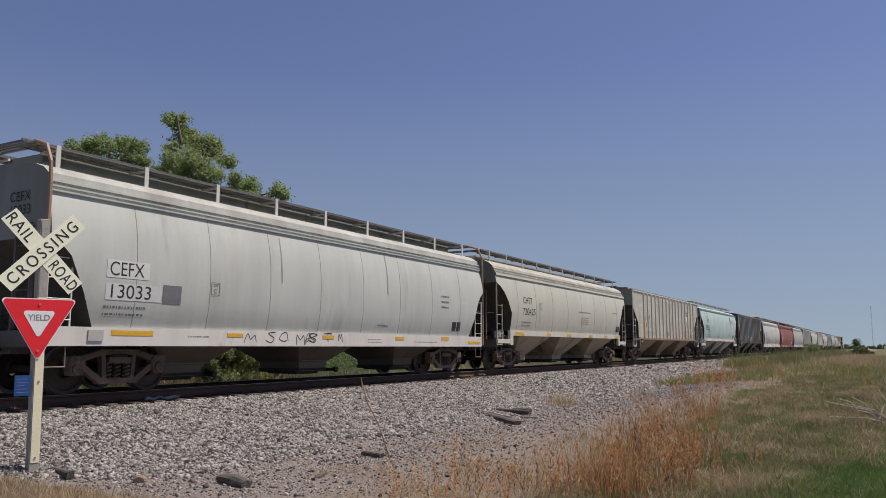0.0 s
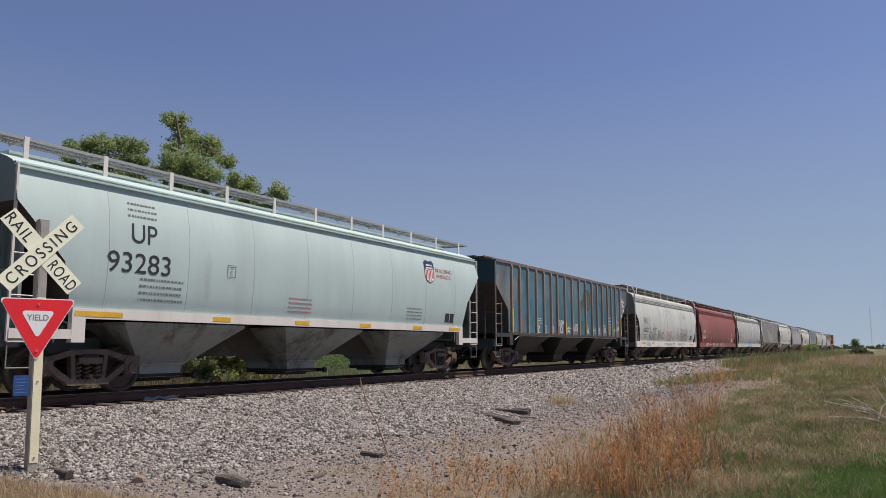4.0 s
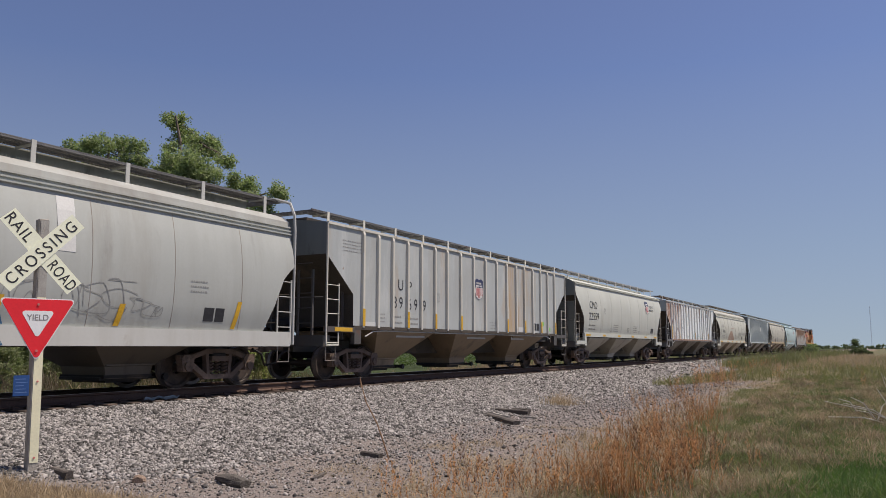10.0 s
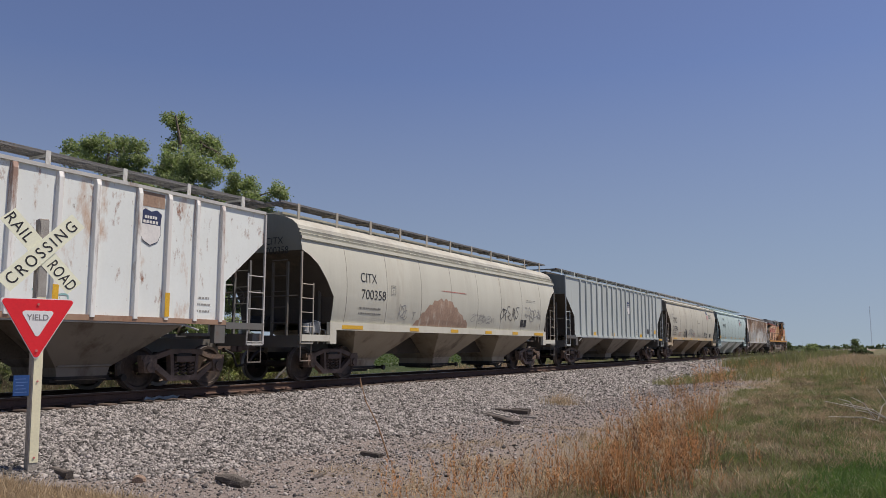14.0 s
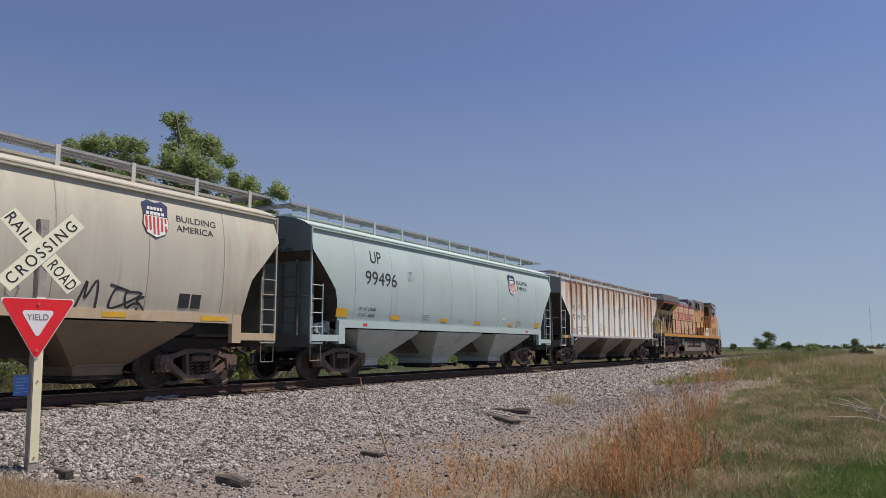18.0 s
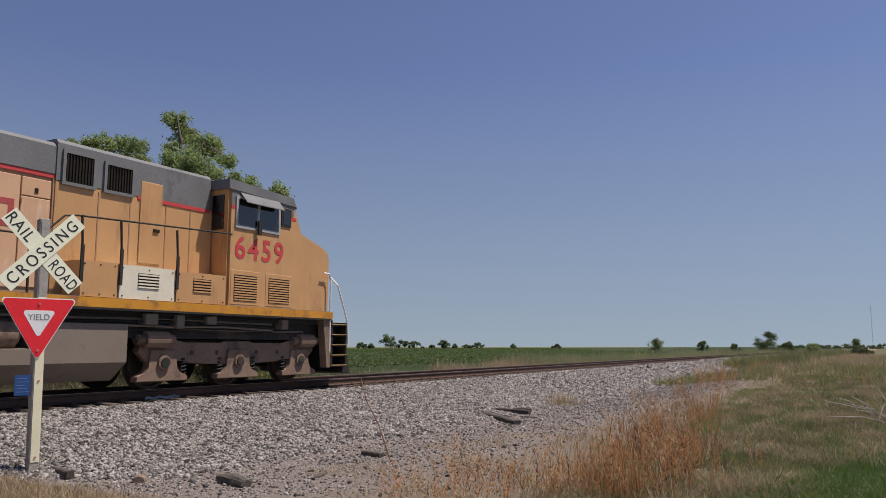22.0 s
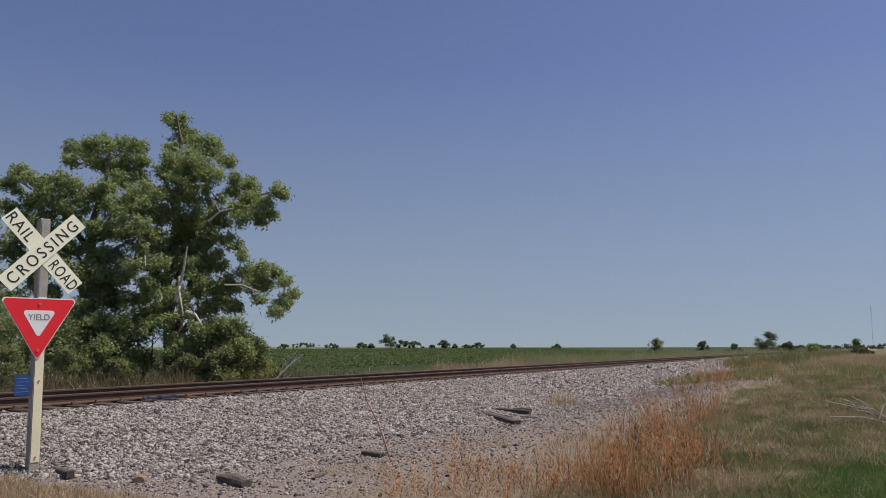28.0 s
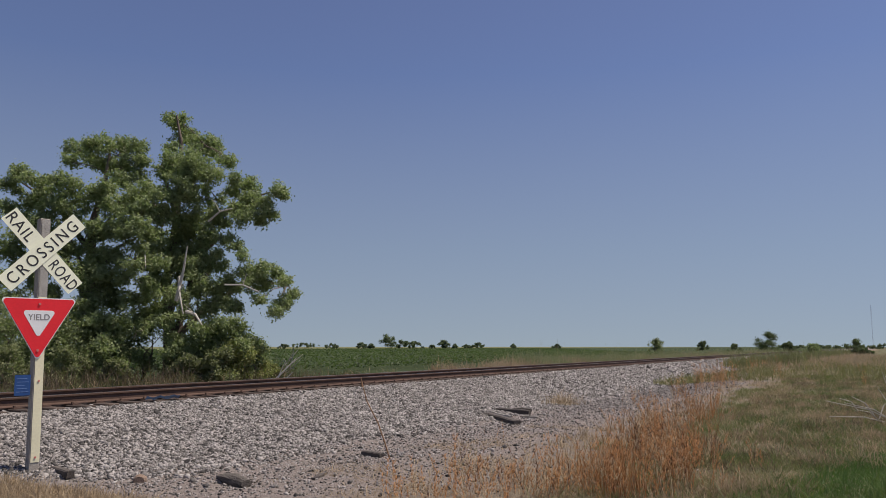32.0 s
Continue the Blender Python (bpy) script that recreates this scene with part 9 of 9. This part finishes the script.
def verge():
    rs = np.random.RandomState(9)
    green = grass_material("fresh_green_grass", (0.098, 0.158, 0.054))
    olive = grass_material("olive_grass", (0.20, 0.185, 0.095))
    tan = grass_material("dry_straw_grass", (0.40, 0.31, 0.2), dry=True)
    rust = grass_material("rust_brown_dead_weeds", (0.375, 0.19, 0.08), 0.75, True)
    weed = grass_material("grey_green_weeds", (0.21, 0.20, 0.115))

    def reg(u0, u1, y0, y1, s0=1.0, s1=1.0):
        def pick(r):
            t = r.uniform() ** 1.5
            return r.uniform(u0, u1), y0 + (y1 - y0) * t, r.uniform(min(s0, s1), max(s0, s1))
        return pick
    def lawn(r):
        y = r.uniform(7.5, 13.6)
        return r.uniform(12.0 + 0.13 * (y - 8) + 0.5 * noise.noise((y * 0.9, 1.5, 3)) + abs(r.normal(0, 0.25)), 15.5), y, r.uniform(0.7, 1.1)

    def rough(r):
        while True:
            y = 6.5 + 30 * r.uniform() ** 1.3
            u = r.uniform(10.2, 17)
            if not (y < 13.4 and u > 12.5 + 0.13 * (y - 8)):
                return u, y, r.uniform(0.5, 1.3)
    grow("green_grass", 42000, lawn, 0.075, 0.005, green, "mown fresh green grass", "grass", rs, 0.5)
    brown = grass_material("brown_dry_verge_grass", (0.275, 0.205, 0.13), dry=True)
    moss = grass_material("dull_green_verge_grass", (0.13, 0.165, 0.062))
    grow("olive_grass", 26000, rough, 0.10, 0.005, olive, "rough olive green verge grass", "grass", rs, 1.0, 0.04, 1.0, -0.9, 3)
    grow("brown_grass", 28000, rough, 0.10, 0.005, brown, "short brown dry grass of the verge", "grass", rs, 1.1, 0.05, 0.8, 0.02, 61)
    grow("moss_green_grass", 27000, rough, 0.10, 0.006, moss, "short dull green grass of the verge", "grass", rs, 1.0, 0.05, 0.8, 0.08, 67)
    grow("scrub_grass", 7000, lambda r: (r.uniform(11.1, 12.7), 8.0 + 4.5 * r.uniform(), r.uniform(0.4, 1.1)), 0.08, 0.005, weed, "dull grey green low scrub beside the lawn", "grass", rs, 1.2, 0.06, 0.8, -0.25, 103)
    grow("gravel_tuft", 260, lambda r: (5.85 + r.normal(0, 0.22), 20.3 + r.normal(0, 0.3), r.uniform(0.6, 1.1)), 0.34, 0.006, tan, "small straw tuft on the gravel", "grass", rs, 0.6)
    grow("far_verge_grass", 26000, reg(5.0, 22, 32, 120, 0.8, 1.5), 0.22, 0.012, olive, "rough olive grass along the bank", "grass", rs, 0.8, patch_cut=-0.2, seed=4)
    grow("grey_weeds", 20000, reg(9.4, 19, 12.0, 80, 0.5, 1.2), 0.12, 0.007, weed, "grey green weeds among the grass", "weeds", rs, 0.8, 0.07, 1.1, -0.1, 7)
    dusk = grass_material("dark_olive_weeds", (0.12, 0.14, 0.065))
    grow("dark_weeds", 9000, reg(10.8, 18, 12.0, 60, 0.5, 1.2), 0.09, 0.007, dusk, "dark olive weed tufts in the grass", "weeds", rs, 0.9, 0.09, 1.3, 0.0, 27)
    grow("straw_grass", 22000, reg(8.6, 17, 12.0, 46, 0.4, 1.3), 0.14, 0.005, tan, "bleached dry straw grass", "grass", rs, 0.7, 0.06, 1.4, 0.0, 11)
    grow("straw_grass_far", 9000, reg(4.5, 18, 40, 130, 0.8, 1.6), 0.34, 0.013, tan, "bleached dry grass along the bank", "grass", rs, 0.5, 0.1, 0.15, 0.0, 15)
    grow("straw_corner", 9000, lambda r: (r.uniform(4.5, 7.2), 4.3 + 1.35 * r.uniform(), r.uniform(0.5, 1.0)), 0.16, 0.005, tan, "short dry straw grass at the foot of the post", "grass", rs, 0.7)
    grow("tall_bank_grass", 16000, lambda r: (r.uniform(3.6, 9), 58 + 110 * r.uniform() ** 1.3, r.uniform(0.7, 1.3)), 0.75, 0.018, weed, "tall grass at the edge of the bank", "grass", rs, 0.35, 0.15, 0.2, -0.4, 41)
    grow("field_edge_weeds", 32000, lambda r: (-r.uniform(4.2, 8), 46 + 150 * r.uniform() ** 1.6, r.uniform(0.5, 1.3)), 0.72, 0.012, grass_material("pale_grey_green_weeds", (0.27, 0.265, 0.17)), "tall grey green weeds beyond the track", "weeds", rs, 0.35, 0.15, 0.2, -0.3, 21)
    grow("brush_twigs", 2600, lambda r: (-r.uniform(6.5, 11), 11 + 15 * r.uniform(), r.uniform(0.4, 1.1)), 0.7, 0.009, grass_material("brown_dead_twigs", (0.15, 0.115, 0.085)), "brown dead twigs under the trees", "brush", rs, 0.5, 0.1, 0.5, -0.1, 57)
    grow("field_edge_straw", 16000, lambda r: (-r.uniform(3.8, 6.5), 34 + 130 * r.uniform() ** 1.3, r.uniform(0.5, 1.2)), 0.6, 0.014, tan, "dry straw beyond the track", "grass", rs, 0.4, 0.1, 0.2, 0.0, 23)
    grow("brush_understory", 14000, lambda r: (-r.uniform(3.4, 8.5), 3 + 27 * r.uniform(), r.uniform(0.5, 1.3)), 0.24, 0.008, grass_material("dark_undergrowth", (0.10, 0.105, 0.055)), "dark green undergrowth at the edge of the brush", "weeds", rs, 0.5, 0.06, 0.6, -0.2, 51)
    grow("brush_straw", 2600, lambda r: (-r.uniform(3.2, 7.5), 3 + 30 * r.uniform(), r.uniform(0.5, 1.2)), 0.34, 0.007, tan, "dry straw in the undergrowth beyond the track", "grass", rs, 0.6, 0.05, 0.8, 0.0, 53)
    # ragged tufts that break up the verge

    def tufts(name, n, region, r, height, blade, mat, label, cut, seed):
        spots, m, tries = [], 0, 0
        while m < n and tries < n * 8:
            tries += 1
            u, y, s = region(rs)
            x = TRACK_X + u
            if noise.noise((x * 0.9, y * 0.55, seed)) < cut:
                continue
            m += 1
            s *= math.exp(rs.normal(0, 0.3))
            q = r * s
            for _ in range(rs.randint(16, 52)):
                xx, yy = x + rs.normal(0, q), y + rs.normal(0, q)
                spots.append((xx, yy, ground_z(xx, yy) - 0.02, s))
        v, f = blades(spots, height, blade, rs, 1.0, 0.5)
        loose_mesh(name, v, f, mat, label, "weeds")

    def scrub(r):
        while True:
            y = 8.0 + 26 * r.uniform() ** 1.4
            u = r.uniform(10.0, 16.5)
            if u > 11.2 - 0.06 * (y - 8) and not (y < 13.4 and u > 12.3 + 0.13 * (y - 8)):
                return u, y, r.uniform(0.6, 1.3)

    def ragged(r):
        y = 7.5 + 20 * r.uniform()
        return 10.6 - 0.06 * (y - 8) + abs(r.normal(0, 0.8)), y, r.uniform(0.5, 1.1)
    umber = grass_material("dark_umber_weeds", (0.13, 0.098, 0.062), dry=True)
    tufts("umber_tufts", 620, scrub, 0.10, 0.085, 0.006, umber, "dark brown weed tufts in the verge", -0.05, 71)
    tufts("olive_tufts", 620, scrub, 0.10, 0.095, 0.006, dusk, "dark olive weed tufts in the verge", 0.0, 75)
    tufts("tan_tufts", 480, scrub, 0.08, 0.10, 0.005, tan, "bleached straw tufts in the verge", 0.05, 79)
    tufts("dull_tufts", 420, ragged, 0.09, 0.08, 0.006, weed, "dull grey green tufts at the edge of the dirt", -0.1, 83)
    tufts("lawn_tufts", 260, lawn, 0.10, 0.09, 0.006, moss, "darker clumps in the mown grass", -0.1, 87)
    grow("straw_litter", 5200, lambda r: (r.uniform(7.0, 10.6), 6.8 + 8 * r.uniform(), r.uniform(0.4, 1.2)), 0.09, 0.004, tan, "bits of dry straw strewn on the dirt", "grass", rs, 2.6, 0.05, 0.9, -0.05, 91)
    def rust_bed(r):
        y = 8.2 + 12.5 * r.uniform() ** 1.4
        return 10.85 - 0.115 * (y - 8.2) + r.normal(0, 0.38), y, r.uniform(0.5, 1.2)
    grow("rust_stems", 900, rust_bed, 0.42, 0.0045, rust, "slender rust-brown dead stems on the verge", "weeds", rs, 0.2, 0.05, 1.1, 0.0, 95)
    grow("golden_stems", 450, rust_bed, 0.36, 0.004, tan, "slender golden dead stems on the verge", "weeds", rs, 0.26, 0.05, 1.1, 0.0, 97)
    # dead rusty weeds: wiry branching stalks
    tones = ([], [], [])

    def stalk(x, y, h):
        z = ground_z(x, y) - 0.02
        p = Vector((x, y, z))
        segs = tones[(0, 0, 0, 0, 0, 1, 1, 2)[rs.randint(0, 8)]]
        d = Vector((rs.normal(0, 0.24), rs.normal(0, 0.24), 1)).normalized()
        k = 5
        for i in range(k):
            q = p + d * (h / k)
            segs.append((p.copy(), q.copy(), 0.005 * (1 - 0.13 * i)))
            if i > 0:
                for _ in range(3):
                    e = (d * 1.3 + Vector((rs.normal(0, 0.42), rs.normal(0, 0.42), rs.normal(0.1, 0.25)))).normalized() * h * rs.uniform(0.1, 0.26)
                    segs.append((q.copy(), q + e, 0.0032))
                    segs.append((q + e * 0.5, q + e * 0.5 + Vector((rs.normal(0, 0.05), rs.normal(0, 0.05), 0.06)) * h * 1.4, 0.0027))
            p = q
            d = (d + Vector((rs.normal(0, 0.12), rs.normal(0, 0.12), 0.05))).normalized()

    def stand(n, u0, u1, y0, y1, h0, h1, cut=-0.2):
        m = 0
        t = 0
        while m < n and t < n * 5:
            t += 1
            u, y = rs.uniform(u0, u1), rs.uniform(y0, y1)
            if noise.noise((u * 0.7, y * 0.5, 31)) < cut:
                continue
            h = rs.uniform(h0, h1)
            for _ in range(rs.randint(1, 9)):
                stalk(TRACK_X + u + rs.normal(0, 0.09), y + rs.normal(0, 0.09), h * rs.uniform(0.5, 1.1))
                m += 1
    for y0, y1, n, c, half in ((8.2, 9.6, 190, 10.95, 0.55), (9.6, 11.5, 190, 10.8, 0.55), (11.5, 14.0, 150, 10.35, 0.5), (14.0, 17.0, 90, 9.95, 0.5), (17.0, 21.0, 80, 9.5, 0.55)):
        stand(n, c - half, c + half, y0, y1, 0.25, 0.72 if y0 < 14 else 0.62, -0.35)
    stand(26, 9.7, 10.4, 7.4, 8.8, 0.25, 0.72, -1)
    stand(130, 9.2, 10.35, 7.6, 8.9, 0.14, 0.46, -1)
    stand(70, 8.9, 10.3, 6.7, 7.9, 0.12, 0.42, -0.5)
    stand(14, 8.9, 9.6, 7.0, 8.6, 0.2, 0.66, -1)
    stand(14, 9.2, 10.0, 8.8, 11.0, 0.2, 0.45, -0.2)
    stand(7, 8.2, 8.8, 7.0, 9.0, 0.2, 0.6, -1)
    stand(6, 8.6, 9.4, 10.5, 14.0, 0.2, 0.36, -0.3)
    stand(60, 10.9, 12.0, 8.6, 13.0, 0.15, 0.4, 0.0)
    stand(90, 7.6, 9.0, 20.0, 26.0, 0.3, 0.6, 0.05)
    stand(130, 7.9, 9.1, 26.5, 31.0, 0.5, 0.95)
    stand(4, 7.4, 8.6, 9.5, 13.0, 0.15, 0.3, -1)
    stand(60, 5.8, 7.6, 50, 58, 0.5, 0.9)
    stand(40, 7.0, 14, 30, 60, 0.4, 0.8, 0.1)
    bark = grass_material("dark_red_brown_stalks", (0.13, 0.065, 0.045), 0.4)
    for segs, mat, label in zip(tones, (rust, tan, bark), ("wiry rust-brown dead weeds on the verge", "wiry straw-coloured dead weeds on the verge", "dark red-brown dry stalks on the verge")):
        v, f = [], []
        for a, b, r in segs:
            d = (b - a).normalized()
            s = d.cross(Vector((0.3, 1, 0.2))).normalized() * r
            s2 = d.cross(s).normalized() * r
            i = len(v)
            v += [a + s, a - s * 0.5 + s2, a - s * 0.5 - s2, b]
            f += [(i, i + 1, i + 3), (i + 1, i + 2, i + 3), (i + 2, i, i + 3)]
        loose_mesh("dead_weeds", np.array([tuple(q) for q in v]), np.array(f), mat, label, "weeds")


def crop_field():
    """Low leafy rows of a bean field: loose leaves, larger with distance."""
    rs = np.random.RandomState(12)
    spots = []
    for _ in range(80000):
        d = 3 + 200 * rs.uniform() ** 1.7
        y = rs.uniform(4, 110 + d * 2.2)
        u = -(9.0 + d)
        u = round(u / 0.76) * 0.76 + rs.normal(0, 0.14)
        x = TRACK_X + u
        spots.append((x, y, ground_z(x, y) + rs.uniform(0.15, 0.5), 0.10 + 0.0016 * d))
    sp = np.array(spots)
    n = len(sp)
    a = rs.normal(0, 1, (n, 3)) * (1, 1, 0.35)
    a /= np.linalg.norm(a, axis=1)[:, None]
    b = np.cross(a, np.array([0.1, 0.2, 1.0]) + rs.normal(0, 0.3, (n, 3)))
    b /= np.linalg.norm(b, axis=1)[:, None]
    s = sp[:, 3, None]
    c = sp[:, :3]
    v = np.stack([c - a * s, c - b * s * 0.6, c + a * s, c + b * s * 0.6], 1)
    f = np.array([(0, 1, 2), (0, 2, 3)])[None] + (np.arange(n) * 4)[:, None, None]
    m = leaf_material("bean_leaves", (0.072, 0.098, 0.042), 0.4)
    loose_mesh("bean_crop", v.reshape(-1, 3), f.reshape(-1, 3), m, "green rows of a leafy bean crop", "crop")


ballast()
verge()
crop_field()


# ---- wood lying about ----
def plank(x, y, length, w, h, turn, tilt, mat, label):
    z = ground_z(x, y)
    bm = bm_new()
    n = 7
    rings = []
    for i in range(n + 1):
        t = i / n
        yy = (t - 0.5) * length
        e = 1 - 0.45 * max(0, abs(t - 0.5) * 2 - 0.7)
        jw, jh = w * e * R.uniform(0.85, 1.1), h * e * R.uniform(0.8, 1.1)
        rings.append([bm.verts.new((a * jw / 2, yy, b * jh / 2 + h * 0.3)) for a, b in ((-1, -1), (1, -1), (1, 0.8), (0.6, 1), (-0.7, 1), (-1, 0.6))])
    for p, q in zip(rings, rings[1:]):
        for k in range(6):
            bm.faces.new((p[k], p[(k + 1) % 6], q[(k + 1) % 6], q[k]))
    bm.faces.new(rings[0])
    bm.faces.new(rings[-1][::-1])
    ob = tagged(part("timber_scrap", bm, mat), label, "timber", "scrap wood beside the track")
    ob.matrix_basis = pose(x, y, z, tilt, 0, turn)


OLD_WOOD = material("weathered_split_timber", (0.10, 0.085, 0.074), 0.9, 0.0, 0.45, 5, 40, bump=0.5, stain=(0.035, 0.028, 0.026), stain_amount=0.45)
GREY_LATH = material("bleached_grey_lath", (0.34, 0.31, 0.27), 0.9, 0.0, 0.35, 6, 50, bump=0.3)
plank(-7.40, 15.75, 2.1, 0.2, 0.13, 45, 0, OLD_WOOD, "weathered split railway timber lying on gravel")
plank(-7.62, 16.15, 1.3, 0.07, 0.12, 47, 0, GREY_LATH, "bleached split of timber beside a dark one")
plank(-7.75, 17.2, 0.95, 0.13, 0.12, 80, 0, OLD_WOOD, "weathered scrap of railway timber")
plank(-7.75, 17.75, 0.5, 0.10, 0.09, 78, 0, OLD_WOOD, "short scrap of old timber")
plank(-7.05, 16.5, 0.5, 0.05, 0.06, 80, 0, GREY_LATH, "thin bleached lath on the gravel")
plank(-6.65, 9.7, 0.42, 0.10, 0.09, 75, 0, OLD_WOOD, "dark broken timber end on the dirt")
plank(-8.75, 6.15, 0.55, 0.10, 0.09, 75, 0, OLD_WOOD, "broken timber beside the signpost")
plank(-6.2, 7.9, 0.5, 0.05, 0.04, 20, 0, OLD_WOOD, "thin dark stick on the dirt")


def rounded_lump(name, x, y, length, r, turn, mat, label, category, rough, seed):
    """A rounded, uneven lump drawn out along its own y: a sunken log, a rock."""
    bm = bm_new()
    n, m = 14, 12
    rings = []
    for i in range(n + 1):
        t = i / n
        e = r * max(0.05, math.sin(math.pi * min(0.93, 0.12 + t * 0.84))) ** 0.45
        ring = []
        for k in range(m):
            a = 2 * math.pi * k / m
            p = Vector((math.cos(a) * e, (t - 0.5) * length, math.sin(a) * e * 0.8))
            q = 1 + rough * noise.noise((p.x * 9 + seed, p.y * 7, p.z * 9))
            ring.append(bm.verts.new((p.x * q, p.y, p.z * q + r * 0.35)))
        rings.append(ring)
    for p, q in zip(rings, rings[1:]):
        for k in range(m):
            bm.faces.new((p[k], p[(k + 1) % m], q[(k + 1) % m], q[k]))
    bm.faces.new(rings[0])
    bm.faces.new(rings[-1][::-1])
    ob = tagged(part(name, bm, mat), label, category)
    ob.matrix_basis = pose(x, y, ground_z(x, y), 0, 0, turn)


LOG_BARK = material("grey_brown_rotten_bark", (0.105, 0.092, 0.08), 0.95, 0.0, 0.4, 8, 60, bump=0.9, stain=(0.04, 0.035, 0.03), stain_amount=0.4, stain_scale=7)
ROCK = material("pinkish_brown_rock", (0.24, 0.17, 0.125), 0.9, 0.0, 0.4, 7, 50, bump=0.7)
rounded_lump("log", -6.78, 7.0, 0.66, 0.105, 72, LOG_BARK, "grey weathered log half sunk in ballast", "log", 0.35, 3.0)
rounded_lump("rock", -7.78, 6.5, 0.18, 0.07, 40, ROCK, "pinkish brown rock lying on the ballast", "rock", 0.6, 9.0)


def blue_scrap():
    """A torn strip of pale blue plastic caught between the ties."""
    bm = bm_new()
    rows = [[bm.verts.new((0.03 * math.sin(i * 1.3), -0.42 + i * 0.105, 0.02 + 0.018 * math.sin(i * 2.1 + j) + j * 0.03)) for j in range(3)] for i in range(9)]
    for i, row in enumerate(rows):
        for j, v in enumerate(row):
            v.co.x += (j - 1) * (0.05 - 0.004 * abs(i - 4))
    for p, q in zip(rows, rows[1:]):
        for j in range(2):
            bm.faces.new((p[j], p[j + 1], q[j + 1], q[j]))
    bmesh.ops.solidify(bm, geom=bm.faces[:], thickness=0.004)
    mat = material("faded_blue_plastic", (0.16, 0.23, 0.34), 0.5, 0.0, 0.2, 4, 30)
    ob = tagged(part("plastic_strip", bm, mat), "torn faded blue plastic strip beside the rail", "litter")
    ob.matrix_basis = pose(TRACK_X + 1.18, 10.75, RAIL_Z - 0.19)


blue_scrap()


def driftwood():
    x, y = aimed(px(503), 40)
    d = thing("dead_branches", pose(x, y, ground_z(x, y), 0, 0, YAW), "heap of bleached dead branches beside the field", "branches")
    for k, (a, e, top) in enumerate(((-0.5, 0.75, 1.25), (-0.45, 0.95, 0.95), (-0.3, 0.45, 1.0), (-0.7, 0.5, 0.55), (-0.1, 0.85, 0.65), (-0.6, 0.1, 0.75), (0.1, 0.6, 1.4))):
        bm = bm_new()
        tube(bm, [(a, 0.1 * k, 0), ((a + e) / 2 + 0.05, 0, top * 0.42), (e, -0.08 * k, top)], 0.05, 5, 0.018)
        part("branch", bm, DEADWOOD, d)


driftwood()


def tall_stalk():
    x, y = -6.26, 9.58
    s = thing("dry_weed_stalk", pose(x, y, ground_z(x, y), 0, 0, YAW), "single tall dry weed stalk with a seed head", "weed")
    bm = bm_new()
    tube(bm, [(0, 0, 0), (-0.08, 0, 0.25), (-0.18, 0, 0.52), (-0.34, 0, 0.82), (-0.42, 0, 1.1)], 0.012, 6, 0.007)
    part("stem", bm, grass_stem, s)
    bm = bm_new()
    tube(bm, [(-0.405, 0, 1.02), (-0.42, 0, 1.1), (-0.43, 0, 1.17)], 0.018, 6, 0.006)
    part("seed_head", bm, grass_stem, s)


grass_stem = material("dry_brown_stem", (0.26, 0.15, 0.085), 0.9, 0.0, 0.3, 5, 40)
tall_stalk()


def white_tangle():
    x, y = -0.28, 18.3
    d = thing("dead_branches", pose(x, y, ground_z(x, y), 0, 0, YAW), "pale bleached brush tangled in the grass", "branches")
    for k, (x0, z0, x1, z1) in enumerate(((0.6, 0.02, -0.9, 0.48), (0.5, 0.05, -0.5, 0.44), (0.4, 0.03, -0.8, 0.16), (0.65, 0, 0.42, 0.98), (0.5, 0, 0.62, 0.85), (0.42, 0.1, 0.22, 0.72),
                                          (0.1, 0.18, -0.32, 0.56), (-0.2, 0.27, -0.55, 0.52), (0.55, 0.2, 0.3, 1.05), (0.3, 0.05, -0.25, 0.3), (0.75, 0.1, 0.5, 0.7), (0.2, 0.1, 0.5, 0.5))):
        bm = bm_new()
        tube(bm, [(x0, 0.05 * (k % 5), z0), ((x0 + x1) / 2, 0.03 * k - 0.2, (z0 + z1) / 2 + 0.07), (x1, 0.04 * (k % 4), z1)], 0.015, 5, 0.006)
        part("branch", bm, DEADWOOD, d)


white_tangle()


# ---- what moves ----
def motions():
    """The train rolls by at one speed; its wheels turn with it."""
    for car, y in TRAIN:
        walk(car, [(0, pose(TRACK_X, y, RAIL_Z)), (32, pose(TRACK_X, y - SPEED * 32, RAIL_Z))])
    first = {}
    for w, y, r in TURNING:
        if (y, r) not in first:
            walk(w, spin_rows(y, r, r))
            first[y, r] = w
        else:
            keys = first[y, r].animation_data
            w.rotation_mode = "QUATERNION"
            w.animation_data_create()
            w.animation_data.action = keys.action
            w.animation_data.action_slot = keys.action_slot


motions()
